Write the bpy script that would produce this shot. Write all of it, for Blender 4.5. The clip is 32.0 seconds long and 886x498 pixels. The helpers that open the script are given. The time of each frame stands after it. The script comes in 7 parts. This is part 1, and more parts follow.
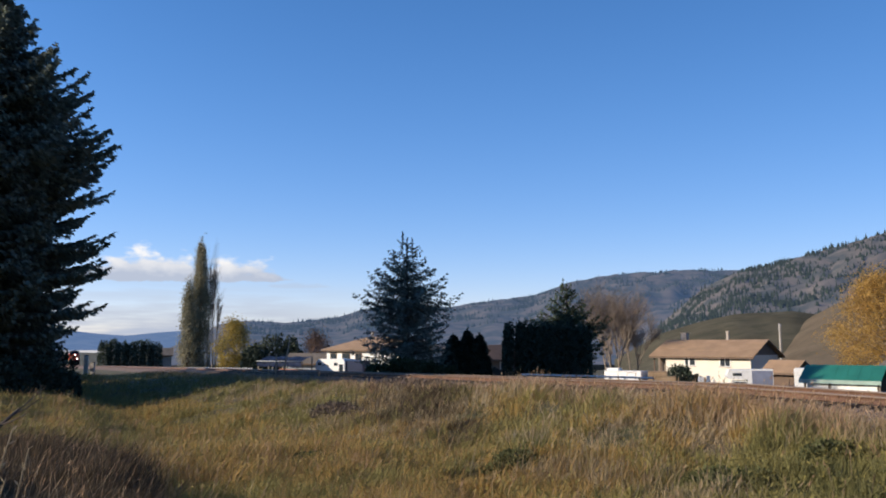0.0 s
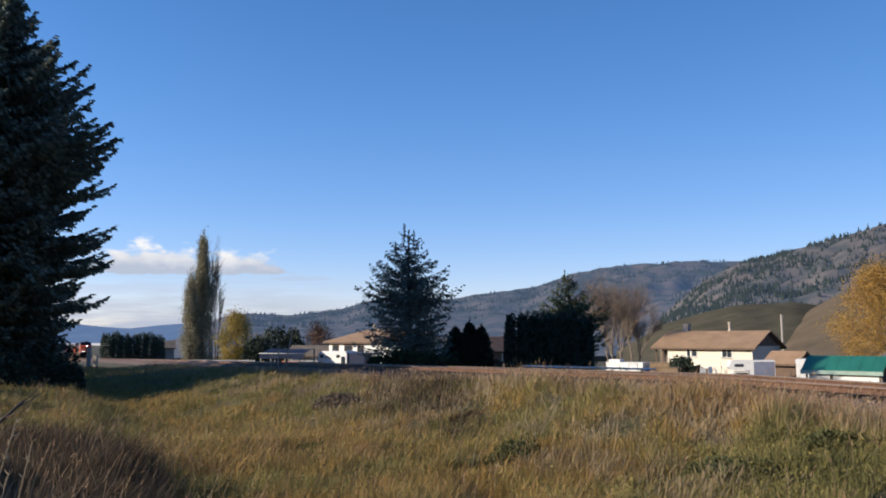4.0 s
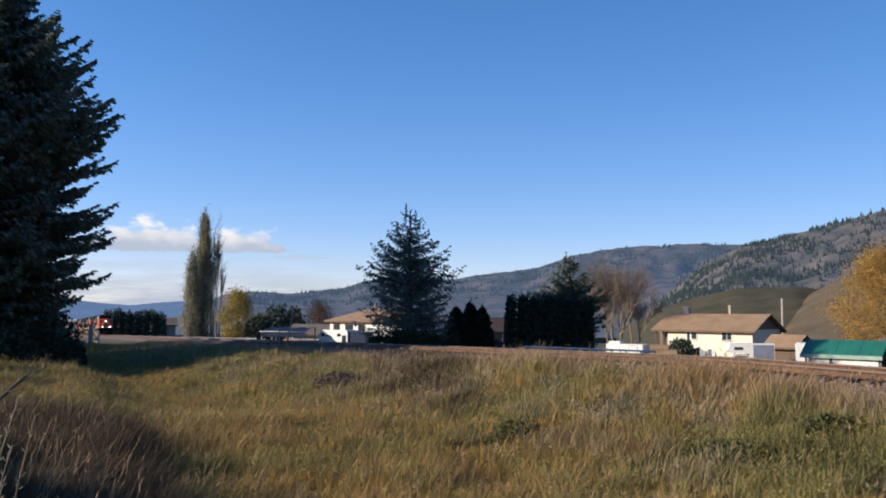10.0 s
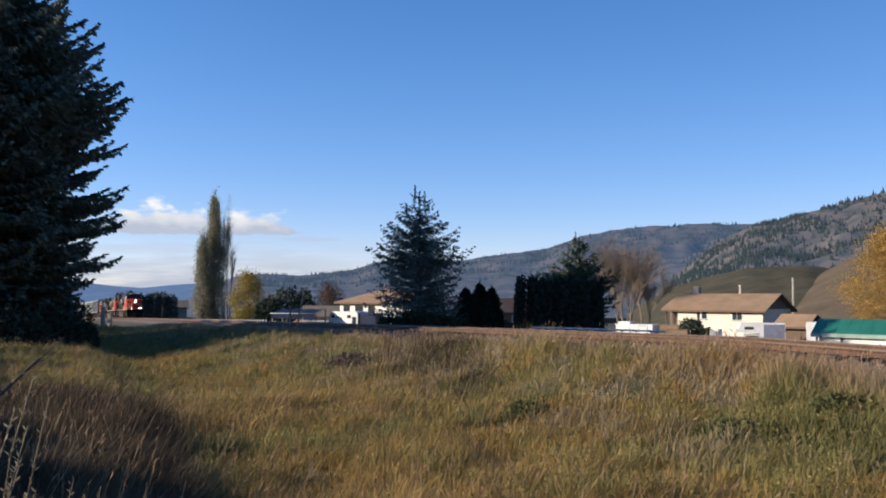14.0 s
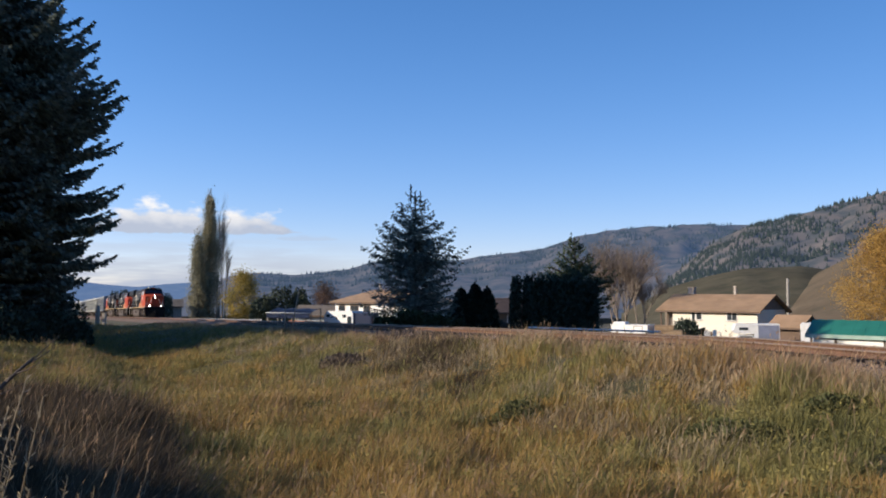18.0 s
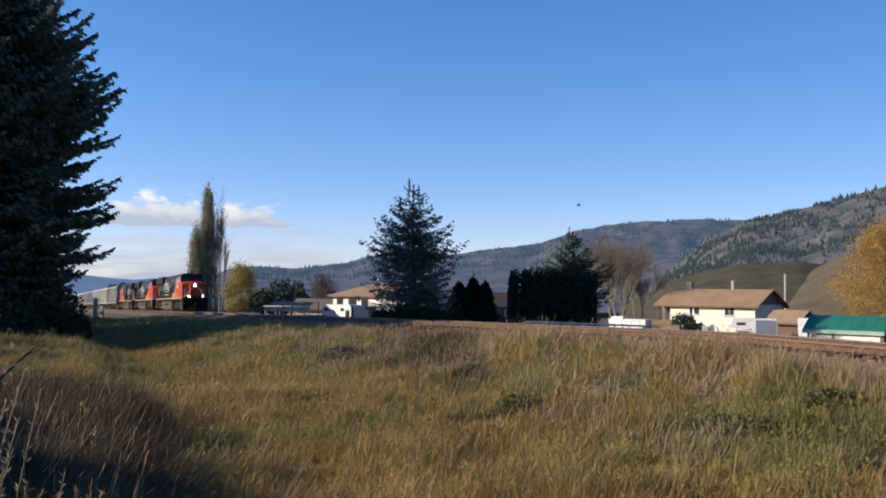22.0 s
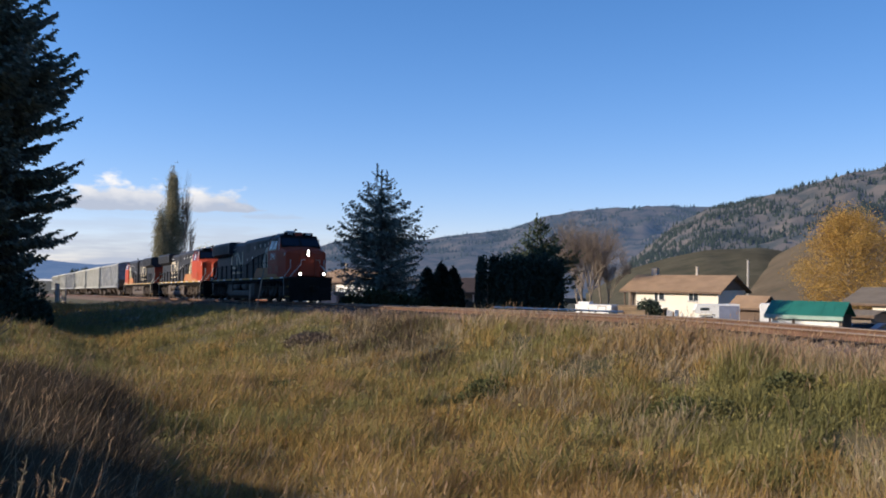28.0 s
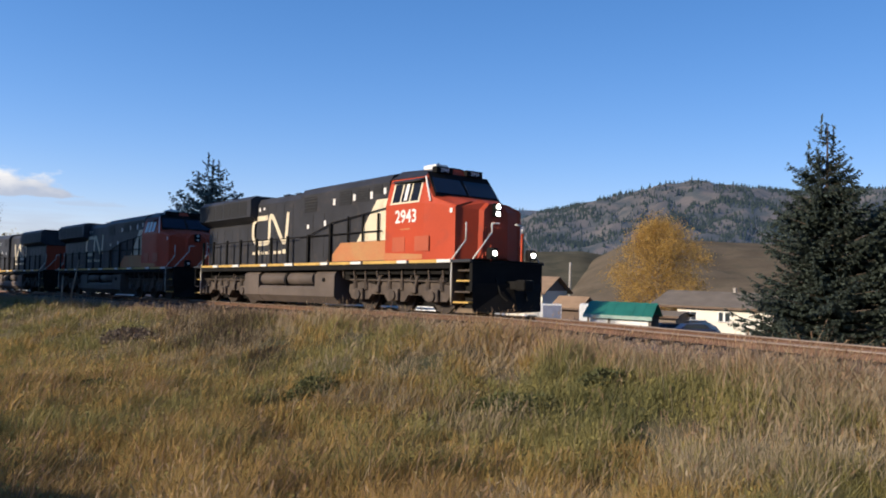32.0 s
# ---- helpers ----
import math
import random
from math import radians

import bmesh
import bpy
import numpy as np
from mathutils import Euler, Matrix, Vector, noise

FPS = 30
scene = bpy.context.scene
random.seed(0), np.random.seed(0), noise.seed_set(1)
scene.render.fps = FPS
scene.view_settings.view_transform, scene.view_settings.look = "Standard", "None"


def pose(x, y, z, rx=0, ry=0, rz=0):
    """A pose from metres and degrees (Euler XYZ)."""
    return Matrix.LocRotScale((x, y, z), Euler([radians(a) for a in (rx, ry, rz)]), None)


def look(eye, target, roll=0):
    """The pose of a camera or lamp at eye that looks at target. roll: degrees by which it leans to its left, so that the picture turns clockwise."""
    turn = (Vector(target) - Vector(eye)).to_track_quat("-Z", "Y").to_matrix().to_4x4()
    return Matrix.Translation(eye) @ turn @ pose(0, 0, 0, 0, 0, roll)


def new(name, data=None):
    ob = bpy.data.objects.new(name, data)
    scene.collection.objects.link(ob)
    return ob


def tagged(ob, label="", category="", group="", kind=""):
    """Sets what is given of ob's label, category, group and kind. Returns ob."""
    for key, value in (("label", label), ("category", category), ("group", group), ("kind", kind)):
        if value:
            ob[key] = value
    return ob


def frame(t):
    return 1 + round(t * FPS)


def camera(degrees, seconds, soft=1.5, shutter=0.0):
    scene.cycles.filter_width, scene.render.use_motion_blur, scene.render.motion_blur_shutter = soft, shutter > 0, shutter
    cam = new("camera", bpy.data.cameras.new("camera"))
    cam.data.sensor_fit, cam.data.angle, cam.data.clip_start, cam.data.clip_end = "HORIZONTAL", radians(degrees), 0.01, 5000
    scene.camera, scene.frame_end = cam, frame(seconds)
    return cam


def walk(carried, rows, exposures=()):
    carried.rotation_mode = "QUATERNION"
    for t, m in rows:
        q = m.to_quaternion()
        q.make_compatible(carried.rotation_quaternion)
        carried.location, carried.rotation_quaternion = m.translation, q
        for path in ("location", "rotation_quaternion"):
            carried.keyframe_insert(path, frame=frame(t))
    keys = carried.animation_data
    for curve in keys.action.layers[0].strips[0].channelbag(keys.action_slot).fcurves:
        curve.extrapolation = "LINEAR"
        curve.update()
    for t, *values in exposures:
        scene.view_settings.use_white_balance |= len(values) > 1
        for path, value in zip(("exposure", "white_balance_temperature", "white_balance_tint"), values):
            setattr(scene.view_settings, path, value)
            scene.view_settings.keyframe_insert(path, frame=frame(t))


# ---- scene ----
cam = camera(58.0, 32.0, soft=1.9)
EYE = 1.04


def held(t, tilt, lean, turn):
    return (t, pose(0, 0, EYE, tilt, lean, turn))


EXPOSURE = 0.2
PATH = [
    held(0.0, 96.86, -0.00, 0.00),
    held(0.5, 96.63, 0.13, -0.04),
    held(1.0, 96.75, 0.14, -0.14),
    held(1.5, 96.88, 0.39, 0.11),
    held(2.0, 96.65, 0.31, 0.11),
    held(2.5, 96.33, 0.22, 0.29),
    held(3.0, 96.44, 0.27, 0.13),
    held(3.5, 96.35, 0.19, 0.24),
    held(5.5, 96.19, -0.00, -0.40),
    held(6.0, 95.60, 0.09, -0.00),
    held(6.5, 95.41, 0.04, 0.04),
    held(7.0, 95.23, -0.21, -0.17),
    held(7.5, 95.34, -0.15, 0.04),
    held(8.0, 95.33, -0.42, -0.06),
    held(8.5, 95.42, -0.50, -0.00),
    held(9.0, 95.10, -0.63, 0.02),
    held(9.5, 94.79, -0.53, 0.12),
    held(10.0, 94.87, -0.45, 0.19),
    held(10.5, 94.82, -0.52, 0.33),
    held(11.0, 94.88, -0.52, 0.43),
    held(11.5, 94.62, -0.52, 0.59),
    held(12.0, 94.31, -0.56, 0.52),
    held(12.5, 94.19, -0.36, 0.82),
    held(13.0, 94.07, -0.40, 0.76),
    held(13.5, 93.99, -0.46, 0.58),
    held(14.0, 93.52, -0.17, 0.88),
    held(14.5, 93.87, -0.25, 0.68),
    held(16.5, 93.66, -0.24, 0.64),
    held(17.0, 93.49, -0.18, 0.78),
    held(17.5, 93.46, -0.21, 0.69),
    held(18.0, 93.51, -0.33, 0.55),
    held(18.5, 93.35, -0.39, 0.59),
    held(19.0, 93.39, -0.31, 0.44),
    held(19.5, 93.38, -0.38, 0.54),
    held(20.0, 93.32, -0.51, 0.35),
    held(20.5, 93.28, -0.53, 0.40),
    held(21.0, 93.28, -0.50, 0.59),
    held(21.5, 93.17, -0.46, 0.29),
    held(22.0, 93.08, -0.54, 0.41),
    held(22.5, 93.06, -0.73, 0.28),
    held(23.0, 93.15, -0.74, 0.17),
    held(23.5, 93.09, -0.64, 0.11),
    held(24.0, 93.35, -0.67, 0.14),
    held(24.5, 94.00, -0.13, -0.52),
    held(25.0, 93.21, -0.74, -0.24),
    held(25.5, 93.69, -0.36, -0.24),
    held(26.0, 92.14, -0.29, -2.16),
    held(26.5, 92.28, -0.67, -1.84),
    held(28.5, 91.97, -0.59, -1.88),
    held(29.0, 91.93, -1.25, -1.78),
    held(29.5, 92.23, -1.54, -3.84),
    held(30.0, 91.91, -1.50, -3.75),
    held(30.5, 91.94, -0.98, -4.93),
    held(31.0, 92.01, -1.28, -6.57),
    held(31.5, 91.99, -1.58, -9.36),
    held(32.0, 92.10, -1.80, -13.74),
]
walk(cam, PATH, exposures=[(0.0, EXPOSURE), (32.0, EXPOSURE)])

# ---- daylight ----
SUN_AZ, SUN_EL = math.atan2(-0.945, -0.327), radians(19)   # from +y towards +x
SUN_WAY = Vector((math.sin(SUN_AZ) * math.cos(SUN_EL), math.cos(SUN_AZ) * math.cos(SUN_EL), math.sin(SUN_EL)))


def make_world():
    w = bpy.data.worlds.new("sky")
    scene.world = w
    w.use_nodes = True
    nt = w.node_tree
    nt.nodes.clear()
    N, L = nt.nodes.new, nt.links.new
    out, bg = N("ShaderNodeOutputWorld"), N("ShaderNodeBackground")
    sky = N("ShaderNodeTexSky")
    sky.sky_type, sky.sun_disc = "NISHITA", False
    sky.sun_elevation, sky.sun_rotation = SUN_EL, SUN_AZ
    sky.altitude, sky.air_density, sky.dust_density, sky.ozone_density = 400, 1.0, 0.1, 4.0
    bg.inputs["Strength"].default_value = 0.15
    # low banks of cumulus over the far valley
    co, sep = N("ShaderNodeTexCoord"), N("ShaderNodeSeparateXYZ")
    L(co.outputs["Generated"], sep.inputs[0])

    def op(kind, a, b=None, c=None):
        n = N("ShaderNodeMath")
        n.operation = kind
        for k, v in enumerate((a, b, c)):
            if v is None:
                continue
            if isinstance(v, (int, float)):
                n.inputs[k].default_value = v
            else:
                L(v, n.inputs[k])
        return n.outputs[0]

    az = op("MULTIPLY", op("ARCTAN2", sep.outputs[0], sep.outputs[1]), 57.3)
    el = op("MULTIPLY", op("ARCSINE", sep.outputs[2]), 57.3)
    comb = N("ShaderNodeCombineXYZ")
    L(op("MULTIPLY", az, 0.55), comb.inputs[0])
    L(op("MULTIPLY", el, 1.1), comb.inputs[1])
    noi = N("ShaderNodeTexNoise")
    noi.inputs["Scale"].default_value, noi.inputs["Detail"].default_value = 1.0, 5.0
    L(comb.outputs[0], noi.inputs["Vector"])
    n1 = noi.outputs["Fac"]

    def bank(a0, e0, wa, up, down, soft):
        """A flat-bottomed bank of cloud round azimuth a0, its base at height e0."""
        da = op("POWER", op("ABSOLUTE", op("DIVIDE", op("SUBTRACT", az, a0), wa)), 2.5)
        de = op("SUBTRACT", el, e0)
        top = op("DIVIDE", op("MAXIMUM", de, 0.0), up)
        low = op("DIVIDE", op("MAXIMUM", op("MULTIPLY", de, -1.0), 0.0), down)
        f = op("SUBTRACT", op("SUBTRACT", op("SUBTRACT", 1.0, da), top), low)
        f = op("ADD", f, op("MULTIPLY", op("SUBTRACT", n1, 0.5), 2.2))
        m = N("ShaderNodeMapRange")
        m.interpolation_type = "SMOOTHSTEP"
        m.inputs["From Min"].default_value, m.inputs["From Max"].default_value = -0.05, -0.05 + soft
        L(f, m.inputs["Value"])
        return m.outputs[0]

    whole = op("MAXIMUM", bank(-20.2, 4.5, 4.6, 2.0, 0.3, 0.5), bank(-14.0, 4.55, 3.4, 1.4, 0.25, 0.55))
    wisp = op("MULTIPLY", bank(-10.2, 4.1, 2.6, 0.35, 0.2, 0.9), 0.4)
    comb2 = N("ShaderNodeCombineXYZ")
    L(op("MULTIPLY", az, 0.16), comb2.inputs[0])
    L(op("MULTIPLY", el, 1.5), comb2.inputs[1])
    noi2 = N("ShaderNodeTexNoise")
    noi2.inputs["Scale"].default_value, noi2.inputs["Detail"].default_value = 1.0, 4.0
    L(comb2.outputs[0], noi2.inputs["Vector"])
    low = N("ShaderNodeMapRange")
    low.inputs["From Min"].default_value, low.inputs["From Max"].default_value = 4.6, 1.0
    L(el, low.inputs["Value"])
    side = N("ShaderNodeMapRange")
    side.inputs["From Min"].default_value, side.inputs["From Max"].default_value = -3.0, -12.0
    L(az, side.inputs["Value"])
    veil = N("ShaderNodeMapRange")
    veil.interpolation_type = "SMOOTHSTEP"
    veil.inputs["From Min"].default_value, veil.inputs["From Max"].default_value = 0.30, 0.58
    L(noi2.outputs["Fac"], veil.inputs["Value"])
    streak = op("MULTIPLY", op("MULTIPLY", veil.outputs[0], low.outputs[0]), op("MULTIPLY", side.outputs[0], 1.0))
    # shaded undersides, lit tops
    shade = N("ShaderNodeMapRange")
    shade.inputs["From Min"].default_value, shade.inputs["From Max"].default_value = 4.65, 6.2
    L(op("ADD", el, op("MULTIPLY", op("SUBTRACT", n1, 0.5), 2.0)), shade.inputs["Value"])
    ramp = N("ShaderNodeMix")
    ramp.data_type = "RGBA"
    ramp.inputs["A"].default_value, ramp.inputs["B"].default_value = (2.9, 3.2, 3.9, 1), (6.0, 5.8, 5.6, 1)
    L(shade.outputs[0], ramp.inputs["Factor"])
    mix = N("ShaderNodeMix")
    mix.data_type = "RGBA"
    L(op("MAXIMUM", op("MAXIMUM", op("MULTIPLY", whole, 0.95), wisp), streak), mix.inputs["Factor"])
    even = N("ShaderNodeGamma")
    even.inputs["Gamma"].default_value = 0.68
    L(sky.outputs[0], even.inputs["Color"])
    deep = N("ShaderNodeHueSaturation")
    deep.inputs["Saturation"].default_value = 1.42
    L(even.outputs[0], deep.inputs["Color"])
    cool = N("ShaderNodeMix")
    cool.data_type, cool.blend_type = "RGBA", "MULTIPLY"
    cool.inputs["Factor"].default_value, cool.inputs["B"].default_value = 1.0, (1.60, 1.41, 1.72, 1)
    L(deep.outputs[0], cool.inputs["A"])
    # the clear sky is brighter towards the sun's side
    dot = op("ADD", op("MULTIPLY", sep.outputs[0], math.sin(SUN_AZ)), op("MULTIPLY", sep.outputs[1], math.cos(SUN_AZ)))
    glare = N("ShaderNodeMix")
    glare.data_type, glare.blend_type = "RGBA", "MULTIPLY"
    glare.inputs["Factor"].default_value = 1.0
    grey = N("ShaderNodeCombineColor")
    k = op("MULTIPLY", op("ADD", op("MULTIPLY", dot, 0.30), 1.14), op("SUBTRACT", 1.0, op("MULTIPLY", op("POWER", op("ABSOLUTE", sep.outputs[2]), 1.7), 0.6)))
    for q in range(3):
        L(k, grey.inputs[q])
    L(cool.outputs["Result"], glare.inputs["A"])
    L(grey.outputs[0], glare.inputs["B"])
    L(glare.outputs["Result"], mix.inputs["A"])
    L(ramp.outputs["Result"], mix.inputs["B"])
    L(mix.outputs["Result"], bg.inputs["Color"])
    L(bg.outputs[0], out.inputs[0])


make_world()
sun = new("sun", bpy.data.lights.new("sun", "SUN"))
sun.data.energy, sun.data.angle, sun.data.color = 5.0, radians(0.5), (1.0, 0.86, 0.68)
sun.matrix_world = look(SUN_WAY * 50, (0, 0, 0))


# ---- materials ----
def material(name, base, rough=0.8, metal=0.0, vary=0.25, scale=1.0, fine=40.0, bump=0.0, tint=None, per="", spec=0.5, stain=None, stain_at=0.62):
    """A surface with two scales of variation. tint: a second colour blended in at the large scale; per: 'island' or 'object' adds
    a random lightness to each piece; stain: colour of patchy dirt."""
    m = bpy.data.materials.new(name)
    m.use_nodes = True
    nt = m.node_tree
    N, L = nt.nodes.new, nt.links.new
    b = nt.nodes["Principled BSDF"]
    b.inputs["Roughness"].default_value, b.inputs["Metallic"].default_value = rough, metal
    b.inputs["Specular IOR Level"].default_value = spec
    co = N("ShaderNodeTexCoord")
    big, small = N("ShaderNodeTexNoise"), N("ShaderNodeTexNoise")
    big.inputs["Scale"].default_value, small.inputs["Scale"].default_value = scale, fine
    big.inputs["Detail"].default_value, small.inputs["Detail"].default_value = 4.0, 3.0
    L(co.outputs["Object"], big.inputs["Vector"])
    L(co.outputs["Object"], small.inputs["Vector"])
    mx = N("ShaderNodeMix")
    mx.data_type = "RGBA"
    mx.inputs["A"].default_value = (*base, 1)
    mx.inputs["B"].default_value = (*(tint or [c * (1 - vary) for c in base]), 1)
    mr = N("ShaderNodeMapRange")
    mr.inputs["From Min"].default_value, mr.inputs["From Max"].default_value = 0.36, 0.64
    L(big.outputs["Fac"], mr.inputs["Value"])
    L(mr.outputs[0], mx.inputs["Factor"])
    col = mx.outputs["Result"]
    hsv = N("ShaderNodeHueSaturation")
    val = N("ShaderNodeMapRange")
    val.inputs["To Min"].default_value, val.inputs["To Max"].default_value = 1 - vary * 0.7, 1 + vary * 0.7
    L(small.outputs["Fac"], val.inputs["Value"])
    v = val.outputs[0]
    if per:
        src = N("ShaderNodeNewGeometry").outputs["Random Per Island"] if per == "island" else N("ShaderNodeObjectInfo").outputs["Random"]
        r2 = N("ShaderNodeMapRange")
        r2.inputs["To Min"].default_value, r2.inputs["To Max"].default_value = 1 - vary, 1 + vary
        L(src, r2.inputs["Value"])
        mm = N("ShaderNodeMath")
        mm.operation = "MULTIPLY"
        L(v, mm.inputs[0])
        L(r2.outputs[0], mm.inputs[1])
        v = mm.outputs[0]
    L(v, hsv.inputs["Value"])
    L(col, hsv.inputs["Color"])
    col = hsv.outputs[0]
    if stain:
        sn = N("ShaderNodeTexNoise")
        sn.inputs["Scale"].default_value, sn.inputs["Detail"].default_value = scale * 2.7, 6.0
        L(co.outputs["Object"], sn.inputs["Vector"])
        sr = N("ShaderNodeMapRange")
        sr.inputs["From Min"].default_value, sr.inputs["From Max"].default_value = stain_at - 0.08, stain_at + 0.1
        sr.inputs["To Max"].default_value = 0.75
        L(sn.outputs["Fac"], sr.inputs["Value"])
        sm = N("ShaderNodeMix")
        sm.data_type = "RGBA"
        sm.inputs["B"].default_value = (*stain, 1)
        L(sr.outputs[0], sm.inputs["Factor"])
        L(col, sm.inputs["A"])
        col = sm.outputs["Result"]
    L(col, b.inputs["Base Color"])
    if bump:
        bp = N("ShaderNodeBump")
        bp.inputs["Strength"].default_value, bp.inputs["Distance"].default_value = bump, 0.05
        L(small.outputs["Fac"], bp.inputs["Height"])
        L(bp.outputs[0], b.inputs["Normal"])
    return m


def glow(name, colour, strength):
    m = bpy.data.materials.new(name)
    m.use_nodes = True
    b = m.node_tree.nodes["Principled BSDF"]
    b.inputs["Base Color"].default_value = (0.9, 0.9, 0.85, 1)
    b.inputs["Emission Color"].default_value = (*colour, 1)
    b.inputs["Emission Strength"].default_value = strength
    return m


def leafy(name, base, tint, vary=0.35, through_light=0.25, scale=0.35):
    """Foliage: diffuse with some light let through."""
    m = material(name, base, 0.7, vary=vary, scale=scale, fine=6.0, tint=tint, per="island", spec=0.2)
    nt = m.node_tree
    b = nt.nodes["Principled BSDF"]
    out = [n for n in nt.nodes if n.type == "OUTPUT_MATERIAL"][0]
    tr, ad = nt.nodes.new("ShaderNodeBsdfTranslucent"), nt.nodes.new("ShaderNodeMixShader")
    src = b.inputs["Base Color"].links[0].from_socket
    nt.links.new(src, tr.inputs["Color"])
    ad.inputs[0].default_value = through_light
    nt.links.new(b.outputs[0], ad.inputs[1])
    nt.links.new(tr.outputs[0], ad.inputs[2])
    nt.links.new(ad.outputs[0], out.inputs["Surface"])
    return m


M = {
    "soil": material("dry_soil_and_turf", (0.10, 0.075, 0.04), 0.95, vary=0.4, scale=0.35, fine=9, bump=0.4, tint=(0.08, 0.08, 0.032)),
    "ballast": material("brown_ballast", (0.22, 0.15, 0.11), 0.9, vary=0.4, scale=0.8, fine=14, bump=0.8, tint=(0.17, 0.11, 0.08)),
    "stone": material("ballast_stone", (0.25, 0.18, 0.14), 0.9, vary=0.4, scale=3, fine=20, per="island"),
    "sleeper": material("tarred_timber", (0.09, 0.065, 0.05), 0.85, vary=0.35, scale=2, fine=30, bump=0.3, per="object"),
    "rail_side": material("rusty_rail", (0.17, 0.09, 0.055), 0.7, 0.3, vary=0.3, scale=2, fine=30),
    "rail_top": material("polished_rail_head", (0.26, 0.20, 0.16), 0.55, 0.6, vary=0.1, scale=1, fine=20),
    "bark": material("grey_brown_bark", (0.12, 0.09, 0.07), 0.95, vary=0.4, scale=2, fine=25, bump=0.6),
    "pale_bark": material("pale_bark", (0.32, 0.26, 0.20), 0.95, vary=0.3, scale=2, fine=25, bump=0.5),
    "spruce": leafy("spruce_needles", (0.22, 0.25, 0.215), (0.21, 0.235, 0.18), 0.4, 0.2),
    "dark_spruce": leafy("dark_green_spruce_needles", (0.060, 0.078, 0.062), (0.052, 0.066, 0.05), 0.45, 0.2),
    # cedar again, lighter and greyer to paint haze on the distant hedge
    "far_cedar": leafy("haze_lightened_cedar_foliage", (0.075, 0.10, 0.075), (0.06, 0.08, 0.06), 0.4, 0.2),
    "blue_spruce": leafy("blue_grey_spruce_needles", (0.24, 0.26, 0.225), (0.21, 0.22, 0.175), 0.4, 0.4),
    "cedar": leafy("cedar_foliage", (0.045, 0.060, 0.043), (0.052, 0.064, 0.040), 0.45, 0.12),
    "pine": leafy("pine_needles", (0.085, 0.115, 0.07), (0.095, 0.115, 0.065), 0.4, 0.22),
    "poplar": leafy("fading_poplar_leaves", (0.36, 0.33, 0.225), (0.27, 0.255, 0.165), 0.35, 0.35),
    "yellow": leafy("yellow_autumn_leaves", (0.42, 0.31, 0.08), (0.32, 0.26, 0.085), 0.35, 0.35),
    "orange": leafy("orange_autumn_leaves", (0.52, 0.33, 0.095), (0.42, 0.26, 0.08), 0.35, 0.35),
    "twigs": leafy("brown_twigs", (0.21, 0.16, 0.125), (0.18, 0.14, 0.11), 0.3, 0.1),
    "reddish": leafy("russet_leaves", (0.23, 0.135, 0.085), (0.19, 0.12, 0.085), 0.3, 0.3),
    "bush": leafy("dull_green_bush", (0.05, 0.06, 0.025), (0.07, 0.065, 0.03), 0.4, 0.2),
    "cream": material("cream_stucco", (0.78, 0.72, 0.60), 0.9, vary=0.06, scale=0.6, fine=60, bump=0.15),
    "white": material("white_paint", (0.80, 0.79, 0.76), 0.5, vary=0.06, scale=1.2, fine=30, stain=(0.5, 0.47, 0.42), stain_at=0.68),
    "dark_wall": material("shaded_brown_siding", (0.20, 0.16, 0.13), 0.8, vary=0.2, scale=1, fine=30),
    "shingle": material("brown_shingles", (0.40, 0.26, 0.155), 0.9, vary=0.22, scale=0.7, fine=25, bump=0.3, per="island"),
    "grey_shingle": material("grey_brown_shingles", (0.20, 0.165, 0.13), 0.9, vary=0.22, scale=0.7, fine=25, bump=0.3, per="island"),
    "green_metal": material("green_roofing", (0.025, 0.17, 0.13), 0.45, vary=0.18, scale=0.8, fine=20),
    "glass": material("dark_window_glass", (0.04, 0.05, 0.06), 0.08, vary=0.1, scale=1, fine=5),
    "trim": material("brown_trim", (0.13, 0.08, 0.05), 0.7, vary=0.2, scale=1, fine=30),
    "brick": material("chimney_masonry", (0.48, 0.42, 0.36), 0.9, vary=0.25, scale=2, fine=25, bump=0.3),
    "wood": material("weathered_wood", (0.36, 0.25, 0.15), 0.85, vary=0.25, scale=1.2, fine=30, bump=0.2, per="object"),
    "grey_wood": material("grey_weathered_wood", (0.32, 0.29, 0.25), 0.9, vary=0.25, scale=1.2, fine=30, bump=0.2, per="object"),
    "pale_board": material("pale_grey_boards", (0.46, 0.47, 0.48), 0.8, vary=0.15, scale=1, fine=25),
    "tarp": material("dark_blue_tarpaulin", (0.035, 0.055, 0.12), 0.5, vary=0.3, scale=1.2, fine=12, bump=0.4),
    "rubber": material("black_rubber", (0.025, 0.025, 0.027), 0.85, vary=0.2, scale=2, fine=30),
    "steel": material("dull_steel", (0.35, 0.35, 0.36), 0.45, 0.8, vary=0.2, scale=2, fine=30),
    "car_blue": material("dark_blue_car_paint", (0.03, 0.04, 0.08), 0.3, vary=0.1, scale=1, fine=20),
    "car_dark": material("black_car_paint", (0.02, 0.02, 0.024), 0.3, vary=0.1, scale=1, fine=20),
    "rust_pipe": material("rust_red_pipe", (0.38, 0.15, 0.07), 0.8, vary=0.25, scale=1, fine=20),
}


# ---- mesh helpers ----
def part(name, bm, mat, parent=None, label=""):
    me = bpy.data.meshes.new(name)
    bm.to_mesh(me)
    bm.free()
    for m_ in (mat if isinstance(mat, (list, tuple)) else [mat]):
        me.materials.append(m_)
    ob = new(name, me)
    if parent is not None:
        ob.parent = parent
    if label:
        tagged(ob, label)
    return ob


def thing(name, m, label, category, group="", kind=""):
    ob = new(name)
    ob.matrix_world = m
    return tagged(ob, label, category, group, kind)


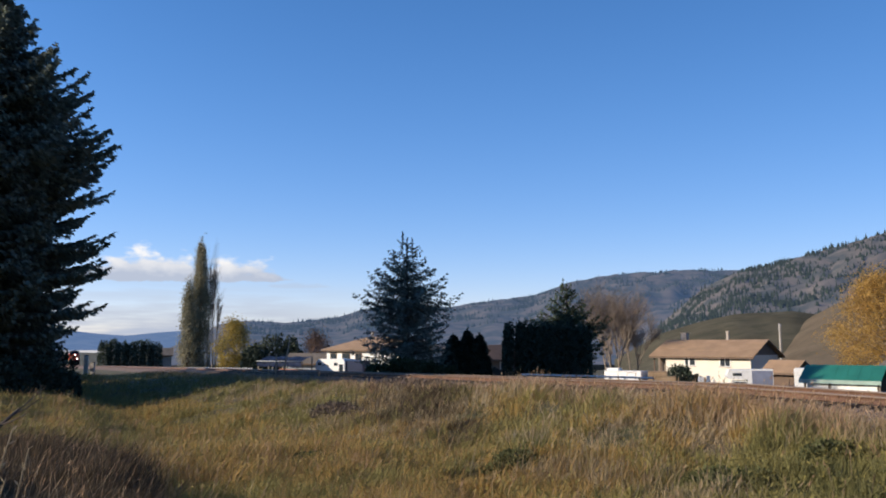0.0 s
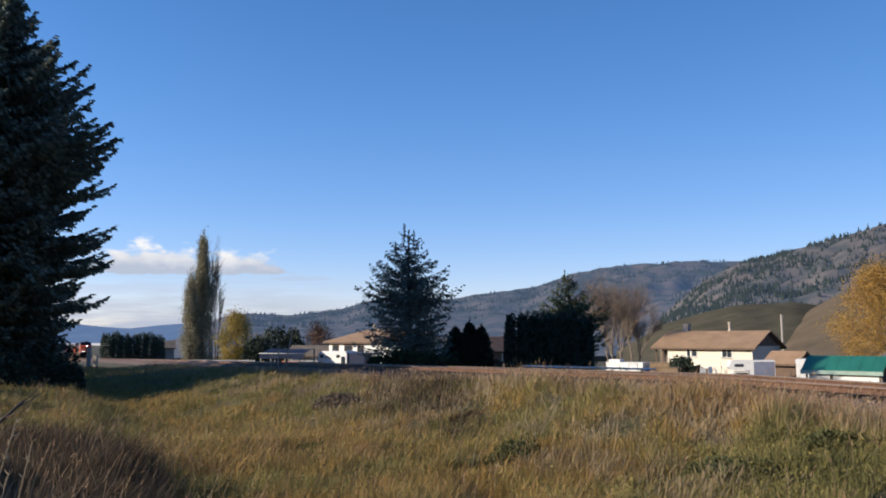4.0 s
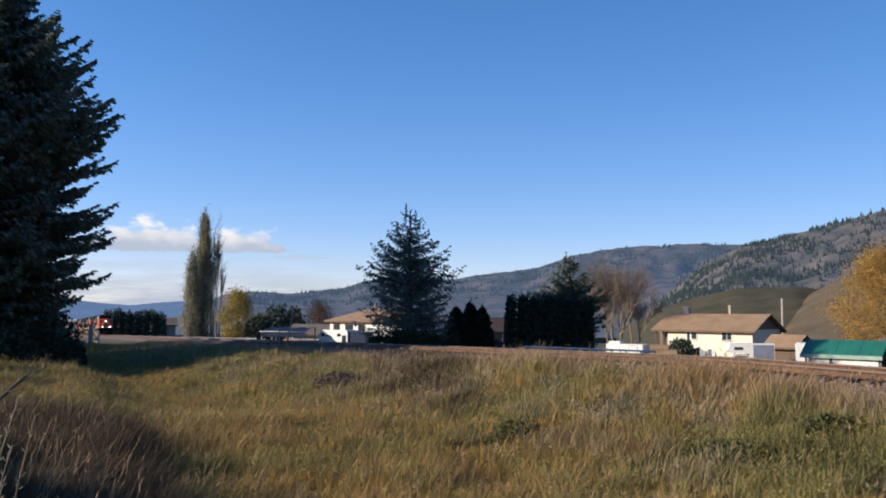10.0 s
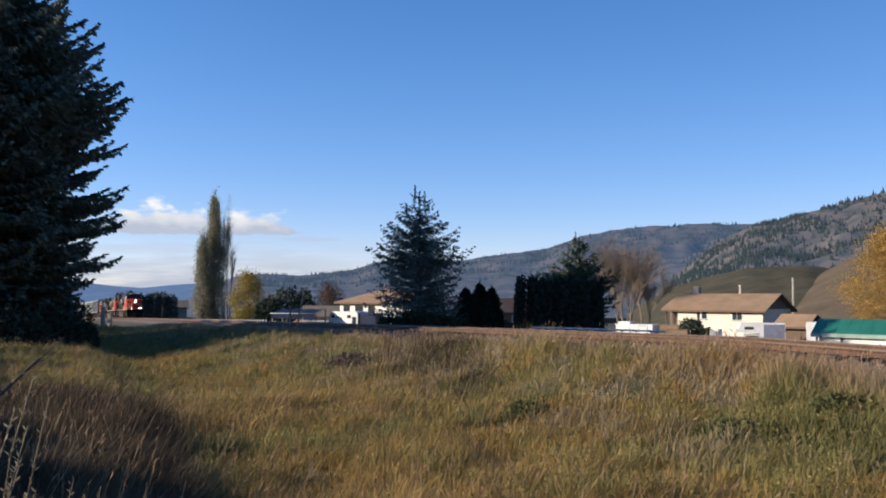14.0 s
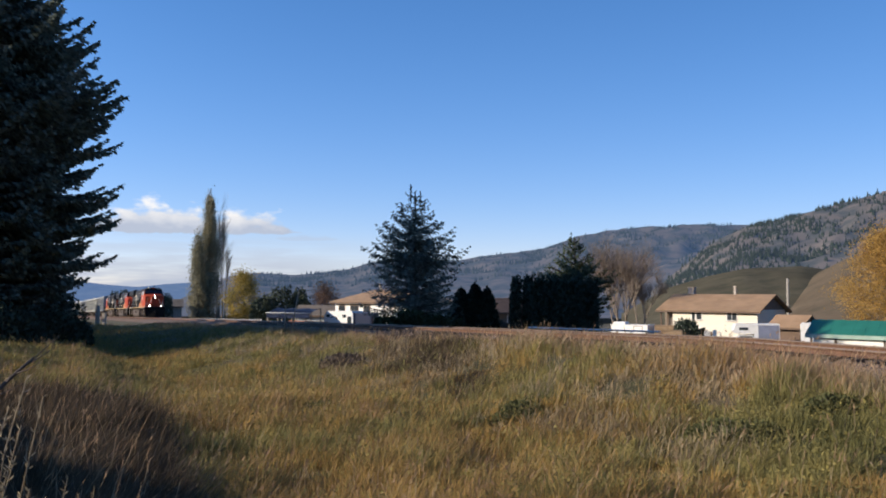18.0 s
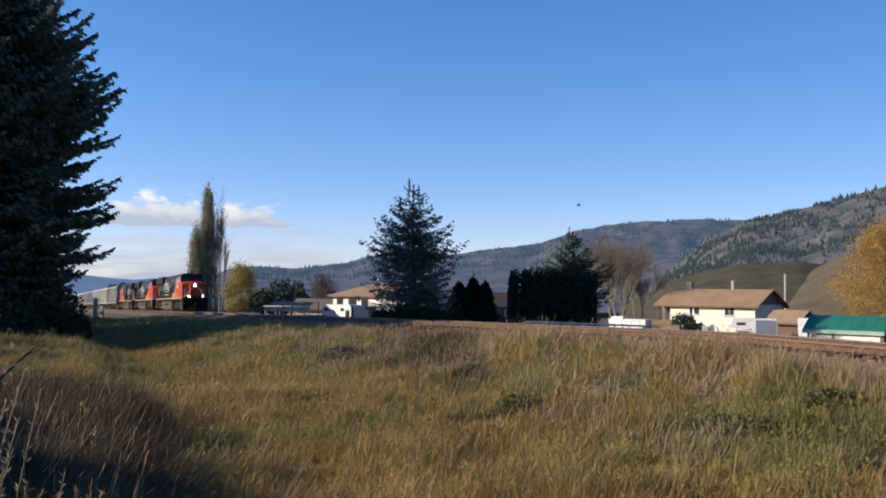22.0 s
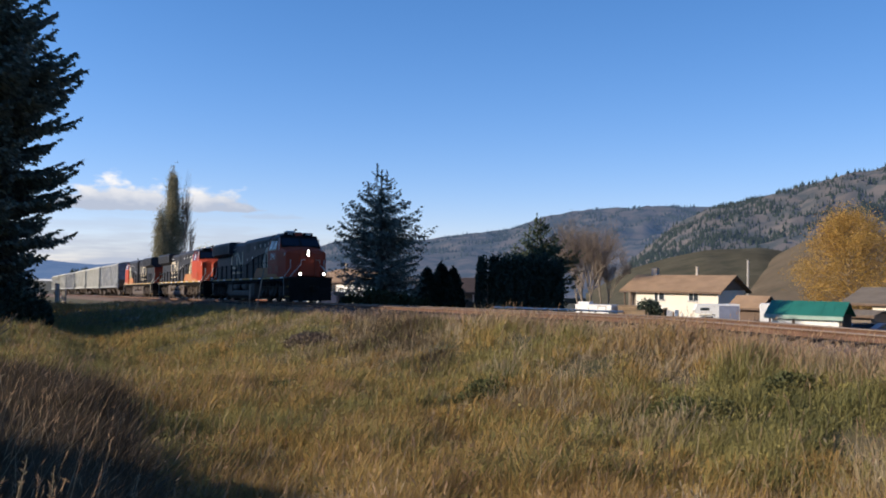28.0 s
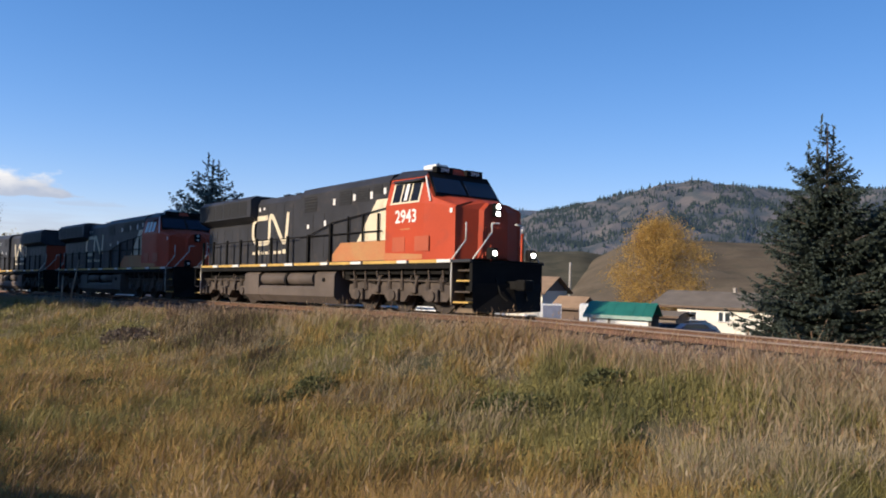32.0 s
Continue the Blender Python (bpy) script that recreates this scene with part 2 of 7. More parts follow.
def box(bm, x0, x1, y0, y1, z0, z1, bevel=0.0, mi=0):
    r = bmesh.ops.create_cube(bm, size=1.0)
    vs = r["verts"]
    for v in vs:
        v.co = Vector(((x0 + x1) / 2 + v.co.x * (x1 - x0), (y0 + y1) / 2 + v.co.y * (y1 - y0), (z0 + z1) / 2 + v.co.z * (z1 - z0)))
    fs = {f for v in vs for f in v.link_faces}
    if bevel:
        es = {e for v in vs for e in v.link_edges}
        r2 = bmesh.ops.bevel(bm, geom=list(es), offset=bevel, segments=2, affect="EDGES", profile=0.5)
        fs = set(r2["faces"]) | {f for f in fs if f.is_valid}
    for f in fs:
        if f.is_valid:
            f.material_index = mi
    return bm


def boxed(x0, x1, y0, y1, z0, z1, bevel=0.0):
    return box(bmesh.new(), x0, x1, y0, y1, z0, z1, bevel)


def tube(bm, a, b, r0, r1=None, n=8, mi=0, caps=True):
    a, b = Vector(a), Vector(b)
    r1 = r0 if r1 is None else r1
    w = (b - a).normalized()
    u = w.orthogonal().normalized()
    v = w.cross(u)
    ra, rb = [], []
    for k in range(n):
        q = 2 * math.pi * k / n
        d = u * math.cos(q) + v * math.sin(q)
        ra.append(bm.verts.new(a + d * r0))
        rb.append(bm.verts.new(b + d * r1))
    for k in range(n):
        f = bm.faces.new((ra[k], ra[(k + 1) % n], rb[(k + 1) % n], rb[k]))
        f.material_index, f.smooth = mi, n > 6
    if caps:
        bm.faces.new(ra[::-1]).material_index = mi
        bm.faces.new(rb).material_index = mi
    return bm


def tubed(a, b, r0, r1=None, n=8):
    return tube(bmesh.new(), a, b, r0, r1, n)


def prism(bm, outline, y0, y1, mi=0):
    """An outline in x and z, pulled from y0 to y1."""
    A = [bm.verts.new((x, y0, z)) for x, z in outline]
    B = [bm.verts.new((x, y1, z)) for x, z in outline]
    n = len(outline)
    fs = [bm.faces.new(A), bm.faces.new(B[::-1])]
    for k in range(n):
        fs.append(bm.faces.new((A[k], B[k], B[(k + 1) % n], A[(k + 1) % n])))
    for f in fs:
        f.material_index = mi
    bmesh.ops.recalc_face_normals(bm, faces=fs)
    return bm


def mesh_np(name, V, F, mat, parent=None, smooth=False):
    """A mesh from arrays of corners and of faces (all with the same number of corners)."""
    V, F = np.asarray(V, dtype=np.float32), np.asarray(F, dtype=np.int32)
    me = bpy.data.meshes.new(name)
    n = F.shape[1]
    me.vertices.add(len(V))
    me.vertices.foreach_set("co", V.ravel())
    me.loops.add(F.size)
    me.loops.foreach_set("vertex_index", F.ravel())
    me.polygons.add(len(F))
    me.polygons.foreach_set("loop_start", np.arange(0, F.size, n, dtype=np.int32))
    if smooth:
        me.polygons.foreach_set("use_smooth", np.ones(len(F), dtype=bool))
    me.update(calc_edges=True)
    me.materials.append(mat)
    ob = new(name, me)
    if parent is not None:
        ob.parent = parent
    return ob


def diamonds(P, U, W):
    """Leaf-like diamonds: centres P, half lengths U, half widths W. Returns corners and faces."""
    n = len(P)
    V = np.stack([P - U, P + W, P + U, P - W], 1).reshape(-1, 3)
    F = np.arange(4 * n).reshape(n, 4)
    return V, F


def unit(a):
    return a / np.maximum(np.linalg.norm(a, axis=-1, keepdims=True), 1e-9)


def spot(az, dist, z=0.0):
    """A place at so many degrees to the right of the y axis, so far from the origin."""
    return (dist * math.sin(radians(az)), dist * math.cos(radians(az)), z)


# ---- the track's line ----
BEND = (-65.36, 0.1242, -0.0011927, 3.496e-6)
STEP = 0.5
_S = np.arange(-700, 3200 + STEP, STEP)


def heading(s):
    """Degrees of the way along which trains run, s metres back along the track."""
    q = np.clip(s, -45, 165)
    return BEND[0] + BEND[1] * q + BEND[2] * q * q + BEND[3] * q ** 3


def _line():
    mid = (_S[1:] + _S[:-1]) / 2
    a = np.radians(heading(mid))
    x = np.concatenate([[0], np.cumsum(-np.cos(a) * STEP)])
    y = np.concatenate([[0], np.cumsum(-np.sin(a) * STEP)])
    k = int(round(700 / STEP))
    return x - x[k] + 7.56, y - y[k] + 21.81


_X, _Y = _line()


def grade(s):
    q = np.clip(s, 0, 700)
    return -0.0187 * q - 6.0e-6 * q * q + 0.004 * np.clip(s, -60, 0)


def track(s):
    """The middle of the track at railhead height."""
    return np.interp(s, _S, _X), np.interp(s, _S, _Y), grade(s)


def aside(s, d):
    """A point d metres to the camera's side of the track."""
    x, y, z = track(s)
    a = np.radians(heading(s))
    return x + d * np.sin(a), y - d * np.cos(a), z


def place_of(x, y):
    """s and d of a point."""
    s = 0.0
    for _ in range(8):
        tx, ty, _z = track(s)
        a = radians(float(heading(s)))
        s += -((x - tx) * math.cos(a) + (y - ty) * math.sin(a))
    tx, ty, _z = track(s)
    a = radians(float(heading(s)))
    return s, (x - tx) * math.sin(a) - (y - ty) * math.cos(a)


# past d = 20 an unseen crest is added to shade the near bank
PROFILE_D = (-4000, -600, -250, -110, -60, -25, -12, -6, -3.6, -2.1, -1.5, 1.5, 2.1, 3.3, 5.2, 8.0, 11.0, 12.6, 14.5, 16.0, 20, 22, 30, 60, 400)
PROFILE_Z = (-22, -14, -9, -5.2, -3.9, -2.3, -1.6, -1.2, -1.0, -0.42, -0.26, -0.26, -0.42, -0.68, -0.60, -1.15, -1.90, -2.1, -1.75, -1.2, -1.1, 0.0, 4.55, 5.05, 10)


def ground_z(s, d):
    z = np.interp(d, PROFILE_D, PROFILE_Z)
    z = z + np.clip((s - 45) / 25.0, 0, 1) * np.where((d > 4) & (d < 22), np.maximum(z, -0.8) - z, 0.0)      # the ditch runs out
    z = z + np.clip((9 - s) / 8.0, 0, 1) * np.where((d > 8) & (d < 17), np.maximum(z, -1.45) - z, 0.0)      # shallow before the camera
    z = z - 2.0 * np.clip((s + 7) / 10.0, 0, 1) * np.clip((d - 20) / 8.0, 0, 1)      # the added shade-casting crest is lower further along
    fade = np.interp(np.abs(d), (0, 300, 2500), (1, 1, 0.0))
    ridge = 0.23 * np.exp(-((d - 4.7) / 1.2) ** 2) * np.clip((12.0 - s) / 8.0, 0, 1)
    return z + grade(s) * fade + ridge


def ground_at(x, y):
    s, d = place_of(x, y)
    return float(ground_z(s, d) + lumps(x, y, d))


def lumps(x, y, d):
    if abs(d) < 3.4 or abs(d) > 400:
        return 0.0
    k = min(1.0, (abs(d) - 3.4) / 2.0)
    # ragged top of the added crest breaks up its shadow's edge
    rough = (0.45 * noise.noise((x * 0.3, y * 0.3, 9)) + 0.45 * noise.noise((x * 0.85, y * 0.85, 5))) * min(1.0, max(0.0, (d - 21) / 4)) if d < 60 else 0.0
    return rough + 0.62 * math.exp(-(x * x + y * y) / 5.0) + k * (0.16 * noise.noise((x * 0.35, y * 0.35, 0)) + 0.15 * noise.noise((x * 0.8, y * 0.8, 6)) + 0.22 * noise.noise((x * 0.11, y * 0.11, 3)))


def make_ground():
    S = np.concatenate([np.arange(-600, -60, 45), np.arange(-60, -24, 3.0), np.arange(-24, 70, 0.8), np.arange(70, 200, 3.0), np.arange(200, 500, 25), np.arange(500, 3001, 250)])
    D = np.concatenate([[-4000, -2500, -1500, -900], np.arange(-600, -120, 60), np.arange(-120, -12, 4), np.arange(-12, -4, 1.0), [-3.6, -3.0, -2.5, -2.1, -1.5, -0.75, 0, 0.75, 1.5, 2.1, 2.5, 3.0, 3.5], np.arange(4, 20, 0.6), [20, 22, 25, 30, 40, 60, 100, 160, 250, 400]])
    V = []
    for s in S:
        for d in D:
            x, y, _z = aside(s, d)
            V.append((x, y, ground_z(s, d) + lumps(x, y, d)))
    n, m = len(S), len(D)
    F = [(i * m + j, i * m + j + 1, (i + 1) * m + j + 1, (i + 1) * m + j) for i in range(n - 1) for j in range(m - 1)]
    g = mesh_np("ground", V, F, M["soil"], smooth=True)
    g.data.materials.append(M["ballast"])
    ix = np.array([1 if -3.3 < (D[j] + D[j + 1]) / 2 < 3.0 else 0 for i in range(n - 1) for j in range(m - 1)], dtype=np.int32)
    g.data.polygons.foreach_set("material_index", ix)
    return tagged(g, "rough grassy railway bank and valley floor", "ground", kind="structure")


ground = make_ground()


# ---- hills ----
def hill(name, line, near, far, mat, label, rough=0.12, foot=-20.0, seed=0, wob=1.0):
    """A ridge: line gives (azimuth, height angle) of its crest as seen from the origin; it rises from near to far metres."""
    az = np.arange(line[0][0], line[-1][0] + 0.01, 0.4)
    el = np.interp(az, [p_[0] for p_ in line], [p_[1] for p_ in line])
    K = 26
    V = []
    for a, e_ in zip(az, el):
        top = EYE + far * math.tan(radians(e_))
        for k in range(K + 6):
            t = k / K
            r = near + (far - near) * t
            h = foot + (top - foot) * (math.sin(min(t, 1) * math.pi / 2) ** 1.25 if t <= 1 else max(0.0, 1 - ((t - 1) * 3.2) ** 2))
            x, y = r * math.sin(radians(a)), r * math.cos(radians(a))
            u = 1.0 / (far * 0.055)
            amp = (top - foot) * rough * min(1, t * 2.5) * max(0.0, min(1.0, abs(t - 1.0) * 2.4))
            h -= amp * abs(1.6 * noise.noise((x * u, y * u, seed)) + 0.8 * noise.noise((x * u * 2.6, y * u * 2.6, seed + 9))) * wob
            V.append((x, y, h))
    n, m = len(az), K + 6
    F = [(i * m + j, i * m + j + 1, (i + 1) * m + j + 1, (i + 1) * m + j) for i in range(n - 1) for j in range(m - 1)]
    F = [(a, d, c, b) for a, b, c, d in F]
    ob = mesh_np(name, V, F, mat, smooth=True)
    return tagged(ob, label, "hill", kind="structure")


def hill_stuff(base, forest, amount, scale, hazed, haze):
    """Dry grass with patches of dark conifer wood; haze: blue glow painted on for the distant air."""
    m = material("hillside", base, 1.0, vary=0.25, scale=scale, fine=scale * 14, stain=forest, stain_at=amount, spec=0.0)
    nt = m.node_tree
    b = nt.nodes["Principled BSDF"]
    out = [n for n in nt.nodes if n.type == "OUTPUT_MATERIAL"][0]
    if not hazed:
        return m
    # flat blue emission blended into the surface imitates the haze
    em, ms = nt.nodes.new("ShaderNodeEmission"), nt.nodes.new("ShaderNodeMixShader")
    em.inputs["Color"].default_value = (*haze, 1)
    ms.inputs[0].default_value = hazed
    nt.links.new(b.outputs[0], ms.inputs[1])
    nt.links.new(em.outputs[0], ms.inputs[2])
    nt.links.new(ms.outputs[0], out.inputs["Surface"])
    return m


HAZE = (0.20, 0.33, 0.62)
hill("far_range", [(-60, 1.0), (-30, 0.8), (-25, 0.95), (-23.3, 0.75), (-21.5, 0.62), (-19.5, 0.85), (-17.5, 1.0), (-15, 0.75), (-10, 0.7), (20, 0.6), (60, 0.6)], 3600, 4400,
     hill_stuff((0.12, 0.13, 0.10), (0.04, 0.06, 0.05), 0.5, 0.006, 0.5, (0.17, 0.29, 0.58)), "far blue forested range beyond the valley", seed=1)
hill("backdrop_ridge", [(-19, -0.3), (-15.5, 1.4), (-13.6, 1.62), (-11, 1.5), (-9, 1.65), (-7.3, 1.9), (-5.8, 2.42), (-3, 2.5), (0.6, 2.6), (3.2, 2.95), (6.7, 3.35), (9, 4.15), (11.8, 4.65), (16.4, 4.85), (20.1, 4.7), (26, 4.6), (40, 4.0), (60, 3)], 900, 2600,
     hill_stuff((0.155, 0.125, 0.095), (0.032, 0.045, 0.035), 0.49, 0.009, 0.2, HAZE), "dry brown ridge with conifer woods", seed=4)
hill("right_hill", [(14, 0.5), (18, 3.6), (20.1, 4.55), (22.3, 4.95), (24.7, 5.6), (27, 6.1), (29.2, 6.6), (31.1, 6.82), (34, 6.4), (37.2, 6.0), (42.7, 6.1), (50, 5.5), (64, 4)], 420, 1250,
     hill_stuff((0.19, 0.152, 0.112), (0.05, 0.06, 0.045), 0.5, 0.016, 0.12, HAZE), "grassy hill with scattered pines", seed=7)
hill("knoll", [(12, -1.0), (15.2, 0.8), (17.5, 1.5), (20, 2.05), (23.5, 2.2), (26, 1.8), (29, 0.5)], 230, 420,
     hill_stuff((0.125, 0.112, 0.078), (0.07, 0.07, 0.05), 0.58, 0.05, 0.0, HAZE), "bare dry grass knoll", rough=0.05, foot=-12, seed=11)
hill("slope", [(21, -1.4), (22.5, 0.3), (24.5, 1.7), (26.2, 2.6), (29, 3.2), (33, 3.0), (36, 2.9), (42, 2.6), (50, 2)], 200, 380,
     hill_stuff((0.17, 0.133, 0.092), (0.10, 0.088, 0.062), 0.6, 0.05, 0.0, HAZE), "smooth tan grass slope", rough=0.05, foot=-12, seed=15)

# never in view: added to hold back sky light from behind the camera
hill("rear_hill", [(62, 3.5), (80, 7.0), (105, 9.5), (140, 11.0), (180, 12.0), (215, 11.5), (245, 9.5), (268, 8.0), (290, 6.0), (302, 2.5)], 330, 1000,
     hill_stuff((0.13, 0.11, 0.08), (0.04, 0.05, 0.035), 0.42, 0.016, 0.0, HAZE), "unseen hill added behind the camera to block low sky light", seed=21)


# ---- trees ----
def conifer(name, m, height, radius, mat, label, seed, bare=0.06, droop=0.25, dense=1.0, leaders=1, top_power=2.0, skirt=0.5, rise0=0.0, fan=0.62, ragged=0.32, fine=1.0, gap=1.0, spokes=1.0):
    """A spruce or fir: trunk, whorls of drooping limbs, and sprays of needles along them."""
    rnd = np.random.default_rng(seed)
    t = thing(name, m, label, "tree")
    bm = bmesh.new()
    tube(bm, (0, 0, -0.3), (0, 0, height * 0.55), radius * 0.055 + 0.06, radius * 0.03 + 0.03, 9)
    tube(bm, (0, 0, height * 0.55), (0, 0, height * 0.985), radius * 0.03 + 0.03, 0.02, 7)
    part("trunk", bm, M["bark"], t)
    P, U, W = [], [], []
    limbs = bmesh.new()
    z = height * bare
    lvl = 0
    tips = [(0.0, 0.0, 1.0)] if leaders == 1 else [(-radius * 0.10, 0.0, 1.0), (radius * 0.12, 0.1, 0.96), (0, 0.1, 0.97), (-radius * 0.30, 0.0, 0.88)]

    def sprays(c, q, r, dirv, sidev, sides, k):
        k *= min(1.0, 0.4 + 4.0 * (1 - f)) * fine
        for side in sides:
            s = len(c)
            ln = k * (0.16 + 0.24 * (1 - q)[:, None] * min(1.0, r / 2.2)) * (0.7 + 0.6 * rnd.random((s, 1)))
            sd = side if side < 2 else 0
            w = unit(dirv * (0.75 + 0.2 * rnd.random((s, 1))) + sidev * sd * 0.95 + np.array([0, 0, 1.0]) * ((rnd.random((s, 1)) - 0.5) * 0.8 if side < 2 else -0.8))
            up = unit(np.cross(w, sidev * 0.4 + np.array([0.1, 0.1, 1.0]) + 0.5 * rnd.normal(size=(s, 3))))
            P.append(c + w * ln * 0.9)
            U.append(w * ln)
            W.append(up * (0.05 + 0.035 * rnd.random((s, 1))) * (1.0 + radius * 0.06) * fine)

    while z < height * 0.985:
        f = z / height
        R = radius * min(1.0, top_power * (1 - f)) * (0.98 - ragged / 2 + ragged * rnd.random()) + 0.12
        R *= min(1.0, skirt + f * 2.4)
        nb = max(3, int((int(5 + 5 * (1 - f)) + 2) * spokes))
        for k in range(nb):
            a = 2 * math.pi * (k + rnd.random() * 0.8) / nb + lvl * 1.3
            r = R * (0.78 + 0.3 * rnd.random())
            lean = tips[rnd.integers(len(tips))] if f > 0.55 else (0, 0, 1)
            ox, oy = lean[0] * min(1, (f - 0.45) * 2.5) if f > 0.45 else 0, lean[1]
            n = max(4, int(r / 0.19 * dense))
            q = (np.arange(n) + 0.5) / n
            rise = (0.30 * f - 0.05 + rise0) * r
            bx = ox + np.cos(a) * r * q
            by = oy + np.sin(a) * r * q
            bz = z * lean[2] + rise * q - droop * r * q ** 1.4 * (1 - 0.75 * f) + 0.2 * r * q ** 4
            c = np.stack([bx, by, bz], 1)
            dirv = np.array([math.cos(a), math.sin(a), 0.0])
            sidev = np.array([-math.sin(a), math.cos(a), 0.0])
            if r > 0.9:
                tube(limbs, (ox, oy, z * lean[2]), tuple(c[int(n * 0.75)]), 0.02 + 0.012 * r, 0.008, 4, caps=False)
            sprays(c, q, r, dirv, sidev, (-1, 0, 1, 2), 1.0)
            if r > 1.5:          # side boughs make the limb a flat fan
                for q0 in np.arange(0.22, 0.93, fan / r):
                    for sd in (-1, 1):
                        ln = ((1 - q0) * r * 0.42 + 0.25) * (0.7 + 0.5 * rnd.random())
                        k2 = max(3, int(ln / 0.2 * dense))
                        qq = (np.arange(k2) + 0.5) / k2
                        w2 = unit(dirv * 0.85 + sidev * sd * 0.75)
                        b0 = np.array([np.interp(q0, q, c[:, 0]), np.interp(q0, q, c[:, 1]), np.interp(q0, q, c[:, 2])])
                        cc = b0 + w2 * (qq * ln)[:, None] + np.array([0, 0, 1.0]) * (-0.16 * ln * qq + 0.10 * ln * qq ** 3)[:, None]
                        sprays(cc, qq, ln, w2, unit(np.cross(np.array([0, 0, 1.0]), w2)), (-1, 1, 2), 0.9)
        z += height * (0.013 + 0.014 * (1 - f)) * (0.8 + 0.4 * rnd.random()) / max(0.6, dense ** 0.5) * gap
        lvl += 1
    part("limb_whorl", limbs, M["bark"], t)
    for dx, dy, hh in tips:
        n = 14
        q = np.linspace(0.93, 1.025, n)
        P.append(np.stack([np.full(n, dx), np.full(n, dy), height * hh * q], 1))
        ww = unit(rnd.normal(size=(n, 3)) * 0.6 + np.array([0, 0, 1.0]))
        U.append(ww * 0.22)
        W.append(unit(np.cross(ww, rnd.normal(size=(n, 3)))) * 0.06)
    V, F = diamonds(np.concatenate(P), np.concatenate(U), np.concatenate(W))
    mesh_np("crown", V, F, mat, t)
    return t


def branches(bm, rnd, a, way, length, r, depth, tips, spread=0.6, gather=None):
    a, way = Vector(a), Vector(way).normalized()
    b = a + way * length
    tube(bm, a, b, r, r * 0.65, 7 if depth > 2 else 5 if depth > 1 else 4, caps=False)
    tips.append((b, way, depth))
    if gather is not None and depth <= 1:
        gather.append((a, b))
    if depth == 0:
        return
    n = 3 if depth > 1 else 4
    for k in range(n):
        d = Vector(rnd.normal(size=3))
        d = (way + (d - way * d.dot(way)).normalized() * spread * (0.5 + 0.8 * rnd.random()) + Vector((0, 0, 0.18))).normalized()
        st = a + way * length * (0.55 + 0.45 * (k + 1) / n)
        branches(bm, rnd, st, d, length * (0.62 + 0.2 * rnd.random()), r * 0.55, depth - 1, tips, spread, gather)


def broadleaf(name, m, height, radius, mat, label, seed, leaves=4000, leaf=0.13, stems=1, depth=4, spread=0.65, bark="bark", trunk=0.22, flat=1.0, fill=0.5):
    """A deciduous tree: trunk, forking limbs, and leaves gathered round the twigs, with gaps."""
    rnd = np.random.default_rng(seed)
    t = thing(name, m, label, "tree")
    bm = bmesh.new()
    tips, seg = [], []
    for k in range(stems):
        q = 2 * math.pi * k / max(stems, 1) + 0.4
        tilt = 0.0 if stems == 1 else 0.22
        branches(bm, rnd, (0.25 * math.cos(q) * (stems > 1), 0.25 * math.sin(q) * (stems > 1), -0.2), (tilt * math.cos(q), tilt * math.sin(q), 1), height * (trunk + 0.06 * rnd.random()),
                 0.018 * height / stems ** 0.5 + 0.03, depth, tips, spread, seg)
    zs = max(v.co.z for v in bm.verts)
    rs = np.percentile([math.hypot(v.co.x, v.co.y) for v in bm.verts], 97)
    fz, fr = height / zs * 0.97, radius / max(rs, 0.1)
    for v in bm.verts:
        k = min(1, max(0.0, v.co.z / (height * 0.25)))
        v.co.x *= 1 + (fr - 1) * k
        v.co.y *= 1 + (fr - 1) * k
        v.co.z *= fz
    part("trunk", bm, M[bark], t)
    if leaves:
        ends = np.array([((*a, *b)) for a, b in seg])
        pick = rnd.integers(len(ends), size=leaves)
        u = rnd.random((leaves, 1))
        c = ends[pick, :3] * (1 - u) + ends[pick, 3:] * u
        k = np.clip(c[:, 2:3] / (height * 0.25), 0, 1)
        c[:, :2] *= 1 + (fr - 1) * k
        c[:, 2] *= fz
        c += rnd.normal(size=c.shape) * radius * 0.09 * fill * 2
        w = unit(rnd.normal(size=c.shape))
        v = unit(np.cross(w, rnd.normal(size=c.shape)))
        sz = leaf * (0.6 + 0.8 * rnd.random((leaves, 1)))
        V, F = diamonds(c, w * sz, v * sz * 0.6)
        mesh_np("crown", V, F, M[mat] if isinstance(mat, str) else mat, t)
    return t


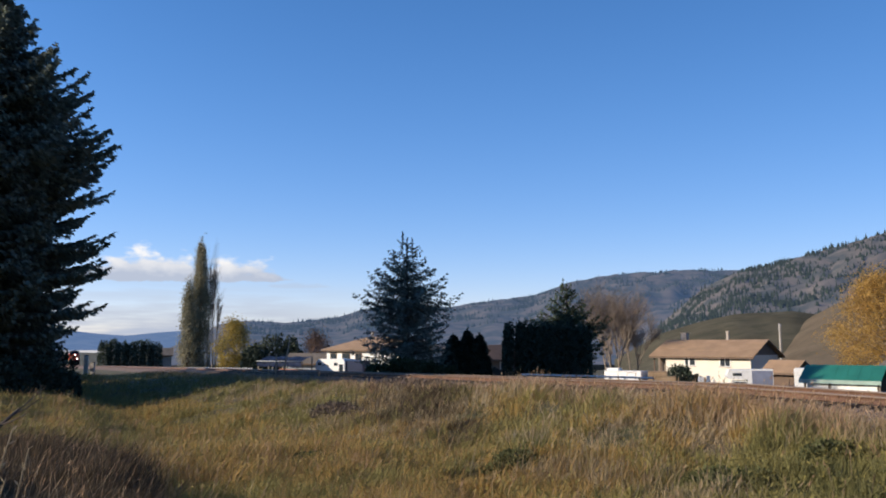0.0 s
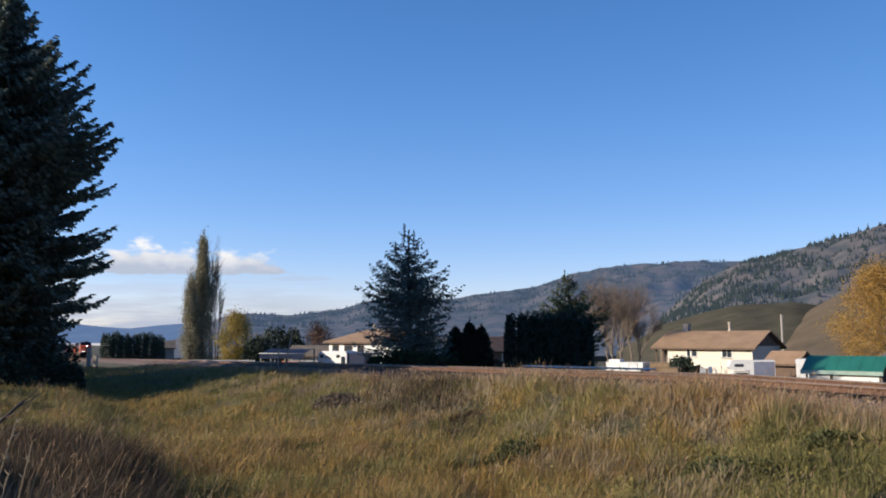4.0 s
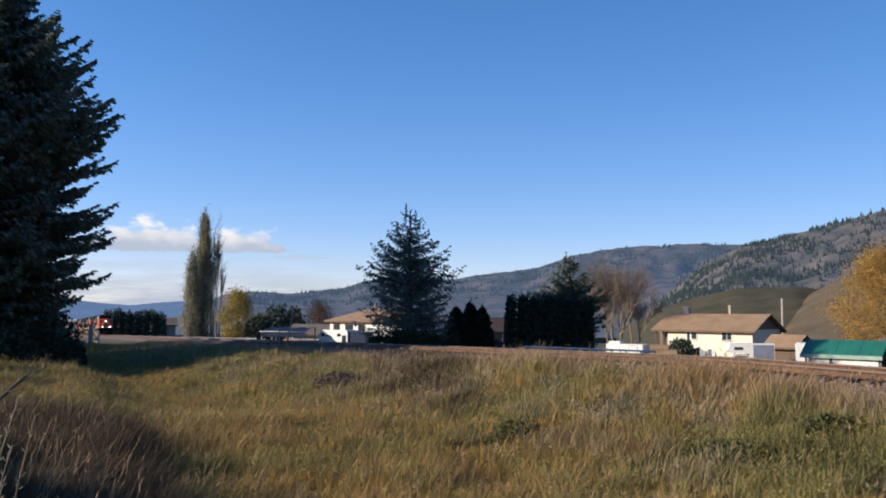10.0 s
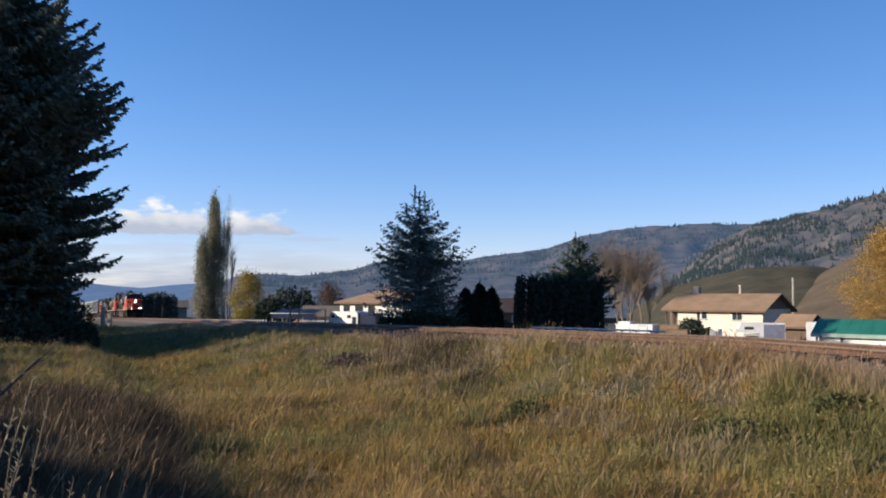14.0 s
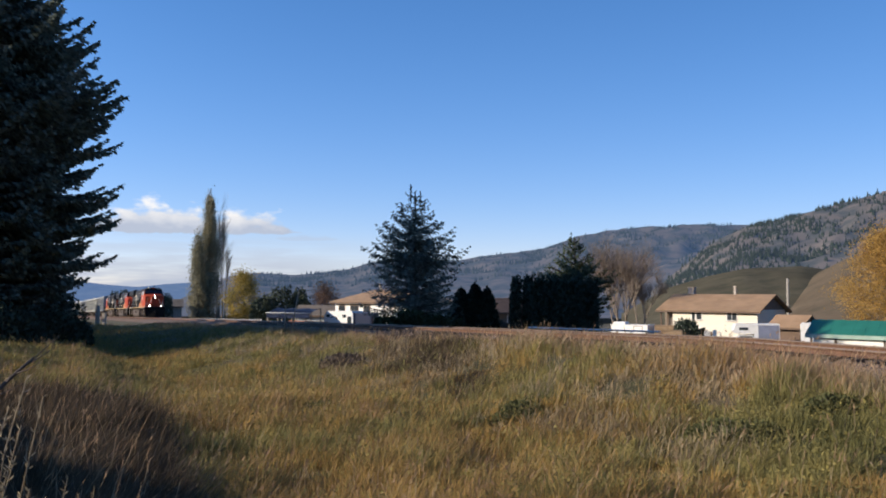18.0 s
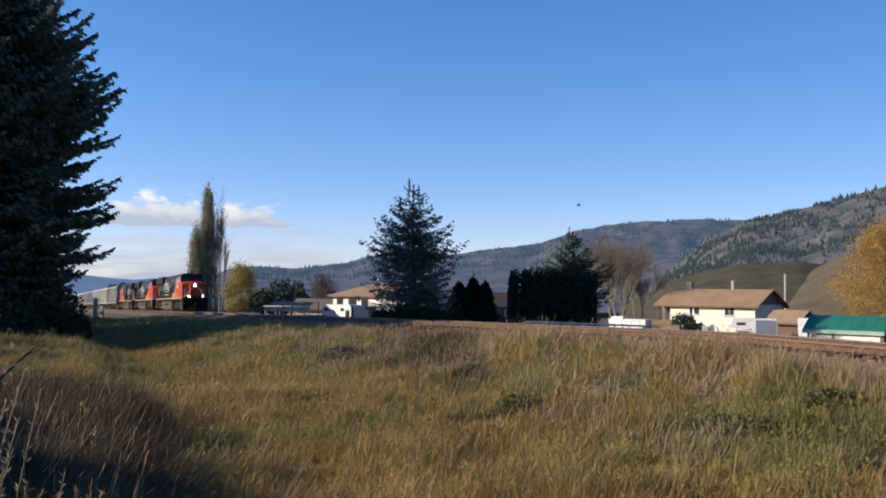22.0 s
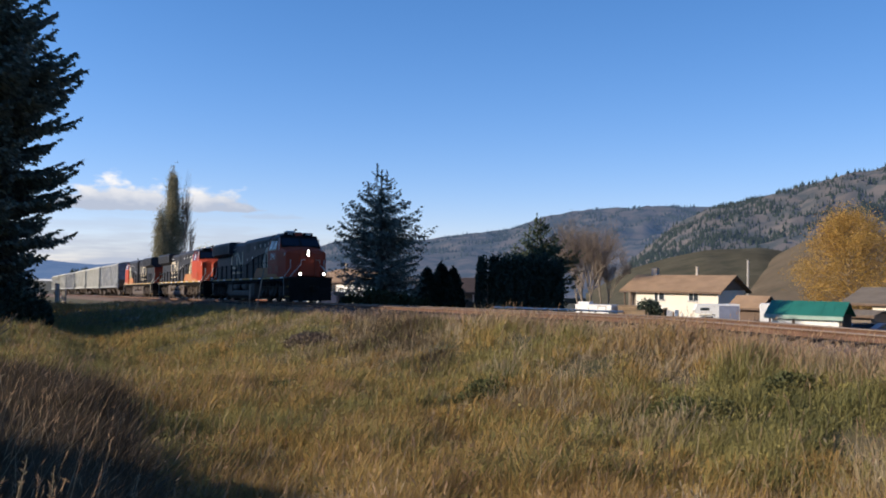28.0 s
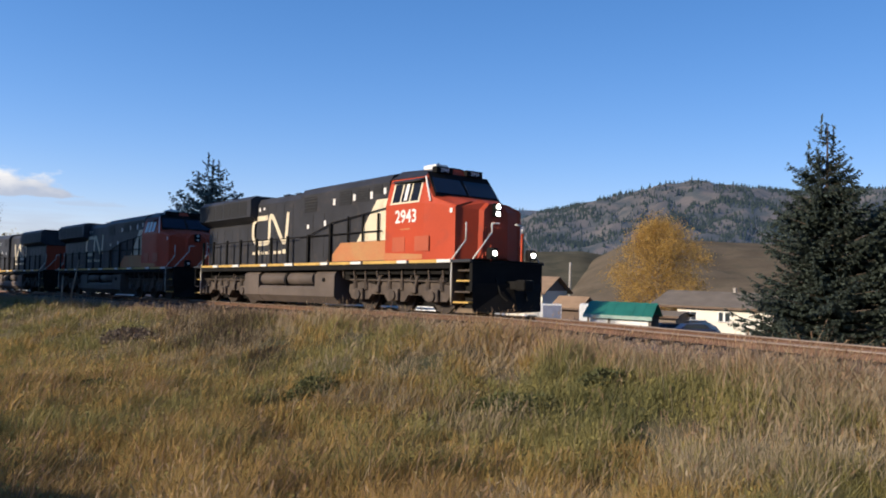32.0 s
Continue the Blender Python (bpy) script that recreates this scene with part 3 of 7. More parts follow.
def crown_tree(name, m, height, radius, mat, label, seed, low=0.2, clumps=90, leaves=60, leaf=0.14, upright=0.0, lean=0.5, bark="bark", size=0.5, taper=0.0, thin=0.6):
    """A leafy tree whose crown is many small clumps round an uneven egg, with gaps between; low: where the crown begins."""
    rnd = np.random.default_rng(seed)
    t = thing(name, m, label, "tree")
    bm = bmesh.new()
    tube(bm, (0, 0, -0.3), (0, 0, height * 0.6), 0.02 * height + 0.04, 0.008 * height + 0.02, 9)
    tube(bm, (0, 0, height * 0.6), (0, 0, height * 0.95), 0.008 * height + 0.02, 0.012, 6)
    f = rnd.random(clumps) ** 0.85
    z = height * (low + (0.97 - low) * f)
    prof = np.sin(np.pi * np.clip(f * 0.86 + 0.12, 0, 1)) ** lean
    if taper:
        prof = np.minimum(1.0, 0.55 + f * 2.5) * (1 - f) ** taper
    a = rnd.random(clumps) * 2 * math.pi
    lump = np.array([0.8 + 0.45 * noise.noise((math.cos(q) * 1.3, math.sin(q) * 1.3, zz / height * 5 + seed)) for q, zz in zip(a, z)])
    r = radius * prof * lump * rnd.random(clumps) ** 0.45
    C = np.stack([r * np.cos(a), r * np.sin(a), z], 1)
    for c in C[::2]:
        st = max(height * 0.08, c[2] - (0.5 + upright) * math.hypot(c[0], c[1]) - 0.3 - upright)
        tube(bm, (0, 0, st), tuple(c), 0.012 * height ** 0.5 + 0.01, 0.01, 5, caps=False)
    part("trunk", bm, M[bark], t)
    P = np.repeat(C, leaves, 0) + rnd.normal(size=(clumps * leaves, 3)) * size * np.array([1, 1, 1.0 + upright * 1.4]) * (0.6 + 0.7 * np.repeat(rnd.random((clumps, 1)), leaves, 0))
    w = unit(rnd.normal(size=P.shape) + np.array([0, 0, upright]))
    v = unit(np.cross(w, rnd.normal(size=P.shape)))
    sz = leaf * (0.55 + 0.9 * rnd.random((len(P), 1)))
    V, F = diamonds(P, w * sz, v * sz * thin)
    mesh_np("crown", V, F, M[mat], t)
    return t


def twiggy(name, m, height, radius, label, seed, stems=3, count=2600, fan=0.35, mat="twigs", thick=0.014):
    """A leafless tree: forked limbs and a haze of fine twigs."""
    rnd = np.random.default_rng(seed)
    t = broadleaf(name, m, height, radius, mat, label, seed, leaves=0, stems=stems, depth=4, spread=0.5, bark="pale_bark", trunk=0.26)
    tr = t.children[0]
    n = len(tr.data.vertices)
    co = np.zeros(n * 3, dtype=np.float32)
    tr.data.vertices.foreach_get("co", co)
    co = co.reshape(-1, 3)
    co = co[co[:, 2] > height * 0.28]
    c = co[rnd.integers(len(co), size=count)] + rnd.normal(size=(count, 3)) * radius * 0.04
    w = unit(c * np.array([0.5, 0.5, 0.0]) / radius + np.array([0, 0, 0.9]) + rnd.normal(size=(count, 3)) * fan)
    v = unit(np.cross(w, rnd.normal(size=c.shape)))
    ln = height * 0.05 * (0.5 + rnd.random((count, 1)))
    V, F = diamonds(c + w * ln * 0.8, w * ln, v * thick)
    mesh_np("twig_haze", V, F, M[mat], t)
    return t


def shrub(name, m, sx, sy, sz, mat, label, seed, count=3000, leaf=0.12, power=1.0, category="bush"):
    """A clipped or wild bush: stems inside, leaves over a lumpy body. power < 1 gives squarer shoulders."""
    rnd = np.random.default_rng(seed)
    t = thing(name, m, label, category)
    bm = bmesh.new()
    for k in range(7):
        q = 2 * math.pi * k / 7
        tube(bm, (0.12 * sx * math.cos(q), 0.12 * sy * math.sin(q), -0.1), (0.5 * sx * math.cos(q), 0.5 * sy * math.sin(q), sz * 0.7), 0.05, 0.015, 5)
    part("stems", bm, M["bark"], t)
    d = unit(rnd.normal(size=(count, 3)))
    d[:, 2] = np.abs(d[:, 2])
    d = np.sign(d) * np.abs(d) ** power
    d = d / np.maximum(np.abs(d).max(axis=1, keepdims=True), 1e-6) ** (1 - power)
    r = (0.55 + 0.45 * rnd.random((count, 1)) ** 0.5)
    lump = np.array([0.13 * noise.noise((a * 2.4, b * 2.4, c * 2.4 + seed)) + 0.08 * noise.noise((a * 6, b * 6, c * 6 + seed)) for a, b, c in d])[:, None]
    c = d * (r + lump) * np.array([sx, sy, sz])
    c[:, 2] = np.maximum(c[:, 2], 0.02)
    w = unit(d * 0.5 + rnd.normal(size=c.shape) * 0.6 + np.array([0, 0, 0.35]))
    v = unit(np.cross(w, rnd.normal(size=c.shape)))
    sz_ = leaf * (0.6 + 0.8 * rnd.random((count, 1)))
    V, F = diamonds(c, w * sz_, v * sz_ * 0.55)
    mesh_np("foliage", V, F, M[mat], t)
    return t


def make_trees():
    def grown(az, dist, top):
        x, y, _z = spot(az, dist)
        g = ground_at(x, y)
        return pose(x, y, g - 0.1), top - g + 0.1

    m, h = grown(-30.9, 56, 25.6)
    conifer("spruce_tree", m, h, 7.9, M["spruce"], "tall dark spruce in shade beside the railway", 3, bare=0.04, dense=1.3, rise0=0.08, skirt=0.42)
    m, h = grown(-29.2, 61, 11.0)
    conifer("spruce_tree", m, h, 4.6, M["spruce"], "lower dark spruce beside the tallest one", 14, bare=0.01, dense=1.1, skirt=1.0, top_power=1.5)
    m, h = grown(-33.0, 66, 19.5)
    conifer("spruce_tree", m, h, 6.0, M["spruce"], "dark spruce behind the tallest one", 4, bare=0.05)
    for az, dd, top, sd in ((-44.4, 47.6, 19.5, 6), (-42.4, 54.0, 19.5, 7)):
        m, h = grown(az, dd, top)
        conifer("pine_tree", m, h, 6.2, M["pine"], "tall pine with a high dense crown on the bank", sd, bare=0.45, dense=1.9, skirt=1.0, top_power=3.2)
    for az, dd, top, sd in ((-34.1, 53.9, 5.4, 18), (-30.9, 73.5, 7.4, 15), (-30.1, 83.5, 7.0, 16), (-29.4, 92.0, 6.4, 17)):
        m, h = grown(az, dd, top)
        conifer("spruce_tree", m, h, 4.8, M["spruce"], "young spruce in the row behind the tallest one", sd, bare=0.01, dense=0.8, skirt=1.0, top_power=2.2)
    m, h = grown(-2.6, 58, 8.9)
    conifer("spruce_tree", m, h, 3.2, M["blue_spruce"], "blue-grey spruce with several leaders and open crown", 5, bare=0.05, dense=0.85, leaders=3, rise0=0.26, fan=0.9, skirt=0.62, droop=0.25, top_power=2.35, ragged=0.45, fine=0.72, gap=1.65, spokes=0.9)
    m, h = grown(39.3, 48, 10.2)
    conifer("spruce_tree", m, h, 3.9, M["dark_spruce"], "full dark green spruce with low limbs beside the track", 8, bare=0.02, dense=1.7, leaders=3, top_power=1.35, rise0=0.26, fan=0.6, skirt=0.85, ragged=0.8, fine=0.6, gap=1.35, spokes=0.85)
    m, h = grown(43.5, 50, 6.6)
    conifer("spruce_tree", m, h, 3.6, M["dark_spruce"], "green spruce behind the larger one", 9, bare=0.02, dense=1.0, rise0=0.2, fan=0.9, skirt=0.85)
    m, h = grown(8.8, 68, 6.3)
    conifer("pine_tree", m, h, 3.0, M["pine"], "rounded green pine behind the cedar hedge", 12, bare=0.1, dense=1.1, top_power=2.0, leaders=3, rise0=0.35, fan=0.9, fine=0.75, gap=1.6, spokes=0.8, ragged=0.5)
    m, h = grown(-16.9, 150, 18.9)
    crown_tree("poplar_tree", m, h, 2.7, "poplar", "tall narrow poplar with fading leaves", 21, low=0.03, clumps=420, leaves=70, leaf=0.12, upright=1.2, size=0.36, taper=0.6)
    m, h = grown(-17.6, 148, 11.6)
    crown_tree("poplar_tree", m, h, 2.4, "poplar", "shorter bushy poplar beside the tall one", 22, low=0.03, clumps=200, leaves=70, leaf=0.12, upright=1.2, size=0.38, taper=0.55)
    m, h = grown(-16.25, 151, 18.6)
    twiggy("poplar_tree", m, h, 1.25, "narrow poplar that has dropped its leaves", 23, stems=3, fan=0.05, count=900, thick=0.018)
    m, h = grown(-15.85, 152, 13.6)
    twiggy("poplar_tree", m, h, 1.0, "short narrow leafless poplar", 24, stems=2, fan=0.05, count=500, thick=0.018)
    m, h = grown(-14.5, 140, 5.3)
    crown_tree("autumn_tree", m, h, 3.4, "yellow", "small tree in bright yellow autumn leaf", 25, low=0.06, clumps=130, leaves=90, leaf=0.12, size=0.55)
    m, h = grown(28.8, 112, 9.7)
    crown_tree("autumn_tree", m, h, 7.4, "orange", "broad tree in orange-brown autumn leaf", 31, low=0.12, clumps=420, leaves=130, leaf=0.085, size=0.75, lean=0.6, bark="pale_bark")
    m, h = grown(11.9, 108, 9.4)
    twiggy("bare_tree", m, h, 5.0, "bare brown tree with upright twiggy limbs", 33, stems=5, count=9500, fan=0.7, thick=0.011)
    m, h = grown(13.3, 116, 6.4)
    twiggy("bare_tree", m, h, 3.2, "low bare brown tree behind the trailer", 35, stems=2, count=4000, fan=0.6)
    m, h = grown(-8.9, 150, 3.4)
    crown_tree("autumn_tree", m, h, 3.6, "reddish", "russet tree beyond the houses", 37, low=0.1, clumps=110, leaves=70, leaf=0.12, size=0.7)
    for az, dd, top, w, sd in ((0.75, 60, 1.75, 0.8, 41), (1.75, 60.6, 2.15, 0.75, 42), (2.6, 60.2, 1.8, 0.65, 43)):
        m, h = grown(az, dd, top)
        conifer("arborvitae", m, h, w * 1.15, M["cedar"], "dark upright arborvitae beside the fence", sd, bare=0.02, dense=1.6, top_power=1.7)
    # the tall clipped hedge, shrub by shrub
    for k in range(6):
        m, h = grown(5.15 + 0.87 * k, 62 + 0.2 * k, 2.65 + 0.15 * math.sin(k * 2.1))
        shrub("cedar_shrub", m, 1.0, 1.0, h, "cedar", "tall dark cedar grown together into a hedge", 50 + k, 6000, 0.12, 0.5)["group"] = "tall cedar hedge"
    for k in range(7):
        m, h = grown(-22.75 + 0.52 * k, 214, 2.0 + 0.4 * math.sin(k * 1.7))
        shrub("cedar_shrub", m, 1.6, 1.5, h, "far_cedar", "distant dark green cedar in a hedge row", 70 + k, 2600, 0.2, 0.7)["group"] = "distant cedar hedge"
    for az, dd, top, w, sd in ((-13.2, 132, 1.2, 2.2, 81), (-11.9, 134, 2.7, 3.2, 82), (-10.7, 138, 2.4, 2.4, 83)):
        m, h = grown(az, dd, top)
        shrub("bush", m, w, w * 0.8, h, "cedar", "dark rounded evergreen bush", sd, 2200, 0.25, 0.9)
    for k, (az, dd, top, w) in enumerate(((-4.6, 55, -0.2, 1.2), (-2.8, 54, 0.3, 1.5), (-1.0, 55, 0.0, 1.4), (0.4, 57, -0.4, 1.0))):
        m, h = grown(az, dd, top)
        shrub("bush", m, w, w * 0.8, max(h, 0.8), "bush", "scrubby dull bush under the spruce", 90 + k, 1700, 0.13, 0.9)
    for k, (az, dd, top, w) in enumerate(((16.3, 91, -1.0, 1.5), (17.2, 93, -2.2, 1.3))):
        m, h = grown(az, dd, top)
        shrub("bush", m, w, w * 0.9, h, "cedar", "dark rounded bush before the cream house", 195 + k, 2600, 0.14, 0.8)
    for k in range(10):          # unseen scrub, added to dapple the shadow edge of the crest
        c, u = 18.0 + 2.6 * k + 0.8 * math.sin(k * 2.3), -13.5 + 1.4 * math.sin(k * 4.1)
        x, y = u * 0.945 - c * 0.327, u * 0.327 + c * 0.945
        shrub("bush", pose(x, y, ground_at(x, y) - 0.05), 1.5 + 0.4 * math.sin(k * 1.9), 1.3, 1.1 + 0.09 * k + 0.3 * math.sin(k * 3.3), "bush", "unseen scrub bush added to break up the crest's shadow", 120 + k, 1800, 0.10, 0.9)
    for k, (az, dd, top, w) in enumerate(((-27.2, 53, 0.5, 2.2), (-29.5, 50, 0.6, 2.4), (-26.6, 60, 1.2, 2.6), (-25.6, 57, -0.4, 1.6))):
        m, h = grown(az, dd, top)
        shrub("bush", m, w, w * 0.8, max(h, 0.8), "cedar", "dark scrub round the foot of the spruce", 95 + k, 2200, 0.13, 0.9)


make_trees()


# ---- woods on the hills ----
def woods(name, seed, az0, az1, r0, r1, count, size, mat, label, want, surface):
    """Many small conifers standing on a hillside, in patches."""
    rnd = np.random.default_rng(seed)
    dg = bpy.context.evaluated_depsgraph_get()
    ev = surface.evaluated_get(dg)
    V, F = [], []
    n = 0
    for _ in range(count * 4):
        if n >= count:
            break
        a, r = rnd.uniform(az0, az1), rnd.uniform(r0, r1)
        x, y, _z = spot(a, r)
        k = noise.noise((x / 90, y / 90, seed)) + 0.5 * noise.noise((x / 30, y / 30, seed + 3))
        if k < want + rnd.normal() * 0.12:
            continue
        hit, loc, _n, _i = ev.ray_cast((x, y, 3000), (0, 0, -1))
        if not hit:
            continue
        h = size * (0.5 + 0.8 * rnd.random())
        w = h * (0.16 + 0.12 * rnd.random())
        b = len(V)
        for q in range(5):
            c = 2 * math.pi * q / 5 + rnd.random()
            V.append((x + w * math.cos(c), y + w * math.sin(c), loc.z + h * 0.08 * rnd.random()))
        V.append((x + 0.1 * w * rnd.normal(), y + 0.1 * w * rnd.normal(), loc.z + h))
        F += [(b + q, b + (q + 1) % 5, b + 5) for q in range(5)]
        n += 1
    return tagged(mesh_np(name, V, F, mat), label, "forest", kind="stuff")


bpy.context.view_layer.update()
# both wood materials carry some of the painted haze glow
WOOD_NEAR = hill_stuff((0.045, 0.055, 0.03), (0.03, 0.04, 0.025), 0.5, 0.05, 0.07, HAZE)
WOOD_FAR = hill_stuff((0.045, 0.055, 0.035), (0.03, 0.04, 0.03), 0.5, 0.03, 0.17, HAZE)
HILLS = {o.name: o for o in scene.objects if o.get("category") == "hill"}
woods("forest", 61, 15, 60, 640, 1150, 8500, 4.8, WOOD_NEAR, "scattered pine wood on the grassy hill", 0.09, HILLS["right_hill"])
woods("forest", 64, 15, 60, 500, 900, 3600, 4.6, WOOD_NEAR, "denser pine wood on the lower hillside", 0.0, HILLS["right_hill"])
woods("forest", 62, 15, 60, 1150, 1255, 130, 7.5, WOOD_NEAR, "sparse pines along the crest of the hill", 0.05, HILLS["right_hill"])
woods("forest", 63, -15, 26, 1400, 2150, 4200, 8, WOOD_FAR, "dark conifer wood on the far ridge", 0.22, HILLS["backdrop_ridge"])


# ---- train ----
SPEED = 7.95
CARS, AXLES = [], []

T = {
    "black": material("dusty_black_paint", (0.036, 0.036, 0.041), 0.55, vary=0.3, spec=0.3, scale=0.9, fine=18, stain=(0.075, 0.06, 0.05), stain_at=0.66),
    "red": material("orange_red_paint", (0.45, 0.066, 0.028), 0.5, vary=0.12, spec=0.2, scale=0.8, fine=16, stain=(0.30, 0.06, 0.035), stain_at=0.64),
    "faded": material("dusty_orange_paint", (0.46, 0.15, 0.055), 0.65, vary=0.22, scale=0.9, fine=14, tint=(0.42, 0.21, 0.08)),
    "red_dust": material("dusty_orange_red_paint", (0.42, 0.085, 0.035), 0.6, vary=0.15, scale=0.8, fine=16),
    "cream": material("cream_white_paint", (0.72, 0.62, 0.44), 0.6, vary=0.12, scale=1.5, fine=20, stain=(0.4, 0.3, 0.2), stain_at=0.66),
    "yellow": material("dirty_yellow_stripe", (0.60, 0.38, 0.10), 0.6, vary=0.25, scale=2.0, fine=20),
    "white": material("white_reflector", (0.80, 0.77, 0.72), 0.5, vary=0.08, scale=2, fine=20),
    "dust": material("dusty_running_gear", (0.10, 0.074, 0.056), 0.85, vary=0.4, scale=1.6, fine=16, bump=0.2, stain=(0.05, 0.04, 0.035), stain_at=0.56),
    "tank": material("dusty_fuel_tank", (0.12, 0.092, 0.074), 0.75, vary=0.3, scale=0.9, fine=14, stain=(0.10, 0.075, 0.06), stain_at=0.58),
    "gear": material("grimy_black_steel", (0.012, 0.011, 0.010), 0.8, spec=0.15, vary=0.3, scale=2, fine=16),
    "wheel": material("worn_steel_wheel", (0.07, 0.055, 0.045), 0.6, 0.5, vary=0.25, scale=2, fine=16),
    "pipe": material("white_grab_rail", (0.62, 0.58, 0.52), 0.5, vary=0.1, scale=2, fine=20),
    "glass": material("cab_glass", (0.015, 0.02, 0.035), 0.06, vary=0.1, scale=1, fine=5),
    "louvre": material("black_louvre", (0.006, 0.006, 0.007), 0.7, vary=0.2, scale=2, fine=30),
    "hopper": material("pale_grey_hopper_paint", (0.46, 0.455, 0.41), 0.7, vary=0.14, scale=0.5, fine=9, stain=(0.30, 0.27, 0.23), stain_at=0.62),
    "hopper_blue": material("blue_grey_hopper_paint", (0.26, 0.27, 0.28), 0.7, vary=0.2, scale=0.5, fine=9, stain=(0.42, 0.42, 0.40), stain_at=0.55),
}
LAMP = glow("headlight_lens", (1.0, 0.95, 0.86), 45.0)


def loft(sections, closed=True):
    """Joins outlines (x, list of (y, z)) into one skin with ends."""
    bm = bmesh.new()
    rings = [[bm.verts.new((x, y, z)) for y, z in pts] for x, pts in sections]
    n = len(rings[0])
    for a, b in zip(rings, rings[1:]):
        for k in range(n):
            bm.faces.new((a[k], a[(k + 1) % n], b[(k + 1) % n], b[k]))
    bm.faces.new(rings[0][::-1])
    bm.faces.new(rings[-1])
    bmesh.ops.recalc_face_normals(bm, faces=bm.faces[:])
    return bm


def lettering(text, size, m, mat, parent, name, label=""):
    cu = bpy.data.curves.new(name, "FONT")
    cu.body, cu.size, cu.extrude, cu.align_x, cu.align_y = text, size, 0.004, "CENTER", "CENTER"
    cu.offset = size * 0.018
    tmp = bpy.data.objects.new(name, cu)
    scene.collection.objects.link(tmp)
    bpy.context.view_layer.update()
    me = bpy.data.meshes.new_from_object(tmp.evaluated_get(bpy.context.evaluated_depsgraph_get()))
    bpy.data.objects.remove(tmp)
    bpy.data.curves.remove(cu)
    me.materials.clear()
    me.materials.append(mat)
    ob = new(name, me)
    ob.parent, ob.matrix_basis = parent, m
    return tagged(ob, label) if label else ob


MID = 10.3          # metres from the front plate's zero to the vehicle's middle


def X(s):
    return MID - s


def flat(bm, pts, y, side, thick=0.006):
    """A thin painted or glazed panel on a side wall: pts are (s, z); y its wall's half width."""
    out = [(X(s), z) for s, z in pts]
    prism(bm, out, side * y, side * (y + thick))
    return bm


def ribbon(pts, width, s0, z0, y, side):
    """A painted band of even width along a path with rounded corners; pts run towards the front from s0, z0."""
    P = [Vector(p_) for p_ in pts]
    for _ in range(3):
        Q = [P[0]]
        for a, b in zip(P, P[1:]):
            Q += [a.lerp(b, 0.22), a.lerp(b, 0.78)]
        P = Q + [P[-1]]
    bm = bmesh.new()
    rows = []
    for k, p_ in enumerate(P):
        d = (P[min(k + 1, len(P) - 1)] - P[max(k - 1, 0)]).normalized()
        n = Vector((-d.y, d.x)) * width / 2
        rows.append([bm.verts.new((X(s0 - q.x), side * yy, z0 + q.y)) for q in (p_ + n, p_ - n) for yy in (y - 0.004, y + 0.006)])
    for a, b in zip(rows, rows[1:]):
        for i, j in ((0, 1), (1, 3), (3, 2), (2, 0)):
            bm.faces.new((a[i], a[j], b[j], b[i]))
    bm.faces.new([rows[0][q] for q in (0, 2, 3, 1)])
    bm.faces.new([rows[-1][q] for q in (0, 1, 3, 2)])
    bmesh.ops.recalc_face_normals(bm, faces=bm.faces[:])
    return bm


def axle(parent, x, r, gauge=0.7175):
    bm = bmesh.new()
    tube(bm, (0, -1.05, 0), (0, 1.05, 0), 0.08, n=10)
    for sd in (-1, 1):
        tube(bm, (0, sd * (gauge - 0.02), 0), (0, sd * (gauge + 0.12), 0), r, n=28)
        tube(bm, (0, sd * (gauge - 0.05), 0), (0, sd * (gauge - 0.02), 0), r + 0.028, n=28)
        tube(bm, (0, sd * (gauge + 0.12), 0), (0, sd * (gauge + 0.15), 0), r * 0.35, n=14)
        for k in range(5):
            q = 2 * math.pi * k / 5
            tube(bm, (0.6 * r * math.cos(q), sd * (gauge + 0.12), 0.6 * r * math.sin(q)), (0.6 * r * math.cos(q), sd * (gauge + 0.128), 0.6 * r * math.sin(q)), 0.05, n=8)
    ob = part("wheelset", bm, T["wheel"], parent)
    ob.location = (x, 0, r)
    AXLES.append((ob, x, r))
    return ob


def coil(x, y, z0, z1, r, turns=6):
    """A ribbed upright spring in one piece."""
    bm = bmesh.new()
    rings = []
    for k in range(turns * 2 + 1):
        rr = r if k % 2 == 0 else r * 0.78
        z = z0 + (z1 - z0) * k / (turns * 2)
        rings.append([bm.verts.new((x + rr * math.cos(q * math.pi / 5), y + rr * math.sin(q * math.pi / 5), z)) for q in range(10)])
    for a, b in zip(rings, rings[1:]):
        for q in range(10):
            bm.faces.new((a[q], a[(q + 1) % 10], b[(q + 1) % 10], b[q]))
    return bm


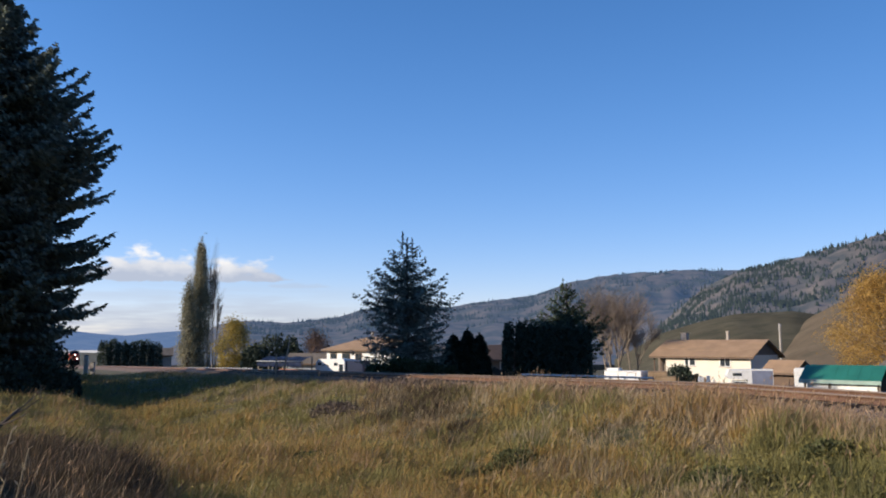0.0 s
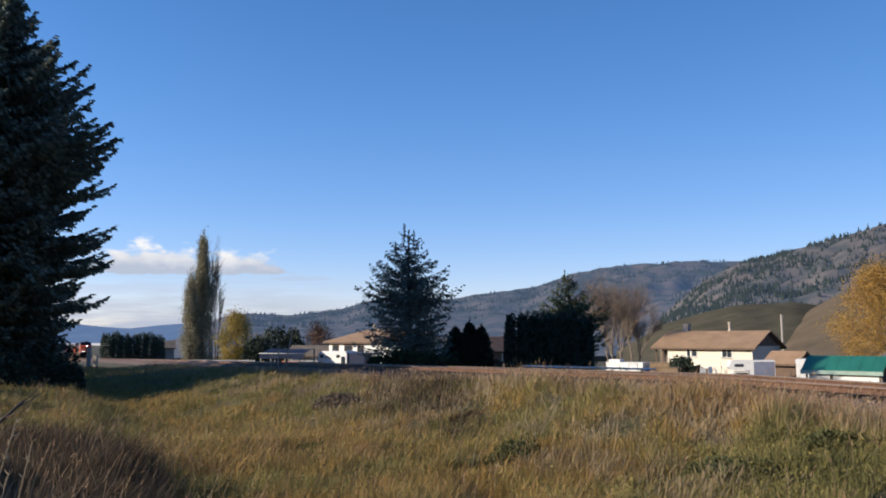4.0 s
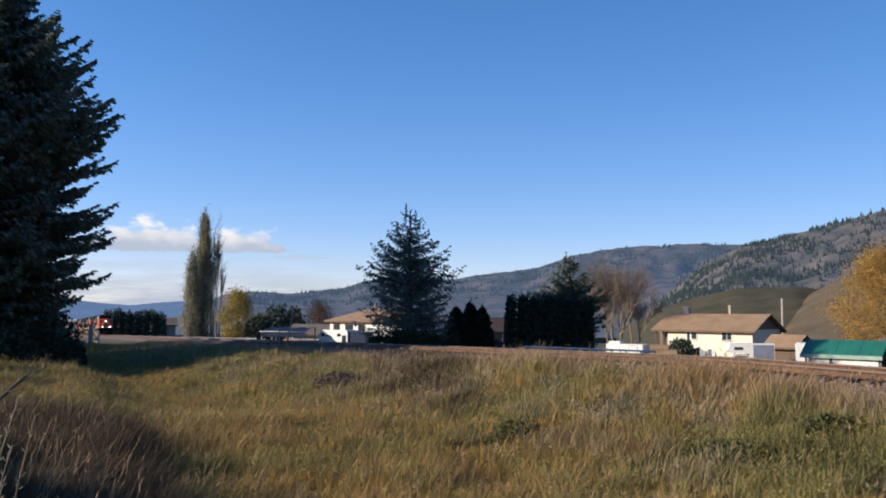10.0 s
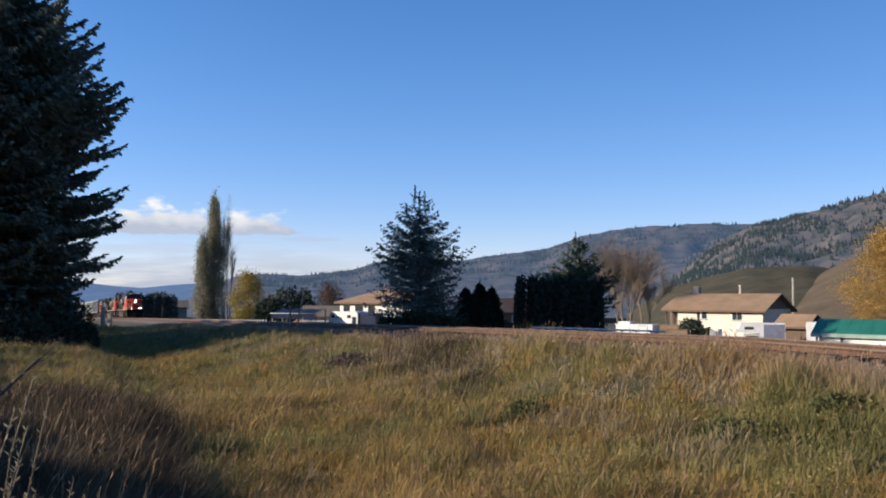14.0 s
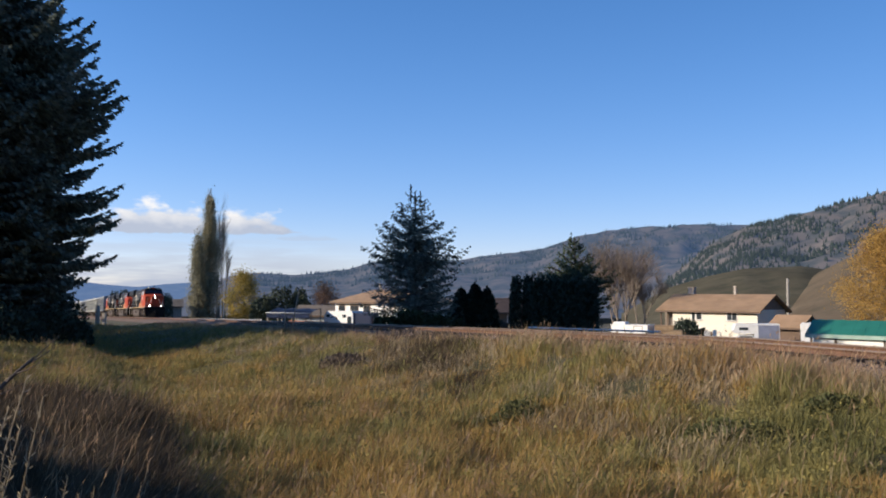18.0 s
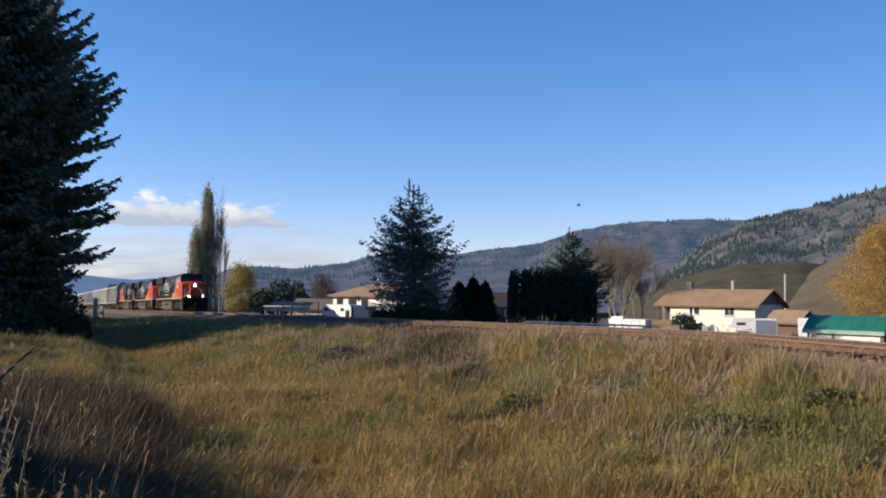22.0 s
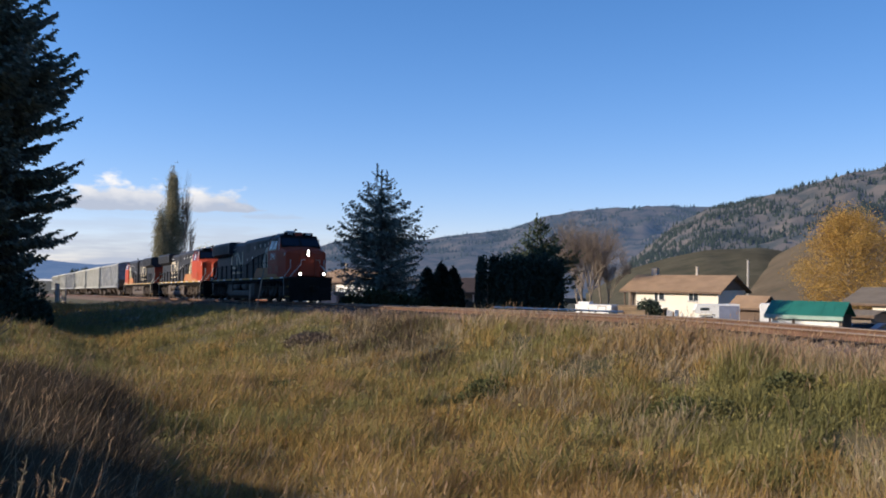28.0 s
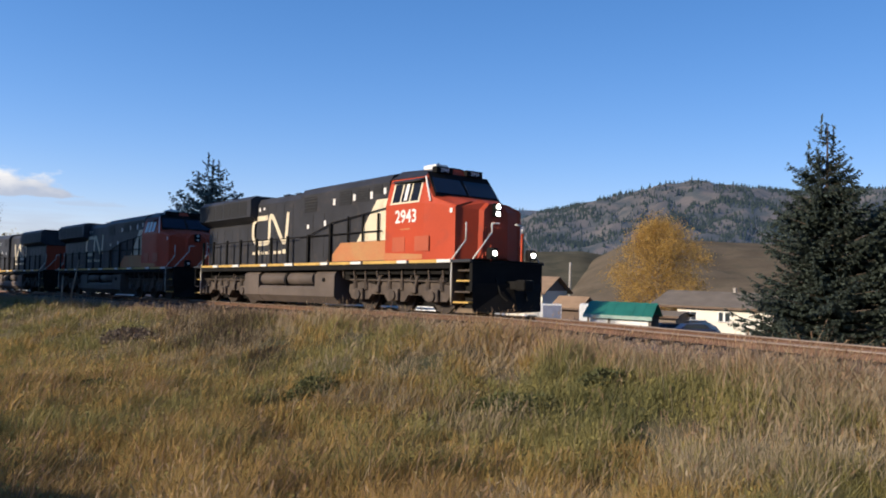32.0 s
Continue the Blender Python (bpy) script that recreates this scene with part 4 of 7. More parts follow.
def loco_truck(parent, xc):
    for dx in (-2.0, 0.0, 2.0):
        axle(parent, xc + dx, 0.53)
    for sd in (-1, 1):
        bm = bmesh.new()
        y0, y1 = (1.02, 1.20) if sd > 0 else (-1.20, -1.02)
        out = [(-2.75, 0.62), (-2.55, 0.38), (-1.55, 0.38), (-1.35, 0.55), (-0.65, 0.55), (-0.45, 0.34), (0.45, 0.34), (0.65, 0.55), (1.35, 0.55), (1.55, 0.38), (2.55, 0.38), (2.75, 0.62),
               (2.7, 0.86), (1.9, 0.98), (1.0, 0.84), (0.6, 1.06), (-0.6, 1.06), (-1.0, 0.84), (-1.9, 0.98), (-2.7, 0.86)]
        prism(bm, [(xc + a, b) for a, b in out], y0, y1)
        part("side_frame", bm, T["dust"], parent)
        for dx in (-2.0, 0.0, 2.0):
            yb = sd * 1.20
            bm = bmesh.new()
            box(bm, xc + dx - 0.24, xc + dx + 0.24, min(yb, yb + sd * 0.12), max(yb, yb + sd * 0.12), 0.36, 0.74, 0.03)
            tube(bm, (xc + dx, yb + sd * 0.12, 0.53), (xc + dx, yb + sd * 0.19, 0.53), 0.15, n=14)
            part("journal_box", bm, T["dust"], parent)
            for j in (-0.33, 0.33):
                part("spring", coil(xc + dx + j, yb, 0.70, 1.06, 0.11), T["dust"], parent)
        for dx in (-1.0, 1.0):
            bm = bmesh.new()
            tube(bm, (xc + dx, sd * 1.22, 0.60), (xc + dx + 0.25, sd * 1.3, 1.15), 0.06, n=10)
            box(bm, xc + dx - 0.16, xc + dx + 0.16, min(sd * 1.2, sd * 1.32), max(sd * 1.2, sd * 1.32), 0.62, 0.82, 0.02)
            part("brake_cylinder", bm, T["dust"], parent)
        bm = tube(bmesh.new(), (xc - 2.6, sd * 1.26, 1.02), (xc + 2.6, sd * 1.26, 0.98), 0.03, n=8)
        for dx in (-2.3, -0.8, 0.8, 2.3):
            tube(bm, (xc + dx, sd * 1.26, 1.0), (xc + dx + 0.1, sd * 1.18, 1.34), 0.025, n=6)
        part("air_pipe", bm, T["dust"], parent)
    bm = boxed(xc - 3.0, xc + 3.0, -0.6, 0.6, 0.2, 1.1)
    part("bolster", bm, T["gear"], parent)


def profile(w, zc, wt, zt, zr, z0=1.62):
    half = [(w, z0), (w, zc), (wt, zt), (wt * 0.62, zt + (zr - zt) * 0.8), (0.12, zr)]
    return [(-y, z) for y, z in half] + [(y, z) for y, z in half[::-1]]


def locomotive(number, label, lit):
    t = thing("locomotive", pose(0, 0, 0), label, "locomotive", "locomotives of the train")
    # frame and walkway
    bm = boxed(X(19.9), X(0.55), -1.0, 1.0, 1.02, 1.5)
    part("underframe", bm, T["gear"], t)
    bm = boxed(X(20.1), X(0.45), -1.5, 1.5, 1.53, 1.62, 0.01)
    part("deck", bm, T["black"], t)
    for sd in (-1, 1):
        bm = bmesh.new()
        box(bm, X(19.2), X(1.3), min(sd * 1.47, sd * 1.505), max(sd * 1.47, sd * 1.505), 1.36, 1.53)
        part("side_sill", bm, T["gear"], t)
        # reflective stripe along the sill: yellow with white pieces
        k, s = 0, 1.32
        while s < 19.1:
            ln = min((0.62, 1.35, 0.5, 1.9)[k % 4], 19.1 - s)
            bm = boxed(X(s + ln), X(s), min(sd * 1.505, sd * 1.513), max(sd * 1.505, sd * 1.513), 1.535, 1.628)
            part("reflective_stripe", bm, T["white"] if k % 2 == 0 else T["yellow"], t)
            s += ln + (0.14 if k % 2 else 0.0)
            k += 1
    # nose and cab
    bm = loft([(X(1.32), profile(1.34, 3.16, 1.28, 3.22, 3.40)), (X(2.3), profile(1.44, 3.34, 1.38, 3.52, 3.62)), (X(2.62), profile(1.48, 3.36, 1.36, 3.9, 4.06)),
               (X(2.88), profile(1.49, 3.38, 1.27, 4.22, 4.55)), (X(4.6), profile(1.49, 3.38, 1.27, 4.26, 4.64))])
    part("cab_shell", bm, T["red"], t, "orange-red cab shell")
    # bulged middle of the nose front, with its door
    bm = loft([(X(1.33), [(-1.25, 1.64), (-1.2, 3.18), (-0.35, 3.46), (0.35, 3.46), (1.2, 3.18), (1.25, 1.64)]), (X(1.15), [(-0.6, 1.68), (-0.57, 3.12), (-0.3, 3.36), (0.3, 3.36), (0.57, 3.12), (0.6, 1.68)]), (X(1.02), [(-0.5, 1.70), (-0.48, 3.10), (-0.28, 3.32), (0.28, 3.32), (0.48, 3.10), (0.5, 1.70)])])
    part("nose_front", bm, T["red"], t)
    bm = boxed(X(1.02), X(0.995), -0.42, 0.42, 1.75, 2.62, 0.008)
    part("nose_door", bm, T["red"], t)
    # headlights, stacked
    bm = boxed(X(1.02), X(0.93), -0.16, 0.16, 2.93, 3.34, 0.03)
    hl = part("headlight_housing", bm, T["gear"], t)
    for zz in (3.03, 3.24):
        bm = tubed((X(0.935), 0, zz), (X(0.90), 0, zz), 0.062, 0.062, 16)
        part("headlight", bm, LAMP if lit else T["pipe"], hl, "glowing round headlight" if lit else "unlit headlight lens")
    for sd in (-1, 1):
        bm = boxed(X(0.42), X(0.22), sd * 0.78 - 0.14, sd * 0.78 + 0.14, 1.63, 1.96, 0.03)
        dl = part("ditch_light_housing", bm, T["gear"], t)
        bm = tubed((X(0.225), sd * 0.78, 1.80), (X(0.19), sd * 0.78, 1.80), 0.066, 0.066, 16)
        part("ditch_light", bm, LAMP if lit else T["pipe"], dl, "glowing round ditch light" if lit else "unlit ditch light lens")
    # windshield panes on the raked face
    def rake(s0, z0, s1, z1, ya, yb, lift=0.012):
        bm = bmesh.new()
        d = Vector((z1 - z0, 0, -(X(s1) - X(s0)))).normalized() * lift
        if d.x < 0:
            d = -d
        pts = [(X(s0), ya[0], z0), (X(s0), ya[1], z0), (X(s1), yb[1], z1), (X(s1), yb[0], z1)]
        lo = [bm.verts.new(Vector(p_) - d * 0.5) for p_ in pts]
        hi = [bm.verts.new(Vector(p_) + d) for p_ in pts]
        bm.faces.new(hi)
        bm.faces.new(lo[::-1])
        for k in range(4):
            bm.faces.new((lo[k], lo[(k + 1) % 4], hi[(k + 1) % 4], hi[k]))
        bmesh.ops.recalc_face_normals(bm, faces=bm.faces[:])
        return bm
    part("windshield_pane", rake(2.30, 3.66, 2.74, 4.24, (-1.28, -0.06), (-1.16, -0.06), 0.03), T["glass"], t, "dark tinted windshield pane")
    part("windshield_pane", rake(2.30, 3.66, 2.74, 4.24, (0.06, 1.28), (0.06, 1.16), 0.03), T["glass"], t, "dark tinted windshield pane")
    part("windshield_surround", rake(2.26, 3.56, 2.80, 4.36, (-1.34, 1.34), (-1.24, 1.24), 0.018), T["gear"], t)
    for sd in (-1, 1):
        nb = part("number_board", boxed(X(2.92), X(2.70), sd * 0.62 - 0.34, sd * 0.62 + 0.34, 4.36, 4.56, 0.02), T["gear"], t)
        if number:
            lettering(number, 0.17, Matrix.Translation((X(2.695), sd * 0.62, 4.45)) @ pose(0, 0, 0, 90, 0, 90), T["white"], nb, "board_number")
    # cab roof and its fittings
    bm = loft([(X(2.9), [(-1.29, 4.22), (-0.8, 4.50), (-0.15, 4.60), (0.15, 4.60), (0.8, 4.50), (1.29, 4.22), (1.22, 4.18), (-1.22, 4.18)]),
               (X(4.66), [(-1.31, 4.25), (-0.8, 4.58), (-0.15, 4.68), (0.15, 4.68), (0.8, 4.58), (1.31, 4.25), (1.22, 4.2), (-1.22, 4.2)])])
    part("cab_roof", bm, T["black"], t)
    part("air_conditioner", boxed(X(3.75), X(3.1), -0.66, -0.16, 4.52, 4.70, 0.04), T["white"], t, "white box on the cab roof")
    part("horn", tube(tube(bmesh.new(), (X(4.5), 0.3, 4.66), (X(4.5), 0.3, 4.84), 0.04, n=8), (X(4.5), 0.3, 4.82), (X(4.15), 0.3, 4.86), 0.03, 0.08, 10), T["gear"], t)
    for sd in (-1, 1):
        # side windows lie on the leaning upper wall
        def upper(s0, s1, z0, z1, lift, mat, name, parent):
            def yy(z):
                return 1.49 + (1.27 - 1.49) * (z - 3.38) / (4.24 - 3.38)
            bm = bmesh.new()
            a = [(X(s0), z0), (X(s1), z0), (X(s1), z1), (X(s0), z1)]
            lo = [bm.verts.new((x, sd * (yy(z) - 0.01), z)) for x, z in a]
            hi = [bm.verts.new((x, sd * (yy(z) + lift), z)) for x, z in a]
            bm.faces.new(hi)
            for k in range(4):
                bm.faces.new((lo[k], lo[(k + 1) % 4], hi[(k + 1) % 4], hi[k]))
            bmesh.ops.recalc_face_normals(bm, faces=bm.faces[:])
            return part(name, bm, mat, parent)
        fr = upper(2.86, 4.36, 3.40, 4.10, 0.012, T["red"] if not number else T["cream"], "window_frame", t)
        for a, b in ((2.94, 3.32), (3.40, 3.80), (3.88, 4.26)):
            upper(a, b, 3.46, 4.05, 0.02, T["glass"], "side_window", fr)
        upper(3.50, 3.66, 3.50, 4.03, 0.03, T["white"], "window_post", fr)
        bm = tube(bmesh.new(), (X(2.33), sd * 1.475, 3.40), (X(2.80), sd * 1.285, 4.20), 0.03, n=6)
        part("pillar_trim", bm, T["white"], t, "pale trim on the cab corner")
        part("sun_visor", loft([(X(2.8), [(sd * 1.27, 4.15), (sd * 1.5, 4.06), (sd * 1.5, 4.09), (sd * 1.27, 4.19)]), (X(4.4), [(sd * 1.27, 4.16), (sd * 1.42, 4.10), (sd * 1.42, 4.13), (sd * 1.27, 4.2)])]), T["black"], t)
        part("number_panel", flat(bmesh.new(), [(1.42, 3.0), (1.54, 3.0), (1.54, 3.14), (1.42, 3.14)], 1.365, sd), T["white"], t, "small white placard")
        for a, b in ((2.35, 3.05), (3.55, 4.2)):
            part("access_door", flat(bmesh.new(), [(a, 1.9), (b, 1.9), (b, 2.36), (a, 2.36)], 1.492, sd, 0.01), T["red_dust"], t)
        part("dust_band", flat(bmesh.new(), [(2.66, 1.655), (4.58, 1.655), (4.58, 1.88), (2.66, 1.80)], 1.4915, sd, 0.004), T["faded"], t)
        if number:
            lettering(number, 0.56, Matrix.Translation((X(3.52), sd * 1.496, 2.98)) @ pose(0, 0, 0, 90, 0, 0 if sd < 0 else 180), T["white"], t, "road_number", "white painted road number")
            part("lettering_bar", flat(bmesh.new(), [(3.3, 2.58), (3.8, 2.58), (3.8, 2.62), (3.3, 2.62)], 1.492, sd, 0.004), T["faded"], t)
    # hood behind the cab: full height, near full width
    bm = loft([(X(4.6), profile(1.36, 4.2, 1.2, 4.42, 4.6)), (X(10.35), profile(1.36, 4.18, 1.2, 4.40, 4.56))])
    part("equipment_hood", bm, T["black"], t)
    bm = loft([(X(10.35), profile(1.18, 4.1, 1.05, 4.34, 4.46)), (X(14.3), profile(1.18, 4.1, 1.05, 4.34, 4.44))])
    part("engine_hood", bm, T["black"], t)
    bm = loft([(X(14.3), profile(1.1, 3.3, 1.06, 3.4, 3.44)), (X(19.3), profile(1.1, 3.3, 1.06, 3.4, 3.44))])
    part("radiator_hood", bm, T["black"], t)
    bm = loft([(X(14.25), [(-1.12, 3.4), (-1.52, 3.62), (-1.52, 4.34), (-1.3, 4.5), (1.3, 4.5), (1.52, 4.34), (1.52, 3.62), (1.12, 3.4)]),
               (X(19.45), [(-1.12, 3.4), (-1.52, 3.62), (-1.52, 4.34), (-1.3, 4.5), (1.3, 4.5), (1.52, 4.34), (1.52, 3.62), (1.12, 3.4)])])
    part("radiator", bm, T["black"], t)
    part("end_panel", boxed(X(19.36), X(19.3), -1.08, 1.08, 1.64, 3.38), T["red"], t, "red painted hood end")
    for k in range(9):
        part("roof_hatch", boxed(X(5.4 + k * 1.0), X(4.95 + k * 1.0), -0.5, 0.5, 4.5, 4.6 if k < 5 else 4.5 + 0.02 * (k % 3), 0.02), T["black"], t)
    part("exhaust_stack", boxed(X(11.6), X(10.7), -0.35, 0.35, 4.4, 4.62, 0.03), T["gear"], t)
    for sd in (-1, 1):
        # wedge of dusty orange and the cream slash behind the cab
        part("orange_wedge", flat(bmesh.new(), [(4.6, 1.66), (8.35, 1.66), (7.45, 2.3), (4.6, 2.3)], 1.361, sd, 0.008), T["faded"], t, "dusty orange wedge of the livery")
        part("cream_slash", flat(bmesh.new(), [(4.62, 2.31), (6.45, 2.31), (5.3, 3.66), (4.62, 3.66)], 1.361, sd, 0.006), T["cream"], t, "cream slash of the livery")
        for a, b, z0, z1, w in ((9.15, 10.05, 3.52, 4.08, 1.362), (6.85, 7.6, 3.62, 4.1, 1.362), (5.75, 6.5, 3.66, 4.1, 1.362), (5.0, 5.5, 3.86, 4.14, 1.362)):
            lv = part("louvre", flat(bmesh.new(), [(a, z0), (b, z0), (b, z1), (a, z1)], w, sd, 0.006), T["louvre"], t)
            for k in range(5):
                zz = z0 + (k + 0.5) * (z1 - z0) / 5
                part("slat", flat(bmesh.new(), [(a, zz - 0.012), (b, zz - 0.012), (b, zz + 0.012), (a, zz + 0.012)], w + 0.006, sd, 0.014), T["black"], lv)
        for s, z, dz in ((7.95, 3.78, 0.11), (6.66, 3.84, 0.11), (5.62, 3.84, 0.12), (4.85, 3.92, 0.1), (8.55, 3.05, 0.1), (9.75, 2.98, 0.08), (14.05, 3.9, 0.08), (13.65, 3.92, 0.06)):
            w = 1.364 if s < 10.3 else 1.184
            part("placard", flat(bmesh.new(), [(s - 0.07, z - dz), (s + 0.07, z - dz), (s + 0.07, z + dz), (s - 0.07, z + dz)], w, sd, 0.006), T["white"], t, "small white placard")
        # hood doors: shallow panels with seams
        s = 10.55
        while s < 14.0:
            part("hood_door", flat(bmesh.new(), [(s, 1.75), (s + 0.66, 1.75), (s + 0.66, 4.0), (s, 4.0)], 1.181, sd, 0.008), T["black"], t)
            s += 0.70
        s = 14.5
        while s < 19.0:
            part("hood_door", flat(bmesh.new(), [(s, 1.75), (s + 0.72, 1.75), (s + 0.72, 3.2), (s, 3.2)], 1.101, sd, 0.008), T["black"], t)
            s += 0.78
        for s in (8.6, 9.4):
            part("hood_door", flat(bmesh.new(), [(s, 1.8), (s + 0.7, 1.8), (s + 0.7, 3.4), (s, 3.4)], 1.361, sd, 0.008), T["black"], t)
        for k in range(6):
            s = 14.6 + k * 0.8
            part("radiator_screen", flat(bmesh.new(), [(s, 3.68), (s + 0.7, 3.68), (s + 0.7, 4.28), (s, 4.28)], 1.521, sd, 0.006), T["louvre"], t)
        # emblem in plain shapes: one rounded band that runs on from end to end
        way = [(1.30, 1.04), (0.0, 1.04), (0.0, 0.0), (1.34, 0.0), (1.46, 0.12), (1.46, 1.0), (1.58, 1.1), (1.76, 1.04), (2.56, 0.06), (2.74, -0.02), (2.88, 0.1), (3.0, 1.16)]
        part("emblem_band", ribbon(way, 0.2, 14.62, 2.5, 1.190, sd), T["cream"], t, "cream rounded band of the painted emblem")
        for k in range(8):
            s = 11.75 + k * 0.37
            part("lettering_bar", flat(bmesh.new(), [(s, 2.04), (s + 0.26, 2.04), (s + 0.26, 2.16 + 0.05 * (k % 3 == 0)), (s, 2.16 + 0.05 * (k % 3 == 0))], 1.190, sd, 0.004), T["cream"], t)
        # stanchions and hand rail of the side walkway
        for s in (8.05, 9.6, 11.15, 12.5, 13.75, 15.25, 16.6, 18.0, 19.1):
            h = 3.0 if s < 9 else 2.68
            part("stanchion", boxed(X(s + 0.06), X(s - 0.06), min(sd * 1.40, sd * 1.47), max(sd * 1.40, sd * 1.47), 1.62, h), T["gear"], t)
        part("hand_rail", tubed((X(19.1), sd * 1.435, 2.58), (X(4.9), sd * 1.435, 2.62), 0.022, n=6), T["gear"], t)
        part("hand_rail", tubed((X(9.6), sd * 1.435, 2.62), (X(8.05), sd * 1.435, 3.0), 0.022, n=6), T["gear"], t)
        part("hand_rail", tubed((X(8.05), sd * 1.435, 3.02), (X(4.7), sd * 1.435, 3.34), 0.022, n=6), T["gear"], t)
        for s in (5.1, 6.0, 6.9):
            part("stanchion", boxed(X(s + 0.03), X(s - 0.03), min(sd * 1.41, sd * 1.46), max(sd * 1.41, sd * 1.46), 2.3, 3.2), T["gear"], t)
        # steps at both ends
        for e0, sg in ((0.5, 1), (20.05, -1)):
            xe = X(e0)
            st = part("step_well", boxed(min(xe, xe - sg * 0.85), max(xe, xe - sg * 0.85), min(sd * 0.95, sd * 1.0), max(sd * 0.95, sd * 1.0), 0.32, 1.53), T["gear"], t)
            for k, zz in enumerate((0.36, 0.66, 0.98, 1.28)):
                part("step", boxed(min(xe - sg * 0.06, xe - sg * 0.72), max(xe - sg * 0.06, xe - sg * 0.72), min(sd * 1.0, sd * (1.46 - 0.06 * k)), max(sd * 1.0, sd * (1.46 - 0.06 * k)), zz, zz + 0.05, 0.006), T["yellow"] if k % 2 == 0 else T["dust"], st)
            part("step_plate", boxed(min(xe - sg * 0.75, xe - sg * 0.82), max(xe - sg * 0.75, xe - sg * 0.82), min(sd * 1.0, sd * 1.48), max(sd * 1.0, sd * 1.48), 0.3, 1.53), T["dust"], t)
            bm = bmesh.new()
            xa, xb = xe - sg * 0.8, xe - sg * 0.02
            tube(bm, (xa, sd * 1.47, 0.4), (xa, sd * 1.47, 1.62), 0.024, n=8)
            tube(bm, (xa, sd * 1.47, 1.62), (xa + sg * 0.22, sd * 1.12, 2.2), 0.024, n=8)
            tube(bm, (xa + sg * 0.22, sd * 1.12, 2.2), (xa + sg * 0.22, sd * 1.12, 2.72), 0.024, n=8)
            part("grab_rail", bm, T["pipe"], t, "pale curved grab rail")
            bm = bmesh.new()
            tube(bm, (xb, sd * 1.36, 0.95), (xb, sd * 1.36, 1.6), 0.024, n=8)
            tube(bm, (xb, sd * 1.36, 1.6), (xb, sd * 0.62, 2.42), 0.024, n=8)
            tube(bm, (xb, sd * 0.62, 2.42), (xb, sd * 0.62, 2.68), 0.024, n=8)
            tube(bm, (xb, sd * 0.62, 2.68), (xb, sd * 0.34, 2.70), 0.024, n=8)
            part("grab_rail", bm, T["pipe"], t, "pale curved grab rail")
            part("gate_post", boxed(xb - 0.03, xb + 0.03, sd * 0.62 - 0.035, sd * 0.62 + 0.035, 1.62, 2.45 if sd > 0 else 2.05), T["red"], t)
        # fuel tank, reservoirs
        part("air_reservoir", tubed((X(13.3), sd * 1.2, 1.05), (X(11.35), sd * 1.2, 1.05), 0.235, n=18), T["tank"], t)
        part("air_reservoir", tubed((X(11.1), sd * 1.2, 1.05), (X(9.25), sd * 1.2, 1.05), 0.235, n=18), T["tank"], t)
        part("tank_strap", tube(bmesh.new(), (X(11.28), sd * 1.2, 1.0), (X(11.14), sd * 1.2, 1.0), 0.29, n=12), T["gear"], t)
        part("filler_cap", tubed((X(8.4), sd * 1.42, 1.0), (X(8.4), sd * 1.48, 1.02), 0.07, n=10), T["gear"], t)
        part("cab_cable_tray", boxed(X(7.4), X(1.5), min(sd * 1.0, sd * 1.3), max(sd * 1.0, sd * 1.3), 1.2, 1.36), T["gear"], t)
        for k in range(9):
            s = 1.8 + k * 0.68
            part("pipe_bracket", tubed((X(s), sd * 1.34, 0.98 + 0.06 * (k % 3)), (X(s + 0.05), sd * 1.34, 1.4), 0.03, n=6), T["dust"], t)
    half = [(1.34, 0.78), (1.42, 0.68), (1.42, 0.42), (1.15, 0.16)]
    bm = loft([(X(14.6), [(y, z) for y, z in half] + [(-y, z) for y, z in half[::-1]]), (X(7.75), [(y, z) for y, z in half] + [(-y, z) for y, z in half[::-1]])])
    part("fuel_tank", bm, T["tank"], t, "dusty rounded fuel tank")
    half = [(1.30, 1.33), (1.43, 1.2), (1.43, 0.42), (1.16, 0.15)]
    for a, b in ((9.05, 7.72), (14.75, 13.5)):
        bm = loft([(X(a), [(y, z) for y, z in half] + [(-y, z) for y, z in half[::-1]]), (X(b), [(y, z) for y, z in half] + [(-y, z) for y, z in half[::-1]])])
        part("tank_end", bm, T["tank"], t)
    # pilot, plough and couplers
    for e0, sg in ((0.45, 1), (20.1, -1)):
        xe = X(e0)
        part("pilot_plate", boxed(min(xe, xe - sg * 0.12), max(xe, xe - sg * 0.12), -1.42, 1.42, 0.7, 1.62, 0.01), T["gear"], t)
        bm = bmesh.new()
        pts = [(0.0, -1.38, 0.12), (0.0, 1.38, 0.12), (0.0, 1.38, 0.95), (0.0, -1.38, 0.95)]
        lo = [bm.verts.new((xe + sg * a, y, z)) for a, y, z in pts]
        c0, c1 = bm.verts.new((xe + sg * 0.42, 0, 0.1)), bm.verts.new((xe + sg * 0.2, 0, 0.95))
        for f in ((lo[0], c0, c1, lo[3]), (c0, lo[1], lo[2], c1), (lo[0], lo[1], c0), (lo[3], c1, lo[2]), (lo[0], lo[3], lo[2], lo[1])):
            bm.faces.new(f)
        bmesh.ops.recalc_face_normals(bm, faces=bm.faces[:])
        part("plough", bm, T["gear"], t)
        bm = bmesh.new()
        box(bm, min(xe, xe + sg * 0.75), max(xe, xe + sg * 0.75), -0.12, 0.12, 0.78, 1.02, 0.02)
        box(bm, min(xe + sg * 0.5, xe + sg * 0.85), max(xe + sg * 0.5, xe + sg * 0.85), -0.2, 0.22, 0.74, 1.06, 0.05)
        part("coupler", bm, T["gear"], t)
